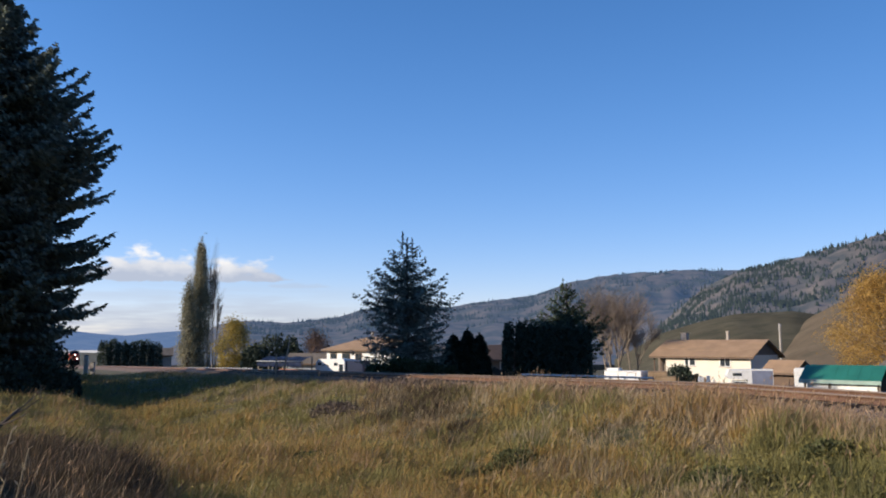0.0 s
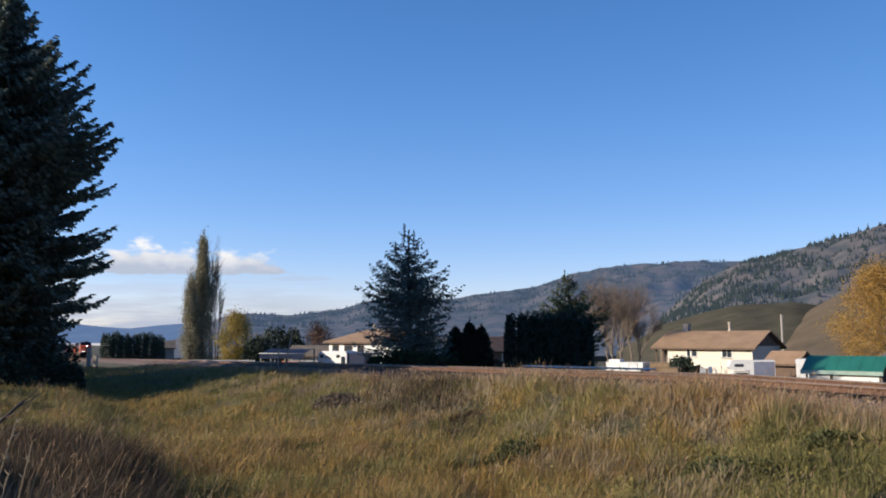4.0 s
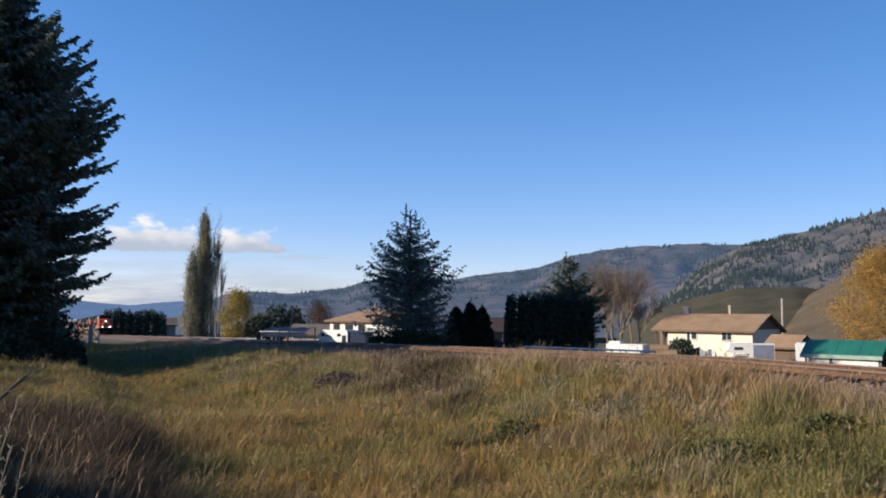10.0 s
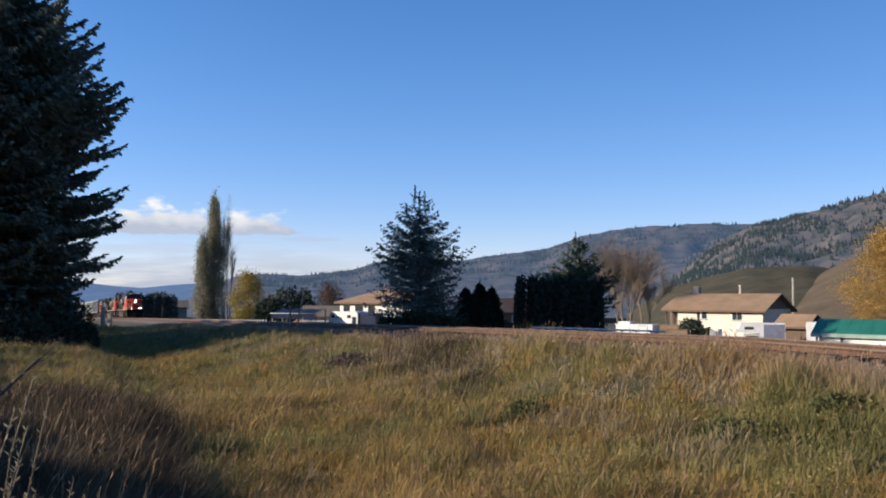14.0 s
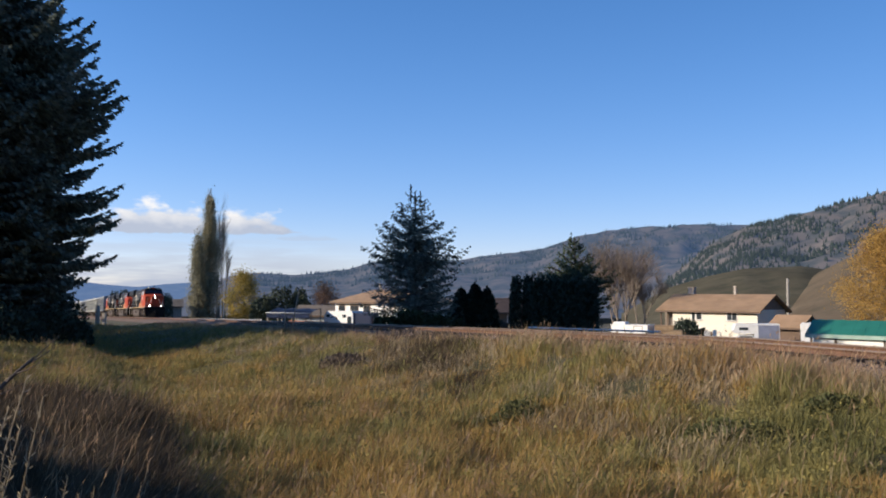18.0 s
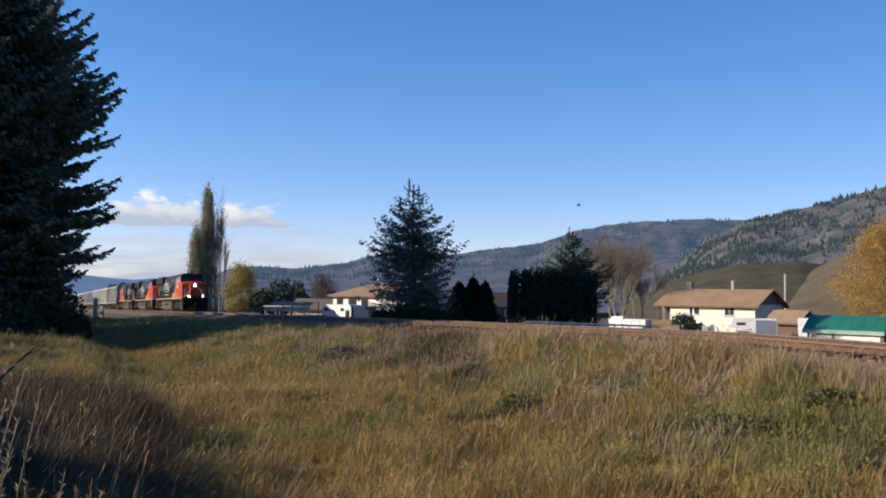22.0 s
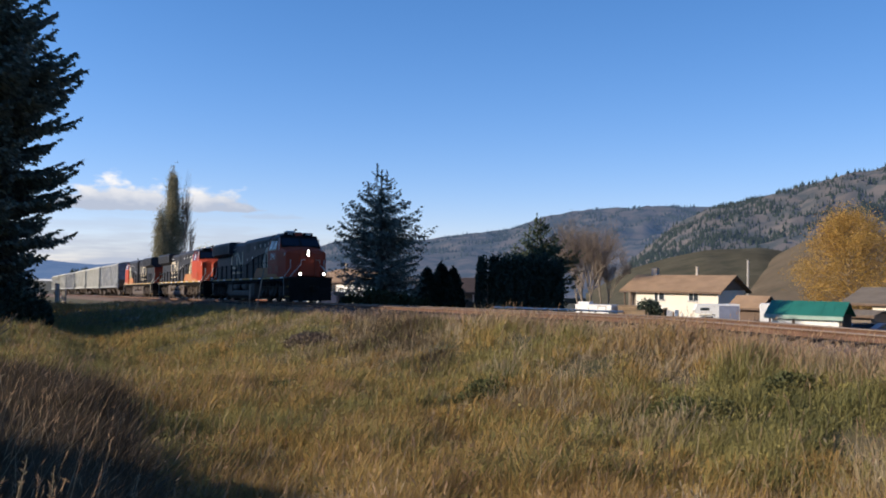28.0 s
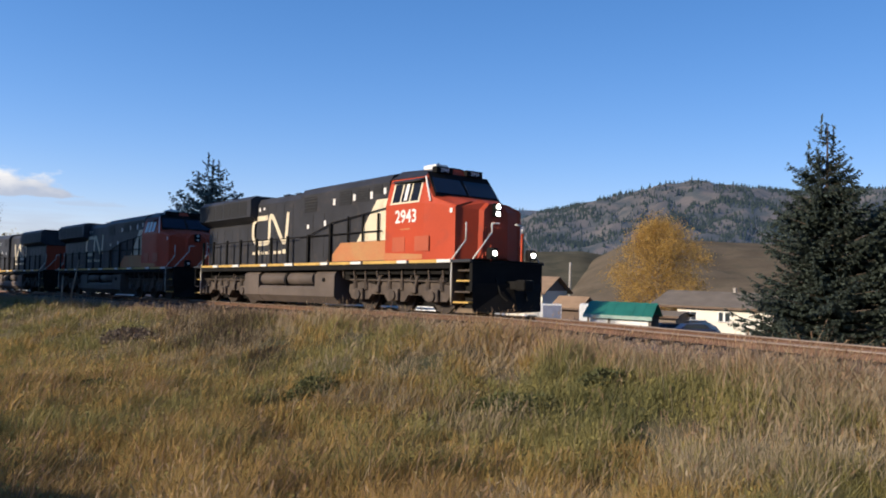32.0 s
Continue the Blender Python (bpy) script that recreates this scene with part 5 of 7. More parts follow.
        for sd in (-1, 1):
            bm = tube(bmesh.new(), (xe, sd * 0.5, 1.1), (xe + sg * 0.25, sd * 0.52, 0.6), 0.025, n=6)
            tube(bm, (xe + sg * 0.25, sd * 0.52, 0.6), (xe + sg * 0.4, sd * 0.4, 0.45), 0.025, n=6)
            part("brake_hose", bm, T["gear"], t)
    loco_truck(t, X(4.35))
    loco_truck(t, X(17.15))
    return t


def hopper(mat, label):
    t = thing("hopper_car", pose(0, 0, 0), label, "rail car", "hopper cars of the train")
    L = 8.6
    body = [(-L, 4.35), (-L, 4.2), (-L + 0.15, 2.3), (-L + 1.9, 1.35), (L - 1.9, 1.35), (L - 0.15, 2.3), (L, 4.2), (L, 4.35)]
    bm = prism(bmesh.new(), body, -1.5, 1.5)
    part("body", bm, mat, t)
    half = [(1.5, 4.3), (1.35, 4.55), (0.6, 4.68)]
    bm = loft([(-L, [(-y, z) for y, z in half] + [(y, z) for y, z in half[::-1]]), (L, [(-y, z) for y, z in half] + [(y, z) for y, z in half[::-1]])])
    part("roof", bm, mat, t)
    for k in range(4):
        part("hatch", boxed(-6.6 + 3.6 * k, -4.2 + 3.6 * k, -0.3, 0.3, 4.62, 4.8, 0.03), mat, t)
    part("running_board", boxed(-L, L, 0.45, 0.95, 4.72, 4.78), T["gear"], t)
    for sd in (-1, 1):
        for k in range(14):
            x = -L + 0.6 + k * (2 * L - 1.2) / 13
            z0 = 1.45 if abs(x) < L - 1.9 else 1.45 + (abs(x) - L + 1.9) * 0.55
            part("rib", boxed(x - 0.05, x + 0.05, min(sd * 1.5, sd * 1.57), max(sd * 1.5, sd * 1.57), z0, 4.25), mat, t)
        part("side_sill", boxed(-L, L, min(sd * 1.4, sd * 1.56), max(sd * 1.4, sd * 1.56), 1.22, 1.42), mat, t)
        part("top_chord", boxed(-L, L, min(sd * 1.48, sd * 1.58), max(sd * 1.48, sd * 1.58), 4.22, 4.36), mat, t)
        for x in (-L + 0.1, L - 0.1):
            part("corner_post", boxed(x - 0.08, x + 0.08, min(sd * 1.36, sd * 1.5), max(sd * 1.36, sd * 1.5), 1.1, 4.25), mat, t)
            sg = 1 if x > 0 else -1
            bm = bmesh.new()
            for k in range(8):
                tube(bm, (x - sg * 0.02, sd * 1.56, 1.4 + k * 0.36), (x - sg * 0.5, sd * 1.56, 1.4 + k * 0.36), 0.016, n=5)
            part("ladder", bm, mat, t)
    for k in range(3):
        c = -4.2 + 4.2 * k
        bm = loft([(c - 1.9, [(-1.2, 1.36), (1.2, 1.36), (1.2, 1.34), (-1.2, 1.34)]), (c - 0.5, [(-1.2, 1.36), (1.2, 1.36), (0.6, 0.42), (-0.6, 0.42)]), (c + 0.5, [(-1.2, 1.36), (1.2, 1.36), (0.6, 0.42), (-0.6, 0.42)]), (c + 1.9, [(-1.2, 1.36), (1.2, 1.36), (1.2, 1.34), (-1.2, 1.34)])])
        part("discharge_hopper", bm, T["dust"], t)
    part("centre_sill", boxed(-L - 0.35, L + 0.35, -0.25, 0.25, 0.85, 1.2), T["gear"], t)
    for sg in (-1, 1):
        part("end_platform", boxed(sg * L - 0.9 if sg > 0 else -L, sg * L if sg > 0 else -L + 0.9, -1.4, 1.4, 1.12, 1.2), T["gear"], t)
        xc = sg * (L - 1.55)
        for dx in (-0.88, 0.88):
            axle(t, xc + dx, 0.42)
        for sd in (-1, 1):
            bm = prism(bmesh.new(), [(xc - 1.3, 0.52), (xc - 1.25, 0.32), (xc - 0.6, 0.36), (xc - 0.4, 0.2), (xc + 0.4, 0.2), (xc + 0.6, 0.36), (xc + 1.25, 0.32), (xc + 1.3, 0.52), (xc + 0.5, 0.74), (xc - 0.5, 0.74)], min(sd * 0.98, sd * 1.12), max(sd * 0.98, sd * 1.12))
            part("side_frame", bm, T["dust"], t)
        part("bolster", boxed(xc - 0.2, xc + 0.2, -1.0, 1.0, 0.5, 0.85), T["gear"], t)
        part("coupler", boxed(sg * (L + 0.6) - 0.35, sg * (L + 0.6) + 0.35, -0.13, 0.13, 0.78, 1.02, 0.03), T["dust"], t)
    return t


def make_train():
    a = locomotive("2943", "black and orange-red diesel locomotive with white road number", True)
    CARS.append((a, MID, False, False))
    b = locomotive("", "second black and orange-red diesel locomotive, coupled behind the first", False)
    CARS.append((b, 22.2 + MID, False, False))
    c = locomotive("", "third black and orange-red diesel locomotive, running cab last", False)
    CARS.append((c, 44.6 + 20.6 - MID, True, False))
    for k in range(6):
        h = hopper(T["hopper_blue"] if k in (0, 3) else T["hopper"], "weathered blue-grey covered hopper car" if k in (0, 3) else "pale grey covered hopper car with ribbed sides")
        CARS.append((h, 68.2 + 9.3 + 18.7 * k, False, True))


make_train()


def motions():
    for car, mid, turned, trailing in CARS:
        rows = []
        for k in range(0, 65):
            t = k * 0.5
            s = SPEED * (32 - t) + mid
            x0, y0, z0 = track(s - 6.4)
            x1, y1, z1 = track(s + 6.4)
            yaw = math.degrees(math.atan2(y0 - y1, x0 - x1))
            pitch = -math.degrees(math.atan2(z0 - z1, 12.8))
            x, y, z = (x0 + x1) / 2, (y0 + y1) / 2, (z0 + z1) / 2
            rows.append((t, pose(x, y, z, 0, -pitch if turned else pitch, yaw + 180 * turned)))
        walk(car, rows)
    fly()
    for ob, x, r in AXLES:
        way = -1 if any(ob.parent is c_[0] and c_[2] for c_ in CARS) else 1
        turn = way * math.degrees(SPEED / r)
        step = 0.1 if turn * 0.1 < 88 and turn * 0.1 > -88 else 0.0667
        n = int(round(32 / step))
        walk(ob, [(32 * k / n, Matrix.Translation((x, 0, r)) @ pose(0, 0, 0, 0, turn * 32 * k / n, 0)) for k in range(n + 1)])


# ---- houses ----
def gable_house(m, W, depth, wall_h, rise, wall_mat, roof_mat, label, left=0.5, right=0.5, eave=0.6, windows=(), doors=(), chimneys=(), hip=0.0, gable_mat=None, name="house"):
    """A house whose front runs along local x at y = 0; the ridge runs along x. windows: (x, z, w, h)."""
    t = thing(name, m, label, "house" if name == "house" else "shed")
    bm = bmesh.new()
    th = 0.18
    for x0, x1, y0, y1 in ((0, W, 0, th), (0, W, depth - th, depth), (0, th, th, depth - th), (W - th, W, th, depth - th)):
        box(bm, x0, x1, y0, y1, -0.4, wall_h)
    part("wall", bm, wall_mat, t)
    if not hip:
        for xx in (0.0, W - th):
            bm = bmesh.new()
            A = [bm.verts.new((xx, y, z)) for y, z in ((0.02, wall_h + 0.002), (depth - 0.02, wall_h + 0.002), (depth / 2, wall_h + rise * 0.93))]
            B = [bm.verts.new((xx + th, v.co.y, v.co.z)) for v in A]
            bm.faces.new(A)
            bm.faces.new(B[::-1])
            for k in range(3):
                bm.faces.new((A[k], A[(k + 1) % 3], B[(k + 1) % 3], B[k]))
            bmesh.ops.recalc_face_normals(bm, faces=bm.faces[:])
            part("gable_wall", bm, gable_mat or wall_mat, t)
    k = rise / (depth / 2)
    zt = wall_h + rise
    for sg in (0, 1):
        def yy(u):   # u: 0 at the ridge, 1 at the eave
            r = u * (depth / 2 + eave)
            return depth / 2 - r if sg == 0 else depth / 2 + r
        ze = zt - k * (depth / 2 + eave)
        n = 9
        slab = None
        for c in range(n):          # courses of shingles, each a little proud of the one above
            u0, u1 = c / n, (c + 1) / n
            z0, z1 = zt + (ze - zt) * u0, zt + (ze - zt) * u1
            xa0, xb0 = (-left + hip * (1 - u0), W + right - hip * (1 - u0)) if hip else (-left, W + right)
            xa1, xb1 = (-left + hip * (1 - u1), W + right - hip * (1 - u1)) if hip else (-left, W + right)
            d = 0.02
            top = [(xa0, yy(u0), z0 + 0.10), (xb0, yy(u0), z0 + 0.10), (xb1, yy(u1), z1 + 0.10 + d), (xa1, yy(u1), z1 + 0.10 + d)]
            bot = [(x, y, z - 0.14) for x, y, z in top]
            bm = bmesh.new()
            a = [bm.verts.new(p_) for p_ in top]
            b = [bm.verts.new(p_) for p_ in bot]
            bm.faces.new(a)
            bm.faces.new(b[::-1])
            for q in range(4):
                bm.faces.new((a[q], a[(q + 1) % 4], b[(q + 1) % 4], b[q]))
            bmesh.ops.recalc_face_normals(bm, faces=bm.faces[:])
            if slab is None:
                slab = part("roof", bm, roof_mat, t)
            else:
                part("shingle_course", bm, roof_mat, slab)
        part("fascia", boxed(-left, W + right, yy(1.0) - 0.03, yy(1.0) + 0.03, ze - 0.16, ze + 0.07), M["trim"], t)
    if hip:
        for sg in (-1, 1):
            xr = (-left + hip) if sg < 0 else (W + right - hip)
            xo = -left if sg < 0 else W + right
            ze = zt - k * (depth / 2 + eave)
            bm = bmesh.new()
            vs = [bm.verts.new(p_) for p_ in ((xr, depth / 2, zt + 0.1), (xo, -eave, ze + 0.1), (xo, depth + eave, ze + 0.1), (xr, depth / 2, zt - 0.05), (xo, -eave, ze - 0.05), (xo, depth + eave, ze - 0.05))]
            for f in ((0, 1, 2), (3, 5, 4), (0, 3, 4, 1), (1, 4, 5, 2), (2, 5, 3, 0)):
                bm.faces.new([vs[q] for q in f])
            bmesh.ops.recalc_face_normals(bm, faces=bm.faces[:])
            part("hip_roof", bm, roof_mat, t)
    for x, z, w, h in windows:
        fr = part("window", boxed(x - 0.08, x + w + 0.08, -0.05, 0.02, z - 0.08, z + h + 0.08), M["white"] if wall_mat is not M["white"] else M["trim"], t)
        n = 2 if w > 0.8 else 1
        for q in range(n):
            part("pane", boxed(x + q * w / n + 0.03, x + (q + 1) * w / n - 0.03, -0.065, -0.03, z, z + h), M["glass"], fr)
        part("sill", boxed(x - 0.12, x + w + 0.12, -0.11, 0.0, z - 0.13, z - 0.08), M["trim"], fr)
    for x, z, w, h in doors:
        dr = part("door", boxed(x, x + w, -0.04, 0.02, z, z + h), M["trim"], t)
        part("door_handle", boxed(x + w - 0.14, x + w - 0.08, -0.09, -0.04, z + 0.95, z + 1.05), M["steel"], dr)
    for x, y, w, top, mt in chimneys:
        ch = part("chimney", boxed(x - w / 2, x + w / 2, y - w / 2, y + w / 2, wall_h + 0.2, top, 0.02), mt, t)
        part("chimney_cap", boxed(x - w / 2 - 0.05, x + w / 2 + 0.05, y - w / 2 - 0.05, y + w / 2 + 0.05, top, top + 0.07), M["brick"], ch)
    return t


def facing(az0, d0, az1, d1, z):
    """The pose of a front wall that runs from one place to another."""
    a, b = Vector(spot(az0, d0)), Vector(spot(az1, d1))
    v = b - a
    return pose(a.x, a.y, z, 0, 0, math.degrees(math.atan2(v.y, v.x))), v.length


def make_houses():
    z = -4.85
    m, W = facing(15.44, 104, 20.87, 99.5, z)
    # gable ends take a dark material to paint the shade on that side
    gable_house(m, W, 8.4, 4.72, 1.75, M["cream"], M["shingle"], "cream stucco two-storey house with brown shingle roof", left=2.0, right=0.6, gable_mat=M["dark_wall"],
                windows=((2.55, 3.5, 0.45, 0.78), (3.15, 3.5, 0.7, 0.78), (7.0, 3.45, 1.2, 0.85), (1.2, 1.0, 1.0, 0.9)), doors=((4.4, 0.0, 0.95, 2.05),),
                chimneys=((0.4, 4.5, 0.75, 7.4, M["brick"]), (6.2, 4.2, 0.28, 7.55, M["brick"])))
    porch = [o for o in scene.objects if o.get("label", "").startswith("cream stucco")][0]
    # dark block stands in for the shade under the porch roof
    part("porch_wall", boxed(-1.7, -0.05, 1.2, 7.6, -0.4, 4.6), M["dark_wall"], porch)
    for q in (-1.6, -0.7):
        part("porch_post", boxed(q - 0.07, q + 0.07, 0.0, 0.14, -0.4, 4.7), M["trim"], porch)
    m, W = facing(21.75, 97, 23.5, 95.5, -4.6)
    gable_house(m, W, 3.6, 2.9, 1.0, M["trim"], M["shingle"], "low brown garage with shallow shingle roof", left=0.4, right=0.4, name="shed", doors=((1.1, 0, 1.6, 2.1),))
    m, W = facing(30.1, 97, 36.2, 93, -4.3)
    gable_house(m, W, 9.0, 3.2, 1.5, M["cream"], M["grey_shingle"], "pale bungalow with broad grey-brown roof", left=3.2, right=0.8, windows=((4.9, 1.5, 0.55, 1.0), (5.65, 1.5, 0.55, 1.0), (1.0, 1.5, 1.3, 0.9)), chimneys=((5.0, 4.4, 0.3, 5.2, M["brick"]),))
    m, W = facing(28.0, 90, 30.0, 89, -4.1)
    # dark closed walls paint the shade inside the carport
    gable_house(m, W, 5.0, 1.9, 0.35, M["dark_wall"], M["grey_shingle"], "carport beside the bungalow, closed dark walls standing for its inner shade", left=0.5, right=0.5, name="carport")
    m, W = facing(-8.2, 115, -2.6, 105, -4.4)
    gable_house(m, W, 9.0, 4.95, 1.55, M["white"], M["shingle"], "white house with brown hip roof behind the spruce", left=0.6, right=0.6, hip=4.2, windows=((0.8, 3.4, 1.1, 0.9), (3.1, 3.4, 1.4, 0.9), (5.6, 3.4, 1.1, 0.9)), chimneys=((4.6, 4.5, 0.3, 7.3, M["brick"]),))
    m, W = facing(2.4, 94, 5.4, 97, -4.4)
    gable_house(m, W, 8.0, 3.9, 1.5, M["dark_wall"], M["trim"], "dark brown house half hidden by evergreens", left=0.6, right=0.6, windows=((3.2, 2.6, 0.8, 0.8),))
    m, W = facing(-11.0, 128, -8.3, 126, -5.0)
    gable_house(m, W, 6.0, 3.4, 1.3, M["pale_board"], M["grey_shingle"], "pale grey shed with sloping roof beside the white house", left=0.5, right=0.4, name="shed", doors=((1.2, 0, 2.2, 2.1),))
    m, W = facing(-20.0, 240, -18.6, 240, -6.0)
    gable_house(m, W, 7.0, 4.4, 1.8, M["grey_wood"], M["grey_shingle"], "distant grey house among dark hedges", windows=((1.2, 2.6, 1.0, 1.0),))
    # long low shed with green roof
    m, W = facing(23.95, 71, 28.4, 69.2, -3.45)
    t = thing("shed", m, "long low shed with green metal roof and white boards", "shed")
    for x0, x1 in ((0.35, W * 0.34), (W * 0.38, W - 0.25)):
        n = max(3, int((x1 - x0) / 0.42))
        for k in range(n):
            part("board", boxed(x0 + k * (x1 - x0) / n + 0.006, x0 + (k + 1) * (x1 - x0) / n - 0.006, 0.0, 0.03, 0.1, 1.62), M["white"], t)
    part("back_wall", boxed(0.1, W - 0.1, 2.6, 2.7, -0.3, 1.9), M["dark_wall"], t)
    for x in (0.15, W * 0.36, W - 0.12):
        part("post", boxed(x - 0.07, x + 0.07, 0.05, 0.19, -0.3, 1.8), M["dark_wall"], t)
    for sg, ya, yb in ((0, 1.35, -0.35), (1, 1.35, 3.0)):
        n = 14
        for k in range(n):
            x0, x1 = k * (W + 0.3) / n - 0.15, (k + 1) * (W + 0.3) / n - 0.15
            bm = bmesh.new()
            h = 0.018 if k % 2 else 0.0
            vs = [bm.verts.new(p_) for p_ in ((x0, ya, 2.92 + h), (x1, ya, 2.92 + h), (x1, yb, 1.78 + h), (x0, yb, 1.78 + h), (x0, ya, 2.87), (x1, ya, 2.87), (x1, yb, 1.73), (x0, yb, 1.73))]
            for f in ((0, 1, 2, 3), (7, 6, 5, 4), (0, 4, 5, 1), (1, 5, 6, 2), (2, 6, 7, 3), (3, 7, 4, 0)):
                bm.faces.new([vs[q] for q in f])
            bmesh.ops.recalc_face_normals(bm, faces=bm.faces[:])
            part("roof_panel", bm, M["green_metal"], t)
    part("fascia", boxed(-0.15, W + 0.15, -0.40, -0.36, 1.5, 1.8), material("pale_green_fascia", (0.30, 0.42, 0.36), 0.6), t)


make_houses()


# ---- yards ----
def wheel(parent, x, y, r, w=0.2):
    bm = tubed((x, y - w / 2, r), (x, y + w / 2, r), r, n=20)
    ty = part("tyre", bm, M["rubber"], parent)
    part("rim", tubed((x, y - w / 2 - 0.012, r), (x, y + w / 2 + 0.012, r), r * 0.58, n=14), M["steel"], ty)


def make_yards():
    # white utility trailer
    x, y, _z = spot(12.75, 85)
    t = thing("utility_trailer", pose(x, y, -3.6, 0, 0, -36), "white box trailer with side door, parked on grass", "trailer")
    part("body", boxed(-2.0, 2.0, -0.9, 0.9, 0.55, 2.0, 0.06), M["white"], t)
    part("roof_lip", boxed(-2.03, 2.03, -0.93, 0.93, 1.96, 2.04, 0.02), M["white"], t)
    part("roof_box", boxed(-1.9, -0.6, -0.5, 0.5, 2.04, 2.3, 0.05), M["white"], t)
    d = part("door", boxed(0.55, 1.4, -0.93, -0.9, 0.65, 1.85, 0.01), M["white"], t)
    part("door_frame", boxed(0.49, 1.46, -0.915, -0.895, 0.6, 1.9), M["dark_wall"], d)
    part("lower_stripe", boxed(-1.98, 1.98, -0.91, -0.9, 0.62, 0.74), M["dark_wall"], t)
    for xx in (-0.3, 0.45):
        wheel(t, xx, -0.95, 0.33)
        wheel(t, xx, 0.95, 0.33)
    part("tow_bar", boxed(-3.1, -1.95, -0.06, 0.06, 0.48, 0.56), M["steel"], t)
    part("jack", tubed((-2.8, 0, 0), (-2.8, 0, 0.8), 0.04), M["steel"], t)
    # travel trailer and its dark neighbour
    x, y, _z = spot(-7.55, 95)
    t = thing("travel_trailer", pose(x, y, -3.75, 0, 0, -28), "white travel trailer with dark sweeping stripes", "trailer")
    bm = prism(bmesh.new(), [(-2.0, 0.6), (1.9, 0.6), (2.0, 0.9), (2.0, 2.9), (1.8, 3.2), (-1.7, 3.2), (-2.05, 2.7), (-2.1, 1.2)], -1.15, 1.15)
    part("body", bm, M["white"], t)
    for a, b, z0, z1 in ((-1.75, -1.25, 2.45, 2.8), (0.55, 1.05, 2.45, 2.8)):
        part("window", boxed(a, b, -1.17, -1.14, z0, z1), M["glass"], t)
    for k in range(4):
        part("stripe", prism(bmesh.new(), [(-1.9 + k * 0.75, 1.15 + 0.1 * k), (-1.0 + k * 0.75, 1.25 + 0.1 * k), (-0.9 + k * 0.75, 1.45 + 0.1 * k), (-1.7 + k * 0.75, 1.3 + 0.1 * k)], -1.164 - 0.002 * k, -1.14), M["car_dark"], t)
    for k in range(6):
        q = 2.6 * k / 6.0
        part("stripe", prism(bmesh.new(), [(-0.7 + 0.5 * math.cos(q + dq) * rr, 2.25 + 0.32 * math.sin(q + dq) * rr) for dq, rr in ((0, 0.75), (0.45, 0.75), (0.45, 1.1), (0, 1.1))], -1.163, -1.14), M["car_dark"], t)
    part("door", boxed(1.25, 1.8, -1.18, -1.14, 0.8, 2.6), M["glass"], t)
    for xx in (-0.2, 0.55):
        wheel(t, xx, -1.1, 0.35)
        wheel(t, xx, 1.1, 0.35)
    x, y, _z = spot(-6.0, 93.5)
    t = thing("cargo_trailer", pose(x, y, -3.7, 0, 0, -20), "dark blue enclosed cargo trailer", "trailer")
    part("body", boxed(-1.15, 1.15, -1.0, 1.0, 0.5, 3.0, 0.05), M["car_blue"], t)
    part("rear_door", boxed(-1.0, 1.0, -1.03, -1.0, 0.6, 2.8), M["car_blue"], t)
    part("corner_trim", boxed(-1.2, -1.1, -1.05, -0.95, 0.5, 3.02), M["steel"], t)
    for sd in (-1, 1):
        wheel(t, sd * 0.9, 0.0, 0.36)
    # pickup with a camper on its bed
    x, y, _z = spot(20.25, 91)
    t = thing("pickup_camper", pose(x, y, -4.25, 0, 0, 168), "white pickup truck carrying a white camper body", "truck")
    bm = prism(bmesh.new(), [(-2.6, 0.5), (2.6, 0.5), (2.65, 0.85), (1.5, 1.0), (0.95, 1.55), (-0.4, 1.6), (-0.45, 1.0), (-2.6, 1.0)], -0.95, 0.95)
    part("body", bm, M["white"], t)
    part("windscreen", prism(bmesh.new(), [(1.42, 1.03), (0.97, 1.5), (0.9, 1.5), (1.35, 1.03)], -0.8, 0.8), M["glass"], t)
    for sd in (-1, 1):
        part("side_window", boxed(-0.3, 0.85, min(sd * 0.95, sd * 0.97), max(sd * 0.95, sd * 0.97), 1.08, 1.48), M["glass"], t)
        for xx in (-1.6, 1.7):
            wheel(t, xx, sd * 0.85, 0.38, 0.25)
    bm = prism(bmesh.new(), [(-3.0, 1.0), (-0.5, 1.0), (-0.5, 1.72), (1.3, 1.75), (1.6, 2.05), (1.3, 2.75), (-3.0, 2.8)], -1.05, 1.05)
    cm = part("camper", bm, M["white"], t)
    for sd in (-1, 1):
        part("camper_window", boxed(0.1, 1.0, min(sd * 1.05, sd * 1.07), max(sd * 1.05, sd * 1.07), 2.1, 2.4), M["glass"], cm)
        part("camper_panel", boxed(-2.95, -0.9, min(sd * 1.05, sd * 1.065), max(sd * 1.05, sd * 1.065), 1.1, 2.65), material("blue_grey_panel", (0.20, 0.22, 0.30), 0.6), cm)
    part("bumper", boxed(2.6, 2.75, -0.95, 0.95, 0.45, 0.65, 0.02), M["steel"], t)
    # pale motorhome standing beyond the green-roofed shed
    x, y, _z = spot(25.2, 88)
    t = thing("motorhome", pose(x, y, ground_at(x, y), 0, 0, -22), "pale motorhome parked beyond the green-roofed shed", "motorhome")
    bm = prism(bmesh.new(), [(-2.6, 0.5), (2.4, 0.5), (2.9, 0.9), (2.9, 1.5), (2.3, 2.1), (2.6, 2.3), (2.5, 3.0), (2.2, 3.15), (-2.5, 3.1), (-2.65, 2.9)], -1.1, 1.1)
    part("body", bm, M["white"], t)
    for a, b in ((-2.1, -1.0), (-0.4, 0.7)):
        part("window", boxed(a, b, -1.12, -1.09, 1.8, 2.4), M["glass"], t)
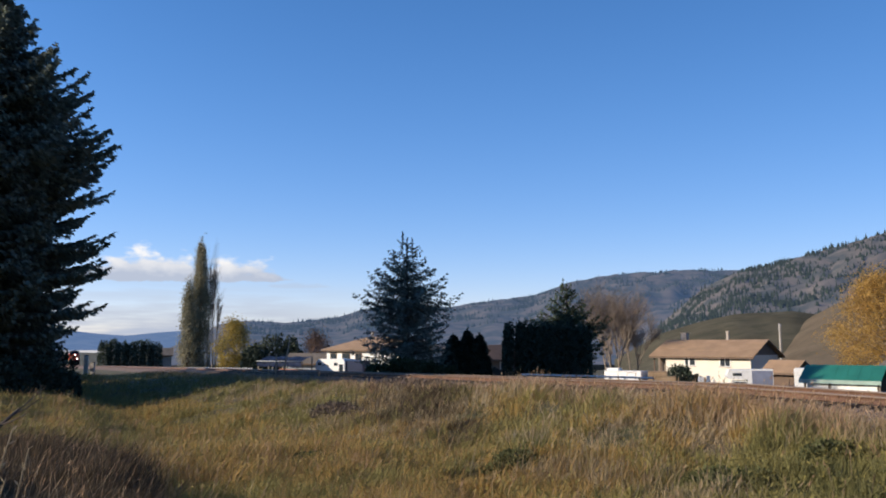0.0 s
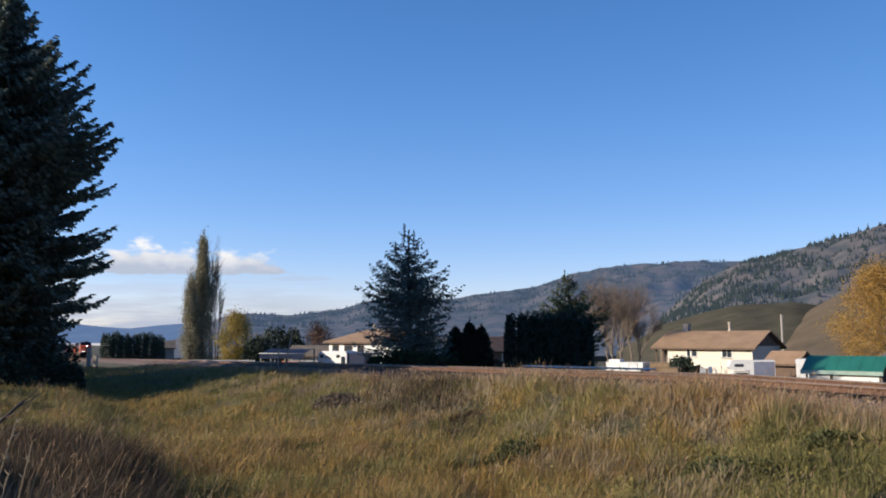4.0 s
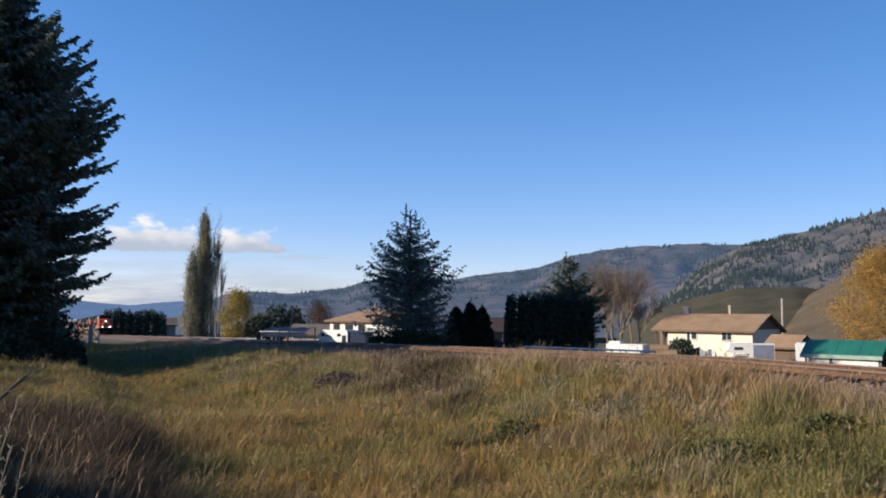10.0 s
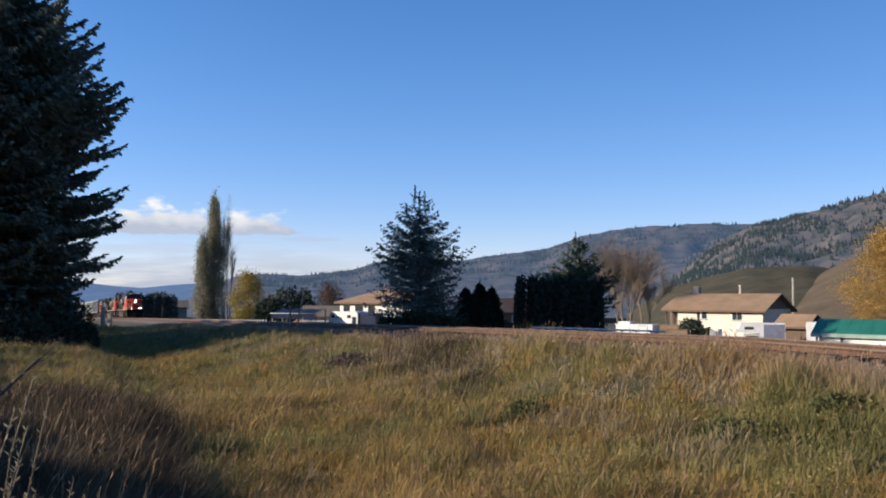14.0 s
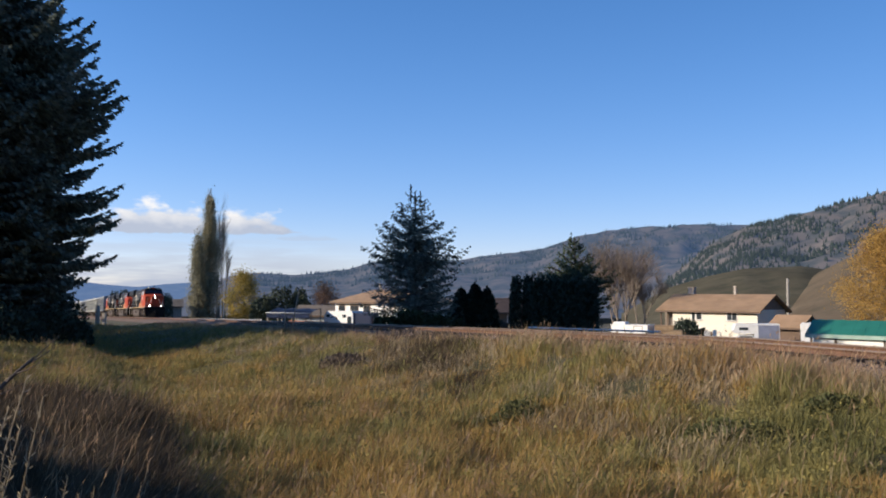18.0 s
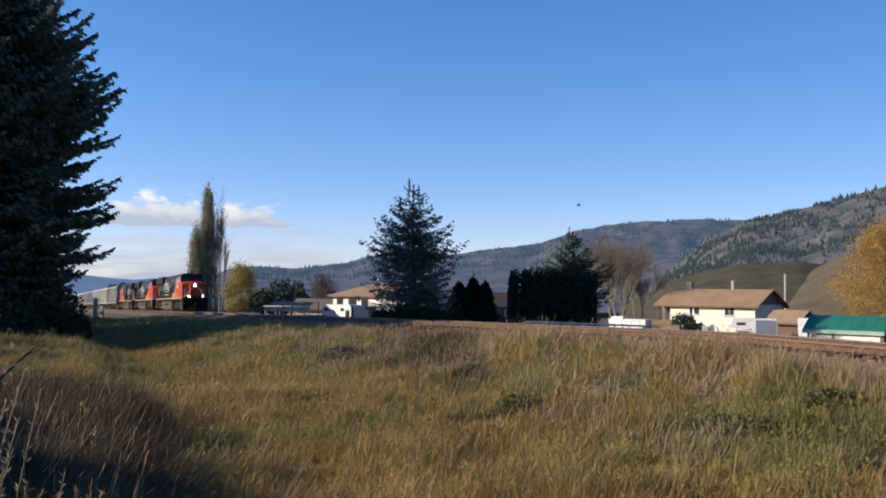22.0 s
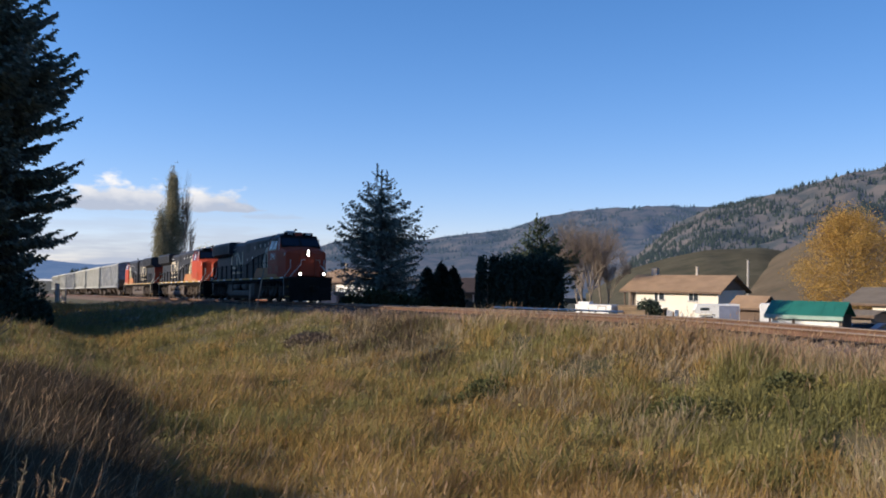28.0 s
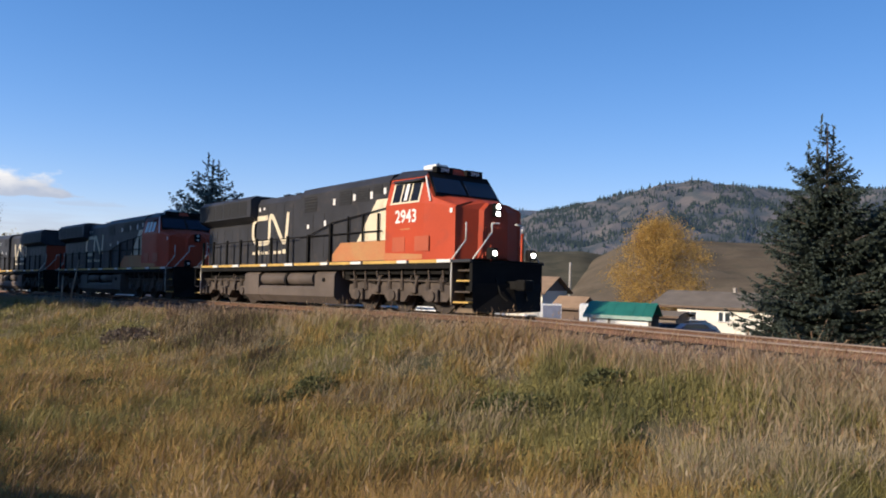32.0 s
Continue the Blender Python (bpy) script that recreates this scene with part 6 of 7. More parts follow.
    part("windscreen", prism(bmesh.new(), [(2.92, 1.5), (2.33, 2.08), (2.27, 2.08), (2.85, 1.5)], -0.95, 0.95), M["glass"], t)
    part("side_door", boxed(1.05, 1.7, -1.125, -1.09, 0.7, 2.5), M["pale_board"], t)
    part("roof_vent", boxed(-0.9, -0.2, -0.3, 0.3, 3.1, 3.3, 0.03), M["pale_board"], t)
    for xx in (-1.6, 1.7):
        for sd in (-1, 1):
            wheel(t, xx, sd * 1.0, 0.38, 0.25)
    # cars by the bungalow
    for az, dd, mat, lab, rot in ((29.3, 84, "car_dark", "black parked car with silver trim", 172), (31.0, 82, "car_blue", "dark blue parked pickup truck", 168), (16.1, 93, "car_dark", "dark car parked before the cream house", 160)):
        x, y, _z = spot(az, dd)
        t = thing("car", pose(x, y, ground_at(x, y) + 0.15, 0, 0, rot), lab, "car")
        bm = prism(bmesh.new(), [(-2.2, 0.35), (2.2, 0.35), (2.25, 0.75), (1.3, 0.92), (0.7, 1.42), (-1.1, 1.45), (-1.8, 0.98), (-2.25, 0.9)], -0.86, 0.86)
        bmesh.ops.bevel(bm, geom=bm.edges[:], offset=0.05, segments=2, affect="EDGES")
        part("body", bm, M[mat], t)
        for sd in (-1, 1):
            part("side_window", prism(bmesh.new(), [(1.05, 0.97), (0.62, 1.36), (-1.0, 1.38), (-1.5, 1.0)], min(sd * 0.85, sd * 0.872), max(sd * 0.85, sd * 0.872)), M["glass"], t)
            part("trim_strip", boxed(-2.1, 2.1, min(sd * 0.86, sd * 0.88), max(sd * 0.86, sd * 0.88), 0.6, 0.66), M["steel"], t)
            for xx in (-1.35, 1.4):
                wheel(t, xx, sd * 0.8, 0.33)
        part("bumper", boxed(2.2, 2.3, -0.8, 0.8, 0.4, 0.58, 0.02), M["steel"], t)
    # stack of lumber
    x, y, _z = spot(15.15, 84)
    t = thing("lumber_stack", pose(x, y, ground_at(x, y), 0, 0, -18), "stacked pale lumber beside the trailer", "lumber")
    for r in range(14):
        for c in range(5):
            w = 2.7 if r < 11 else 1.9
            part("plank", boxed(-1.35 + 0.02 * ((r * 7 + c) % 5), -1.35 + w - 0.02 * ((r + c) % 4), -0.7 + c * 0.28, -0.7 + c * 0.28 + 0.26, 0.1 + r * 0.155, 0.1 + r * 0.155 + 0.14), M["wood"], t)
    for c in (-0.9, 0.6):
        part("bearer", boxed(c - 0.07, c + 0.07, -0.75, 0.75, -0.1, 0.1), M["grey_wood"], t)
    x, y, _z = spot(16.7, 85)
    t = thing("lumber_stack", pose(x, y, ground_at(x, y), 0, 0, -18), "low pile of pale boards on the ground", "lumber")
    for r in range(3):
        for c in range(4):
            part("plank", boxed(-2.0 + 0.05 * r, 2.0 - 0.06 * c, -0.6 + c * 0.3, -0.32 + c * 0.3, 0.7 + r * 0.12, 0.81 + r * 0.12), M["wood"], t)
    for c in (-1.4, 1.3):
        part("bearer", boxed(c - 0.1, c + 0.1, -0.65, 0.65, -0.1, 0.7), M["grey_wood"], t)
    # white chairs on the lawn
    for k, (az, dd) in enumerate(((17.75, 90), (18.3, 89), (18.7, 90.5))):
        x, y, _z = spot(az, dd)
        t = thing("garden_chair", pose(x, y, ground_at(x, y), 0, 0, 30 * k), "white slatted garden chair on the lawn", "chair", "white garden chairs")
        for q in range(5):
            part("back_slat", boxed(-0.3 + q * 0.13, -0.21 + q * 0.13, 0.3, 0.34, 0.9, 1.95), M["white"], t)
            part("seat_slat", boxed(-0.32, 0.32, -0.3 + q * 0.12, -0.21 + q * 0.12, 0.84, 0.88), M["white"], t)
        for sx in (-0.3, 0.3):
            for sy in (-0.28, 0.28):
                part("leg", boxed(sx - 0.035, sx + 0.035, sy - 0.035, sy + 0.035, 0, 0.84), M["white"], t)
    # long white rail on low posts
    x0, y0, _z = spot(5.5, 57)
    x1, y1, _z = spot(14.6, 60)
    n = 9
    t = thing("rail_fence", pose(x0, y0, 0), "low fence with one long white rail", "fence")
    for k in range(n + 1):
        f = k / n
        xx, yy = (x1 - x0) * f, (y1 - y0) * f
        g = ground_at(x0 + xx, y0 + yy)
        part("post", boxed(xx - 0.05, xx + 0.05, yy - 0.05, yy + 0.05, g - 0.2, -1.04 - 0.3 * f), M["grey_wood"], t)
        if k < n:
            f2 = (k + 1) / n
            part("rail", tubed((xx, yy - 0.1, -1.0 - 0.3 * f), ((x1 - x0) * f2, (y1 - y0) * f2 - 0.1, -1.0 - 0.3 * f2), 0.07, n=8), M["white"], t)
    # dark board fence between the spruce and the hedge
    x0, y0, _z = spot(-4.4, 62)
    x1, y1, _z = spot(4.8, 64)
    t = thing("board_fence", pose(x0, y0, 0), "dark weathered board fence along the yards", "fence")
    n = 70
    for k in range(n):
        f = k / n
        xx, yy = (x1 - x0) * f, (y1 - y0) * f
        g = ground_at(x0 + xx, y0 + yy)
        part("board", boxed(xx, xx + 0.145, yy - 0.015, yy + 0.015, g - 0.1, g + 1.55 + 0.05 * ((k * 7) % 3)), M["dark_wall"], t)
    # white picket fence far along the track
    x0, y0, _z = spot(-17.7, 128)
    x1, y1, _z = spot(-13.2, 122)
    t = thing("picket_fence", pose(x0, y0, 0), "pale picket fence beyond the track", "fence")
    for k in range(24):
        f = k / 24
        xx, yy = (x1 - x0) * f, (y1 - y0) * f
        part("picket", boxed(xx, xx + 0.26, yy - 0.02, yy + 0.02, -4.2, -2.25), M["white"], t)
    for zz in (-2.6, -3.4):
        part("rail", tubed((0, 0.05, zz), (x1 - x0, y1 - y0 + 0.05, zz), 0.05, n=4), M["white"], t)
    # rust-red pipe on stands beyond the track
    x0, y0, _z = spot(-11.4, 72)
    x1, y1, _z = spot(-8.75, 70)
    t = thing("steel_pipe", pose(x0, y0, 0), "long rust-red pipe lying on low timber stands", "pipe")
    part("pipe", tubed((0, 0, -1.22), (x1 - x0, y1 - y0, -1.26), 0.21, n=14), M["rust_pipe"], t)
    for f in (0.12, 0.5, 0.88):
        xx, yy = (x1 - x0) * f, (y1 - y0) * f
        part("stand", boxed(xx - 0.12, xx + 0.12, yy - 0.3, yy + 0.3, ground_at(x0 + xx, y0 + yy) - 0.1, -1.42), M["grey_wood"], t)
    # low lean-to under a blue tarpaulin
    m, W = facing(-12.9, 96, -9.9, 93, ground_at(*spot(-11.4, 95)[:2]))
    t = thing("lean_to", m, "low lean-to with sagging dark blue tarpaulin and pale edge", "shelter")
    for k in range(4):
        part("post", boxed(W * k / 3.0 - 0.06, W * k / 3.0 + 0.06, 0.0, 0.12, -0.3, 2.0), M["grey_wood"], t)
        part("post", boxed(W * k / 3.0 - 0.06, W * k / 3.0 + 0.06, 2.2, 2.32, -0.3, 2.6), M["grey_wood"], t)
    bm = bmesh.new()
    top, n = [], 16
    for i in range(n + 1):
        sag = 0.12 * abs(math.sin(math.pi * 3 * i / n))
        top.append([bm.verts.new((W * i / n, yy, zz - sag * (0.4 + 0.6 * (yy > 0)))) for yy, zz in ((-0.25, 1.5), (-0.24, 2.03), (1.1, 2.4), (2.4, 2.64))])
    for a, b in zip(top, top[1:]):
        for k in range(3):
            bm.faces.new((a[k], a[k + 1], b[k + 1], b[k])).smooth = True
    bmesh.ops.solidify(bm, geom=bm.faces[:], thickness=0.02)
    part("tarpaulin", bm, M["tarp"], t)
    part("edge_pole", tubed((-0.1, -0.28, 2.07), (W + 0.1, -0.28, 2.07), 0.05, n=8), M["pale_board"], t)
    # utility pole
    x, y, _z = spot(22.75, 116)
    t = thing("utility_pole", pose(x, y, -6), "weathered wooden utility pole", "pole")
    part("pole", tubed((0, 0, 0), (0, 0, 9.9), 0.2, 0.15, 10), M["grey_wood"], t)
    part("insulator", tubed((0.16, 0, 9.55), (0.16, 0, 9.75), 0.06, 0.04, 8), M["white"], t)
    # trackside posts
    for az, dd, h, lab in ((-23.85, 95, 2.2, "pale weathered trackside post"), (-23.45, 96, 1.5, "shorter pale trackside post")):
        x, y, _z = spot(az, dd)
        g = ground_at(x, y)
        t = thing("trackside_post", pose(x, y, g - 0.2), lab, "post")
        part("post", boxed(-0.2, 0.2, -0.16, 0.16, 0, h + 0.2, 0.03), M["brick"], t)
        part("cap", boxed(-0.22, 0.22, -0.18, 0.18, h + 0.2, h + 0.25), M["grey_wood"], t)
    # leaning sticks on the bank
    x, y, _z = spot(-11.28, 46)
    g = ground_at(x, y)
    tagged(part("leaning_stick", tube(tubed((x, y, g), (x + 0.42, y, 1.42), 0.045, 0.03, 7), (x + 0.3, y, 1.0), (x + 0.62, y + 0.1, 1.15), 0.02, 0.01, 5), M["pale_bark"]), "bare pale stick leaning in the grass", "stick")
    x, y, _z = spot(-11.7, 46.3)
    g = ground_at(x, y)
    tagged(part("leaning_stick", tube(tubed((x, y, g), (x + 0.02, y, 0.55), 0.05, 0.04, 7), (x, y, 0.3), (x + 0.12, y, 0.5), 0.015, 0.01, 5), M["pale_bark"]), "short upright pale stick in the grass", "stick")


make_yards()


def make_weeds():
    for k, (az, dd, w, h) in enumerate(((-2.9, 33, 1.5, 0.75), (-1.4, 32, 1.2, 0.7), (-0.4, 31, 0.9, 0.6), (-7.4, 27, 0.9, 0.55), (-6.6, 26, 0.7, 0.5), (5.2, 14.8, 0.7, 0.26), (6.2, 15.1, 0.75, 0.22), (7.3, 15.6, 0.7, 0.25), (18.4, 13.0, 0.6, 0.24), (19.6, 13.0, 0.75, 0.26), (20.9, 12.7, 0.7, 0.24), (25.8, 13.4, 0.6, 0.3), (-9.0, 17.5, 0.6, 0.3), (-4.0, 19.5, 0.7, 0.3))):
        x, y, _z = spot(az, dd)
        m = pose(x, y, ground_at(x, y) - 0.05)
        if k < 5:
            shrub("weed_clump", m, w, w * 0.8, h, "weed", "dead grey-brown weeds in the grass", 300 + k, 1500, 0.05, 0.9, "weeds")
        else:
            shrub("weed_clump", m, w, w * 0.8, h, "dark_weed", "dark green weed clump in the grass", 300 + k, 1500, 0.035, 1.0, "weeds")


M["weed"] = leafy("dead_weed", (0.15, 0.115, 0.09), (0.12, 0.09, 0.07), 0.35, 0.2)
M["dark_weed"] = leafy("dark_green_weed", (0.10, 0.11, 0.045), (0.12, 0.11, 0.045), 0.35, 0.25)
make_weeds()


# ---- track ----
def make_track():
    rows = np.concatenate([np.arange(-60, 170, 1.5), np.arange(170, 420, 6.0)])
    t = thing("railway_track", pose(0, 0, 0), "single railway track with polished rails on brown ballast", "track", kind="structure")
    sect = [(-0.07, -0.165), (0.07, -0.165), (0.07, -0.15), (0.012, -0.13), (0.012, -0.04), (0.036, -0.03), (0.036, -0.001), (-0.036, -0.001), (-0.036, -0.03), (-0.012, -0.04), (-0.012, -0.13), (-0.07, -0.15)]
    for sd in (-1, 1):
        V, F = [], []
        n = len(sect)
        for i, s in enumerate(rows):
            for dy, dz in sect:
                x, y, z = aside(s, sd * 0.7535 + dy)
                V.append((x, y, z + dz))
            if i:
                F += [((i - 1) * n + k, (i - 1) * n + (k + 1) % n, i * n + (k + 1) % n, i * n + k) for k in range(n)]
        r = mesh_np("rail", V, F, M["rail_side"], t)
        V, F = [], []
        for i, s in enumerate(rows):
            for dy, dz in ((-0.039, -0.028), (-0.039, 0.002), (0.039, 0.002), (0.039, -0.028)):
                x, y, z = aside(s, sd * 0.7535 + dy)
                V.append((x, y, z + dz))
            if i:
                F += [(4 * i - 4 + k, 4 * i - 3 + k, 4 * i + 1 + k, 4 * i + k) for k in range(3)]
        mesh_np("railhead", V, F, M["rail_top"], r)
    base = boxed(-0.115, 0.115, -1.3, 1.3, -0.335, -0.168, 0.012).copy()
    first = None
    for k in range(150):
        s = -22 + k * 0.54
        x, y, z = track(s)
        m = pose(float(x), float(y), float(z), 0, 0, float(heading(s)) + 1.2 * math.sin(k * 3.7))
        if first is None:
            first = part("sleeper", base, M["sleeper"], t)
            ob = first
        else:
            ob = new("sleeper", first.data)
            ob.parent = t
        ob.matrix_basis = m
    # loose stones of the ballast
    rnd = np.random.default_rng(77)
    n = 16000
    S_ = np.concatenate([rnd.uniform(-16, 12, n // 2), rnd.uniform(12, 60, n - n // 2)])
    D_ = rnd.uniform(-3.2, 3.3, n)
    keep = np.abs(np.abs(D_) - 0.7535) > 0.09
    S_, D_ = S_[keep], D_[keep]
    x, y, _z = aside(S_, D_)
    z = ground_z(S_, D_) + 0.005
    sz = rnd.uniform(0.025, 0.06, len(x))[:, None]
    oct_ = np.array([(1, 0, 0), (-1, 0, 0), (0, 1, 0), (0, -1, 0), (0, 0, 1), (0, 0, -1)], dtype=float)
    V = np.stack([x, y, z], 1)[:, None, :] + (oct_[None] * (1 + 0.5 * rnd.normal(size=(len(x), 6, 1)) * 0.5) + 0.25 * rnd.normal(size=(len(x), 6, 3))) * sz[:, None]
    f8 = np.array([(0, 2, 4), (2, 1, 4), (1, 3, 4), (3, 0, 4), (2, 0, 5), (1, 2, 5), (3, 1, 5), (0, 3, 5)])
    F = (np.arange(len(x))[:, None, None] * 6 + f8[None]).reshape(-1, 3)
    st = mesh_np("ballast_stones", V.reshape(-1, 3), F, M["stone"], t)
    tagged(st, "loose brown ballast stones", kind="stuff")


make_track()


# ---- grass ----
GRASS = {
    "green": leafy("olive_green_grass", (0.30, 0.255, 0.095), (0.18, 0.17, 0.066), 0.35, 0.3, 0.7),
    "gold": leafy("golden_dry_grass", (0.46, 0.30, 0.10), (0.31, 0.195, 0.07), 0.4, 0.3, 0.8),
    "tan": leafy("pale_tan_grass", (0.42, 0.335, 0.215), (0.29, 0.22, 0.13), 0.3, 0.3, 0.8),
    "rose": leafy("rosy_brown_seed_grass", (0.42, 0.28, 0.165), (0.29, 0.18, 0.11), 0.35, 0.3, 0.7),
    # dead weed patches; kept darker to paint the near bank's shade too
    "weed": leafy("dead_weed_and_bank_shade", (0.125, 0.092, 0.058), (0.08, 0.058, 0.036), 0.3, 0.2, 0.8),
    "herb": leafy("yellow_green_herb", (0.32, 0.265, 0.085), (0.22, 0.195, 0.07), 0.4, 0.35, 1.2),
}


def field(x, y, scale, seed):
    return np.array([noise.noise((a * scale, b * scale, seed)) for a, b in zip(x, y)])


def make_grass():
    rnd = np.random.default_rng(5)
    n = 150000
    az = np.radians(rnd.uniform(-36, 48, n))
    D = np.exp(rnd.uniform(math.log(5.2), math.log(95.0), n))
    x, y = D * np.sin(az), D * np.cos(az)
    # s and d against the track's line, by the nearest of its points
    ss = np.arange(-60, 200, 0.5)
    tx, ty, _z = track(ss)
    idx = np.empty(n, dtype=int)
    for i in range(0, n, 4000):
        idx[i:i + 4000] = ((x[i:i + 4000, None] - tx[None]) ** 2 + (y[i:i + 4000, None] - ty[None]) ** 2).argmin(1)
    s0 = ss[idx]
    a = np.radians(heading(s0))
    s = s0 - ((x - tx[idx]) * np.cos(a) + (y - ty[idx]) * np.sin(a))
    d = (x - tx[idx]) * np.sin(a) - (y - ty[idx]) * np.cos(a)
    ok = ((d > 2.5) & (d < 21)) | ((d < -3.6) & (d > -30))
    ok &= ~((np.abs(x) < 2.5) & (y < 4.5))
    x, y, D, s, d = x[ok], y[ok], D[ok], s[ok], d[ok]
    n1, n2, n3 = field(x, y, 0.22, 7.0), field(x, y, 0.8, 17.0), field(x, y, 2.2, 27.0)
    gap = (n2 + 0.7 * n3 < -0.33) & (rnd.random(len(x)) < 0.75) & (d > 5)      # thin places, where the ground shows dark
    x, y, D, s, d, n1, n2, n3 = (q[~gap] for q in (x, y, D, s, d, n1, n2, n3))
    n = len(x)
    z = ground_z(s, d) + np.array([lumps(a_, b_, c_) for a_, b_, c_ in zip(x, y, d)])
    r, r2 = rnd.random(n), rnd.random(n)
    q = n1 * 0.9 + n2 * 0.8 + n3 * 0.6 + (r - 0.5) * 0.55
    verge = np.clip(1 - np.abs(d - 3.9) / 2.1, 0, 1)
    ditch = np.clip(1 - np.abs(d - 11.8) / 3.4, 0, 1)
    near = np.clip((d - 13.5) / 2.5, 0, 1)
    left = np.clip((4.0 - s) / 4.0, 0, 1) * near * np.clip((-0.25 - x / D) / 0.12, 0, 1)                                # the bank shaded by the added near crest
    kind = np.where(q > 0.0, 0, np.where(q > -0.30, 1, 2))                     # green, gold, tan
    kind = np.where((r2 < 0.16) & (n3 > -0.1) & (d > 5.5), 5, kind)
    kind = np.where((verge > 0.25) & (r < verge * 0.65), np.where(r2 < 0.8, 3, 2), kind)
    kind = np.where((ditch > 0.15) & (r < ditch * 0.75) & (q < 0.3), np.where(r2 < 0.72, 1, np.where(r2 < 0.86, 3, 5)), kind)
    kind = np.where((d > 4.6 + n3) & (d < 9.5 + n2) & (s > 6) & (kind == 1) & (r < 0.62), 0, kind)      # the far bank is greener
    kind = np.where((near > 0.3) & (q < 0.0) & (r2 < 0.34), np.where(r2 > 0.1, 3, 2), kind)
    kind = np.where((near > 0.3) & (kind == 2) & (r < 0.85), 0, kind)
    # darker weed blades here put the bank's shade into the colour
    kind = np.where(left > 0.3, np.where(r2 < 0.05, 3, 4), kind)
    kind = np.where((d < 0), np.where(r < 0.6, 3, 0), kind)
    patch = (np.abs(np.degrees(np.arctan2(x, y)) + 1.2 + 2.0 * n2) < 3.6) & (d > 4.6 + n3) & (d < 7.6 + n2 * 2)
    kind = np.where(patch & (r < 0.65), 4, kind)
    pale = (field(x, y, 0.3, 41.0) + 0.5 * n3 > 0.22) & (d > 4.5) & (d < 8.5)
    kind = np.where(pale & (r2 < 0.4), 2, kind)
    tall = 0.25 + (0.17 + 0.12 * np.clip((10 - s) / 8, 0, 1)) * verge + 0.12 * ditch + 0.10 * near + 0.32 * n2 + 0.36 * n3
    tall = np.where(kind == 0, tall * 0.75, tall) + 0.22 * left
    tall = np.where(d < 0, 0.35, tall)
    tall = np.where((d > 0) & (d < 3.6), 0.12 + 0.26 * np.clip(d - 2.4, 0, 1) * (0.6 + 0.8 * r2), tall)
    tall = np.maximum(tall, 0.08)
    per = 9
    up = np.array([0, 0, 1.0])
    for ki, (nm, lab) in enumerate((("green", "short olive-green grass on the bank"), ("gold", "golden dry grass in the ditch"), ("tan", "pale dry grass stalks on the bank"), ("rose", "rosy-brown seeding grass along the track"), ("weed", "brown weed blades on the bank, darkened to stand for its shade"), ("herb", "small yellow-green herbs in the grass"))):
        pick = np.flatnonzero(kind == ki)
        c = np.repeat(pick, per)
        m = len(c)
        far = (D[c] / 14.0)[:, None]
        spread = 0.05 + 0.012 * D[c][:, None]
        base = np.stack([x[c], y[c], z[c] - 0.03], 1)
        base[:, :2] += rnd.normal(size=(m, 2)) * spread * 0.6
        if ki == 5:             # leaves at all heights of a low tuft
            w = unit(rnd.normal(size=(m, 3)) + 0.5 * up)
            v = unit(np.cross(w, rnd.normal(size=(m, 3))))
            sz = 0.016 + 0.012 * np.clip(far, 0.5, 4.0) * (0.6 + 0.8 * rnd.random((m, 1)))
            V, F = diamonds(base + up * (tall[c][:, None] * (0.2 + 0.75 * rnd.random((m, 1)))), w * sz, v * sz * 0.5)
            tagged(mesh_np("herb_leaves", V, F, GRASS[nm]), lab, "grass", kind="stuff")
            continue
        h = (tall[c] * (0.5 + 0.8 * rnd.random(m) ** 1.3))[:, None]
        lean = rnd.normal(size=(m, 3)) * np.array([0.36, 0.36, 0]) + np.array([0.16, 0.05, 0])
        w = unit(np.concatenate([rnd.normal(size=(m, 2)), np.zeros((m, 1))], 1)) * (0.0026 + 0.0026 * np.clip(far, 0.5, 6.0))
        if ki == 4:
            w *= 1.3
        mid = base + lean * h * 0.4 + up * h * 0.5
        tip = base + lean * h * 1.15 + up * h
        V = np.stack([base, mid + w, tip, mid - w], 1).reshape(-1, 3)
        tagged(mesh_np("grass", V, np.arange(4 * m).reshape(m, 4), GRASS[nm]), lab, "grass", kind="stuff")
        if ki in (2, 3):        # seed heads
            sel = rnd.random(m) < 0.12
            P = tip[sel]
            u = unit(lean[sel] + np.array([0, 0, 0.8])) * (0.045 + 0.03 * rnd.random((sel.sum(), 1)))
            ww = unit(np.cross(u, rnd.normal(size=u.shape))) * (0.006 + 0.0025 * np.clip(far[sel], 0.6, 5))
            V, F = diamonds(P, u, ww)
            tagged(mesh_np("grass", V, F, GRASS[nm]), "feathery seed heads of the dry grass", "grass", kind="stuff")
    # tussocks: tight clumps whose blades bend outwards
    tone = ("green", "gold", "tan", "rose", "weed", "green")
    seedy = (d > 3.6) & (d < 20.5) & (D < 60)
    spotty = np.flatnonzero(seedy & (rnd.random(n) < 0.05) & (n3 > -0.25))
    for ki in range(5):
        pick = spotty[(kind[spotty] == ki) | ((kind[spotty] == 5) & (ki == 0))]
        if not len(pick):
            continue
        c = np.repeat(pick, 46)
        m = len(c)
        out = unit(np.concatenate([rnd.normal(size=(m, 2)), np.zeros((m, 1))], 1))
        size = np.repeat((0.6 + 0.9 * rnd.random(len(pick))) * (0.45 + np.clip(D[pick] / 40, 0, 0.75)), 46)[:, None]
        rr = rnd.random((m, 1)) ** 0.6
        base = np.stack([x[c], y[c], z[c] - 0.03], 1) + out * rr * 0.14 * size
        h = (0.26 + 0.20 * rnd.random((m, 1))) * size * (1.1 - 0.5 * rr)
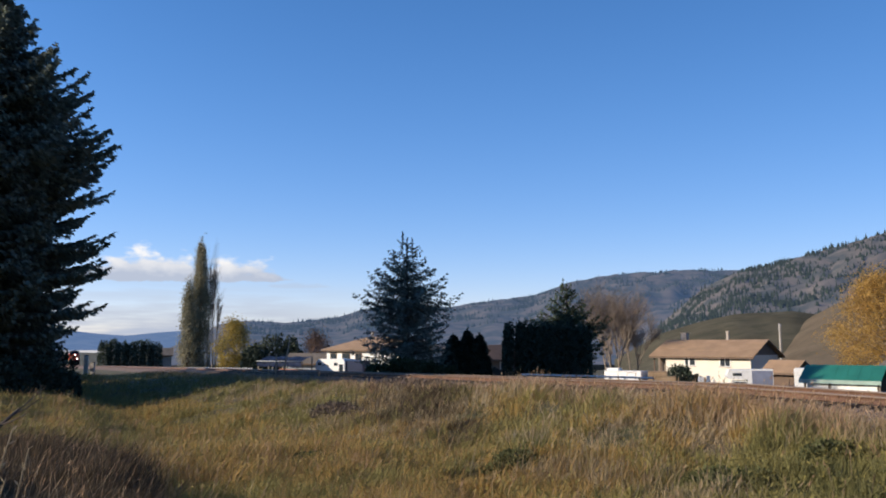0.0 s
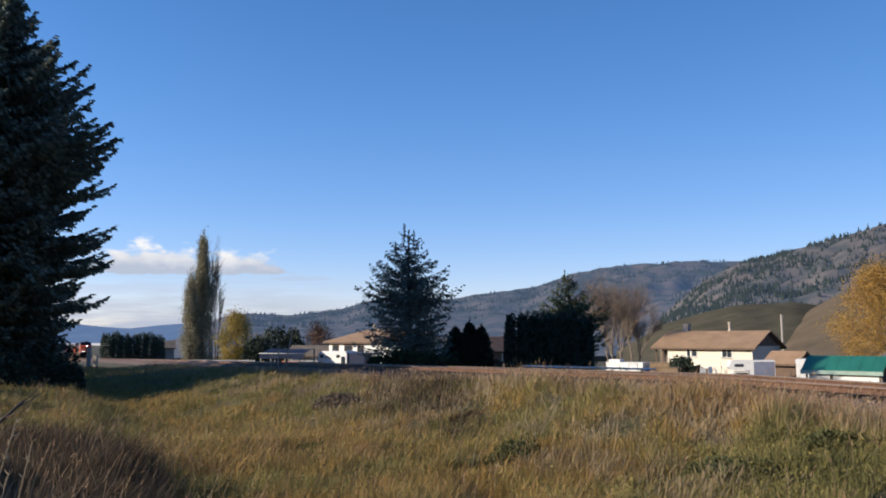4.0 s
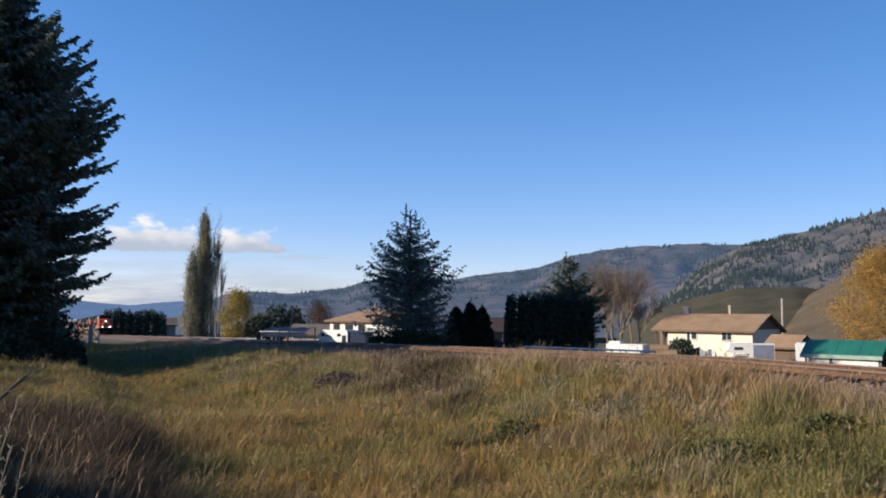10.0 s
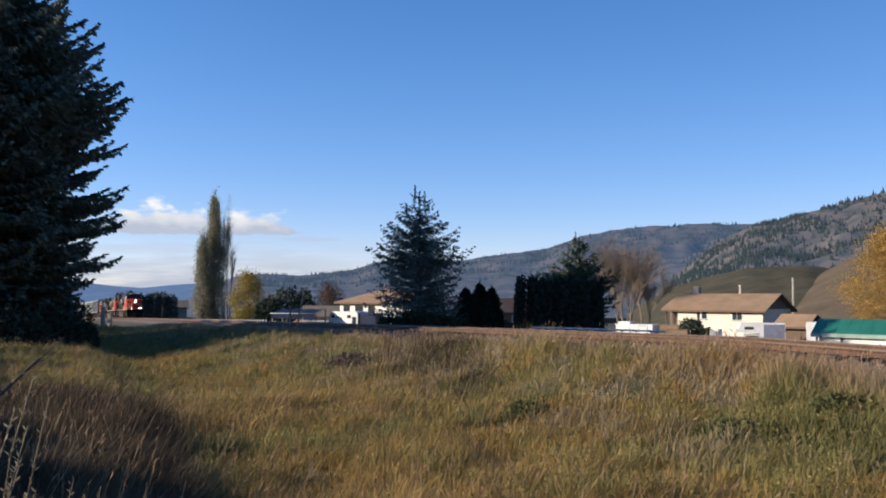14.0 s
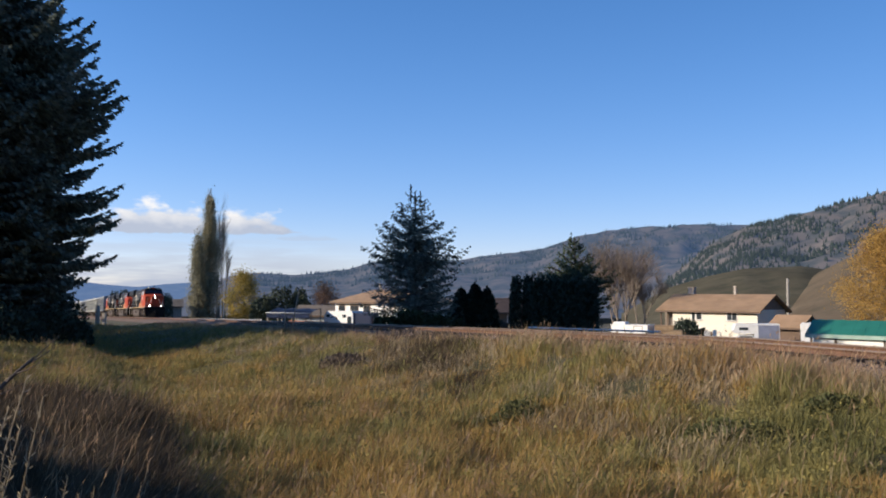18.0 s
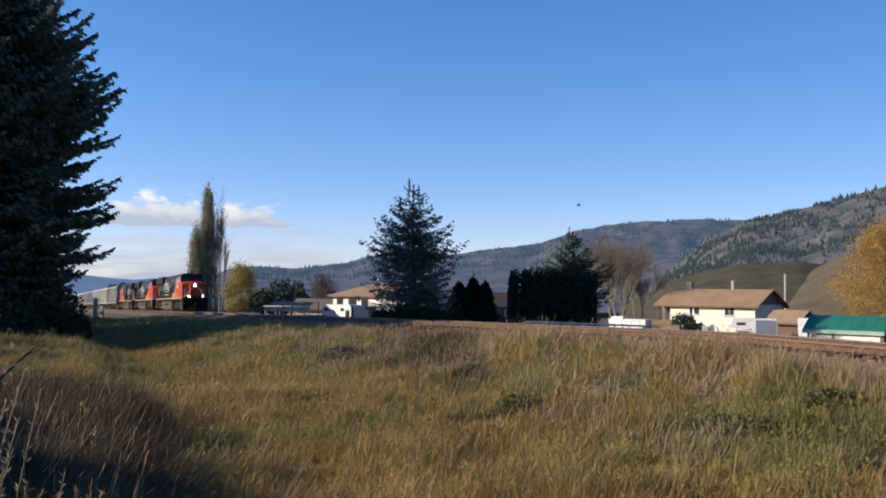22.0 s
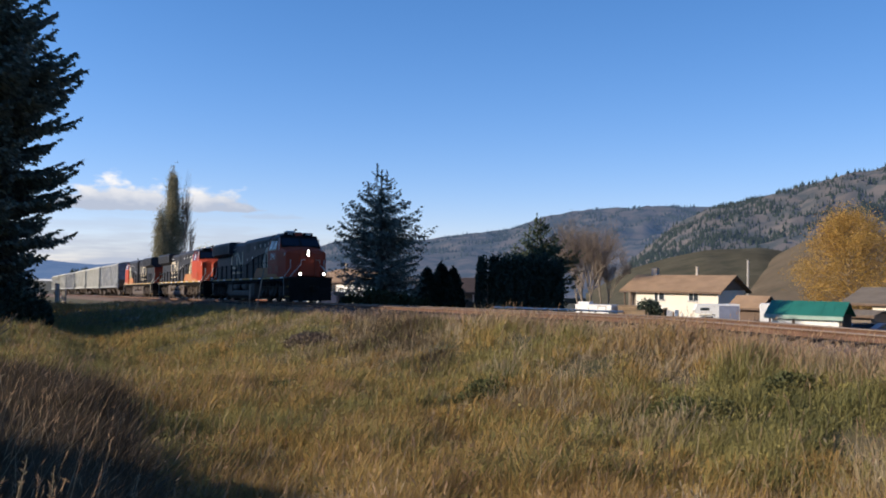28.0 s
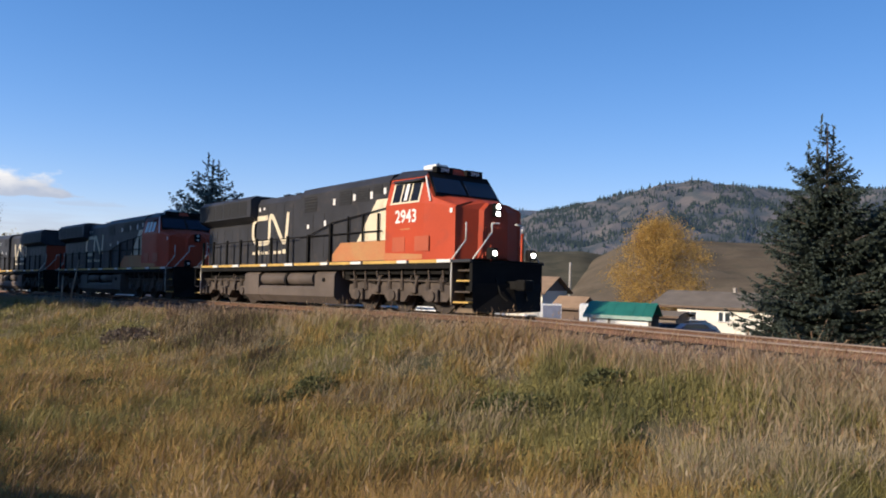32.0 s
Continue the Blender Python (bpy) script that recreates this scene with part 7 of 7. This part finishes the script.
        lean = out * rr * (0.75 + 0.4 * rnd.random((m, 1))) + np.array([0.15, 0.04, 0])
        w = unit(np.cross(out, up) + 0.4 * rnd.normal(size=(m, 3)) * np.array([1, 1, 0])) * (0.0034 + 0.0030 * np.clip(D[c] / 14, 0.5, 5))[:, None]
        mid = base + lean * h * 0.42 + up * h * 0.62
        tip = base + lean * h * 1.15 + up * h * (0.98 - 0.35 * rr)
        V = np.stack([base, mid + w, tip, mid - w], 1).reshape(-1, 3)
        tagged(mesh_np("grass_tussocks", V, np.arange(4 * m).reshape(m, 4), GRASS[tone[ki]]), ("olive-green", "golden", "pale straw", "rosy-brown", "shade-darkened brown")[ki] + " grass tussocks on the bank", "grass", kind="stuff")
    # single tall dry stalks over the rest
    want = np.clip(0.012 + 0.10 * verge + 0.03 * near * (1 - left) + 0.012 * left + 0.08 * pale, 0, 1) * (d > 3.2)
    c = np.flatnonzero(rnd.random(n) < want * 0.8)
    m = len(c)
    h = (0.42 + 0.45 * rnd.random(m) + 0.35 * left[c])[:, None]
    base = np.stack([x[c], y[c], z[c] - 0.03], 1)
    lean = rnd.normal(size=(m, 3)) * np.array([0.2, 0.2, 0]) + np.array([0.1, 0.03, 0])
    w = unit(np.concatenate([rnd.normal(size=(m, 2)), np.zeros((m, 1))], 1)) * (0.0022 + 0.0018 * np.clip(D[c] / 14, 0.4, 5))[:, None]
    tip = base + lean * h + up * h
    bow = base + lean * h * 0.35 + up * h * 0.5
    V = np.concatenate([np.stack([base - w, base + w, bow + w, bow - w], 1).reshape(-1, 3), np.stack([bow - w, bow + w, tip + w * 0.5, tip - w * 0.5], 1).reshape(-1, 3)])
    tagged(mesh_np("dry_stalks", V, np.arange(len(V)).reshape(-1, 4), GRASS["tan"]), "tall single dry stalks over the grass", "grass", kind="stuff")
    c4 = np.repeat(np.arange(m), 5)
    q = rnd.random((len(c4), 1))
    P = tip[c4] - (tip - bow)[c4] * q * 0.4
    u = unit(lean[c4] + rnd.normal(size=(len(c4), 3)) * 0.4 + up) * (0.03 + 0.02 * rnd.random((len(c4), 1)))
    ww = unit(np.cross(u, rnd.normal(size=u.shape))) * (0.004 + 0.002 * np.clip(D[c[c4]] / 14, 0.4, 5))[:, None]
    V, F = diamonds(P, u, ww)
    tagged(mesh_np("dry_stalks", V, F, GRASS["rose"]), "loose seed heads on the tall stalks", "grass", kind="stuff")


make_grass()


def make_stalks():
    """Tall bent weeds close by on the shaded bank."""
    rnd = np.random.default_rng(88)
    for az, el, dist, ln in ((-28.0, -5.0, 4.6, 0.9), (-28.6, -10.0, 4.2, 0.7), (-27.3, -11.9, 4.4, 0.6), (-27.0, -6.4, 5.0, 0.9), (-28.1, -8.1, 4.8, 0.8), (-29.2, -7.0, 4.4, 0.9), (-25.4, -11.5, 5.4, 0.5), (-23.5, -12.0, 6.0, 0.5)):
        x, y, _z = spot(az, dist)
        g = ground_at(x, y)
        top = max(EYE + dist * math.tan(radians(el)), g + 0.4)
        t = thing("weed_stalk", pose(x, y, g - 0.03), "tall bent dry weed stalk with loose seed heads", "weed")
        bm = bmesh.new()
        h = top - g + 0.03
        pts = [Vector((-0.14 * h + 0.14 * h * (k / 5) ** 1.5, 0.04 * rnd.normal(), h * k / 5)) for k in range(6)]
        for a, b in zip(pts, pts[1:]):
            tube(bm, a, b, 0.004, 0.003, 5)
        part("stem", bm, GRASS["tan"], t)
        P, U, W = [], [], []
        for k in range(26):
            q = 0.55 + 0.45 * rnd.random()
            i = min(4, int(q * 5))
            p_ = pts[i].lerp(pts[i + 1], q * 5 - i)
            u = unit(np.array([rnd.normal(), rnd.normal(), 1.1])) * 0.022
            P.append(np.array(p_) + u)
            U.append(u)
            W.append(unit(np.cross(u, rnd.normal(size=3))) * 0.0055)
        V, F = diamonds(np.array(P), np.array(U), np.array(W))
        tagged(mesh_np("seed_head", V, F, GRASS["tan"], t), "loose dry seeds along the stem", kind="stuff")


make_stalks()


def make_branch():
    """A dark dead branch that reaches in over the near bank."""
    x, y, _z = spot(-36.0, 6.4)
    g = ground_at(x, y)
    t = thing("dead_branch", pose(x, y, g - 0.05), "dark dead branch leaning over the near bank", "branch")
    pts = [Vector((0, 0, 0))]
    for az, el, dd in ((-33.0, -9.0, 6.7), (-31.0, -7.4, 7.0), (-29.0, -5.4, 7.1), (-27.5, -3.9, 7.2)):
        a, b, c = spot(az, dd, EYE + dd * math.tan(radians(el)))
        pts.append(Vector((a - x, b - y, c - g + 0.05)))
    bm = bmesh.new()
    for k, (a, b) in enumerate(zip(pts, pts[1:])):
        tube(bm, a, b, 0.034 - 0.006 * k, 0.028 - 0.006 * k, 8)
    part("limb", bm, M["bark"], t)
    rnd = np.random.default_rng(9)
    for k in range(7):
        a = pts[2].lerp(pts[4], k / 7.0)
        w = Vector(rnd.normal(size=3)) * 0.10 + Vector((0.10, 0.0, 0.10 * (-1) ** k))
        part("twig", tube(tubed(a, a + w, 0.008, 0.005, 5), a + w, a + w * 1.7 + Vector((0.03, 0, 0.03)), 0.005, 0.002, 5), M["bark"], t)


make_branch()


# ---- birds ----
def bird(rows, seed):
    t = thing("bird", rows[0][1], "dark bird in flight", "bird")
    bm = loft([(-0.26, [(-0.02, -0.02), (0.02, -0.02), (0.02, 0.02), (-0.02, 0.02)]), (-0.1, [(-0.06, -0.05), (0.06, -0.05), (0.06, 0.06), (-0.06, 0.06)]), (0.12, [(-0.06, -0.05), (0.06, -0.05), (0.06, 0.06), (-0.06, 0.06)]), (0.26, [(-0.015, -0.01), (0.015, -0.01), (0.015, 0.02), (-0.015, 0.02)])])
    part("body", bm, M["car_dark"], t)
    wings = []
    for sd in (-1, 1):
        bm = bmesh.new()
        vs = [bm.verts.new(p_) for p_ in ((0.14, 0, 0), (0.2, sd * 0.3, 0.01), (0.02, sd * 0.62, 0), (-0.1, sd * 0.35, 0), (-0.14, 0, 0))]
        lo = [bm.verts.new(v.co - Vector((0, 0, 0.012))) for v in vs]
        bm.faces.new(vs)
        bm.faces.new(lo[::-1])
        for k in range(5):
            bm.faces.new((vs[k], vs[(k + 1) % 5], lo[(k + 1) % 5], lo[k]))
        bmesh.ops.recalc_face_normals(bm, faces=bm.faces[:])
        wings.append((part("wing", bm, M["car_dark"], t), sd))
    BIRDS.append((t, rows, wings))


BIRDS = []


def flight(pts, k):
    """Rows along the way through (seconds, azimuth, height angle), at one distance; before and after, the bird flies on."""
    out = []
    for i, (t, az, el) in enumerate(pts):
        j, l = max(i - 1, 0), min(i + 1, len(pts) - 1)
        x, y, _z = spot(az, k)
        xa, ya, _z = spot(pts[j][1], k)
        xb, yb, _z = spot(pts[l][1], k)
        out.append((t, pose(x, y, EYE + k * math.tan(radians(el)), 0, 0, math.degrees(math.atan2(yb - ya, xb - xa)))))
    return out


bird(flight(((0.0, -160.0, 5.0), (10.0, -100.0, 5.0), (20.0, -26.0, 3.2), (21.5, 0.3, 5.2), (22.0, 9.2, 6.2), (22.5, 21.5, 6.7), (24.0, 48.0, 8.0), (32.0, 130.0, 9.0)), 95.0), 1)
bird(flight(((0.0, -160.0, 7.0), (12.0, -100.0, 7.0), (23.5, -26.0, 4.0), (25.0, 17.2, 5.3), (25.5, 23.6, 5.7), (27.5, 46.0, 8.0), (32.0, 130.0, 9.0)), 110.0), 2)


def fly():
    for t, rows, wings in BIRDS:
        walk(t, rows)
        for w, sd in wings:
            walk(w, [(32 * k / 256, pose(0, sd * 0.05, 0.03, sd * (12 + 34 * math.sin(k * math.pi / 2)), 0, 0)) for k in range(257)])


motions()
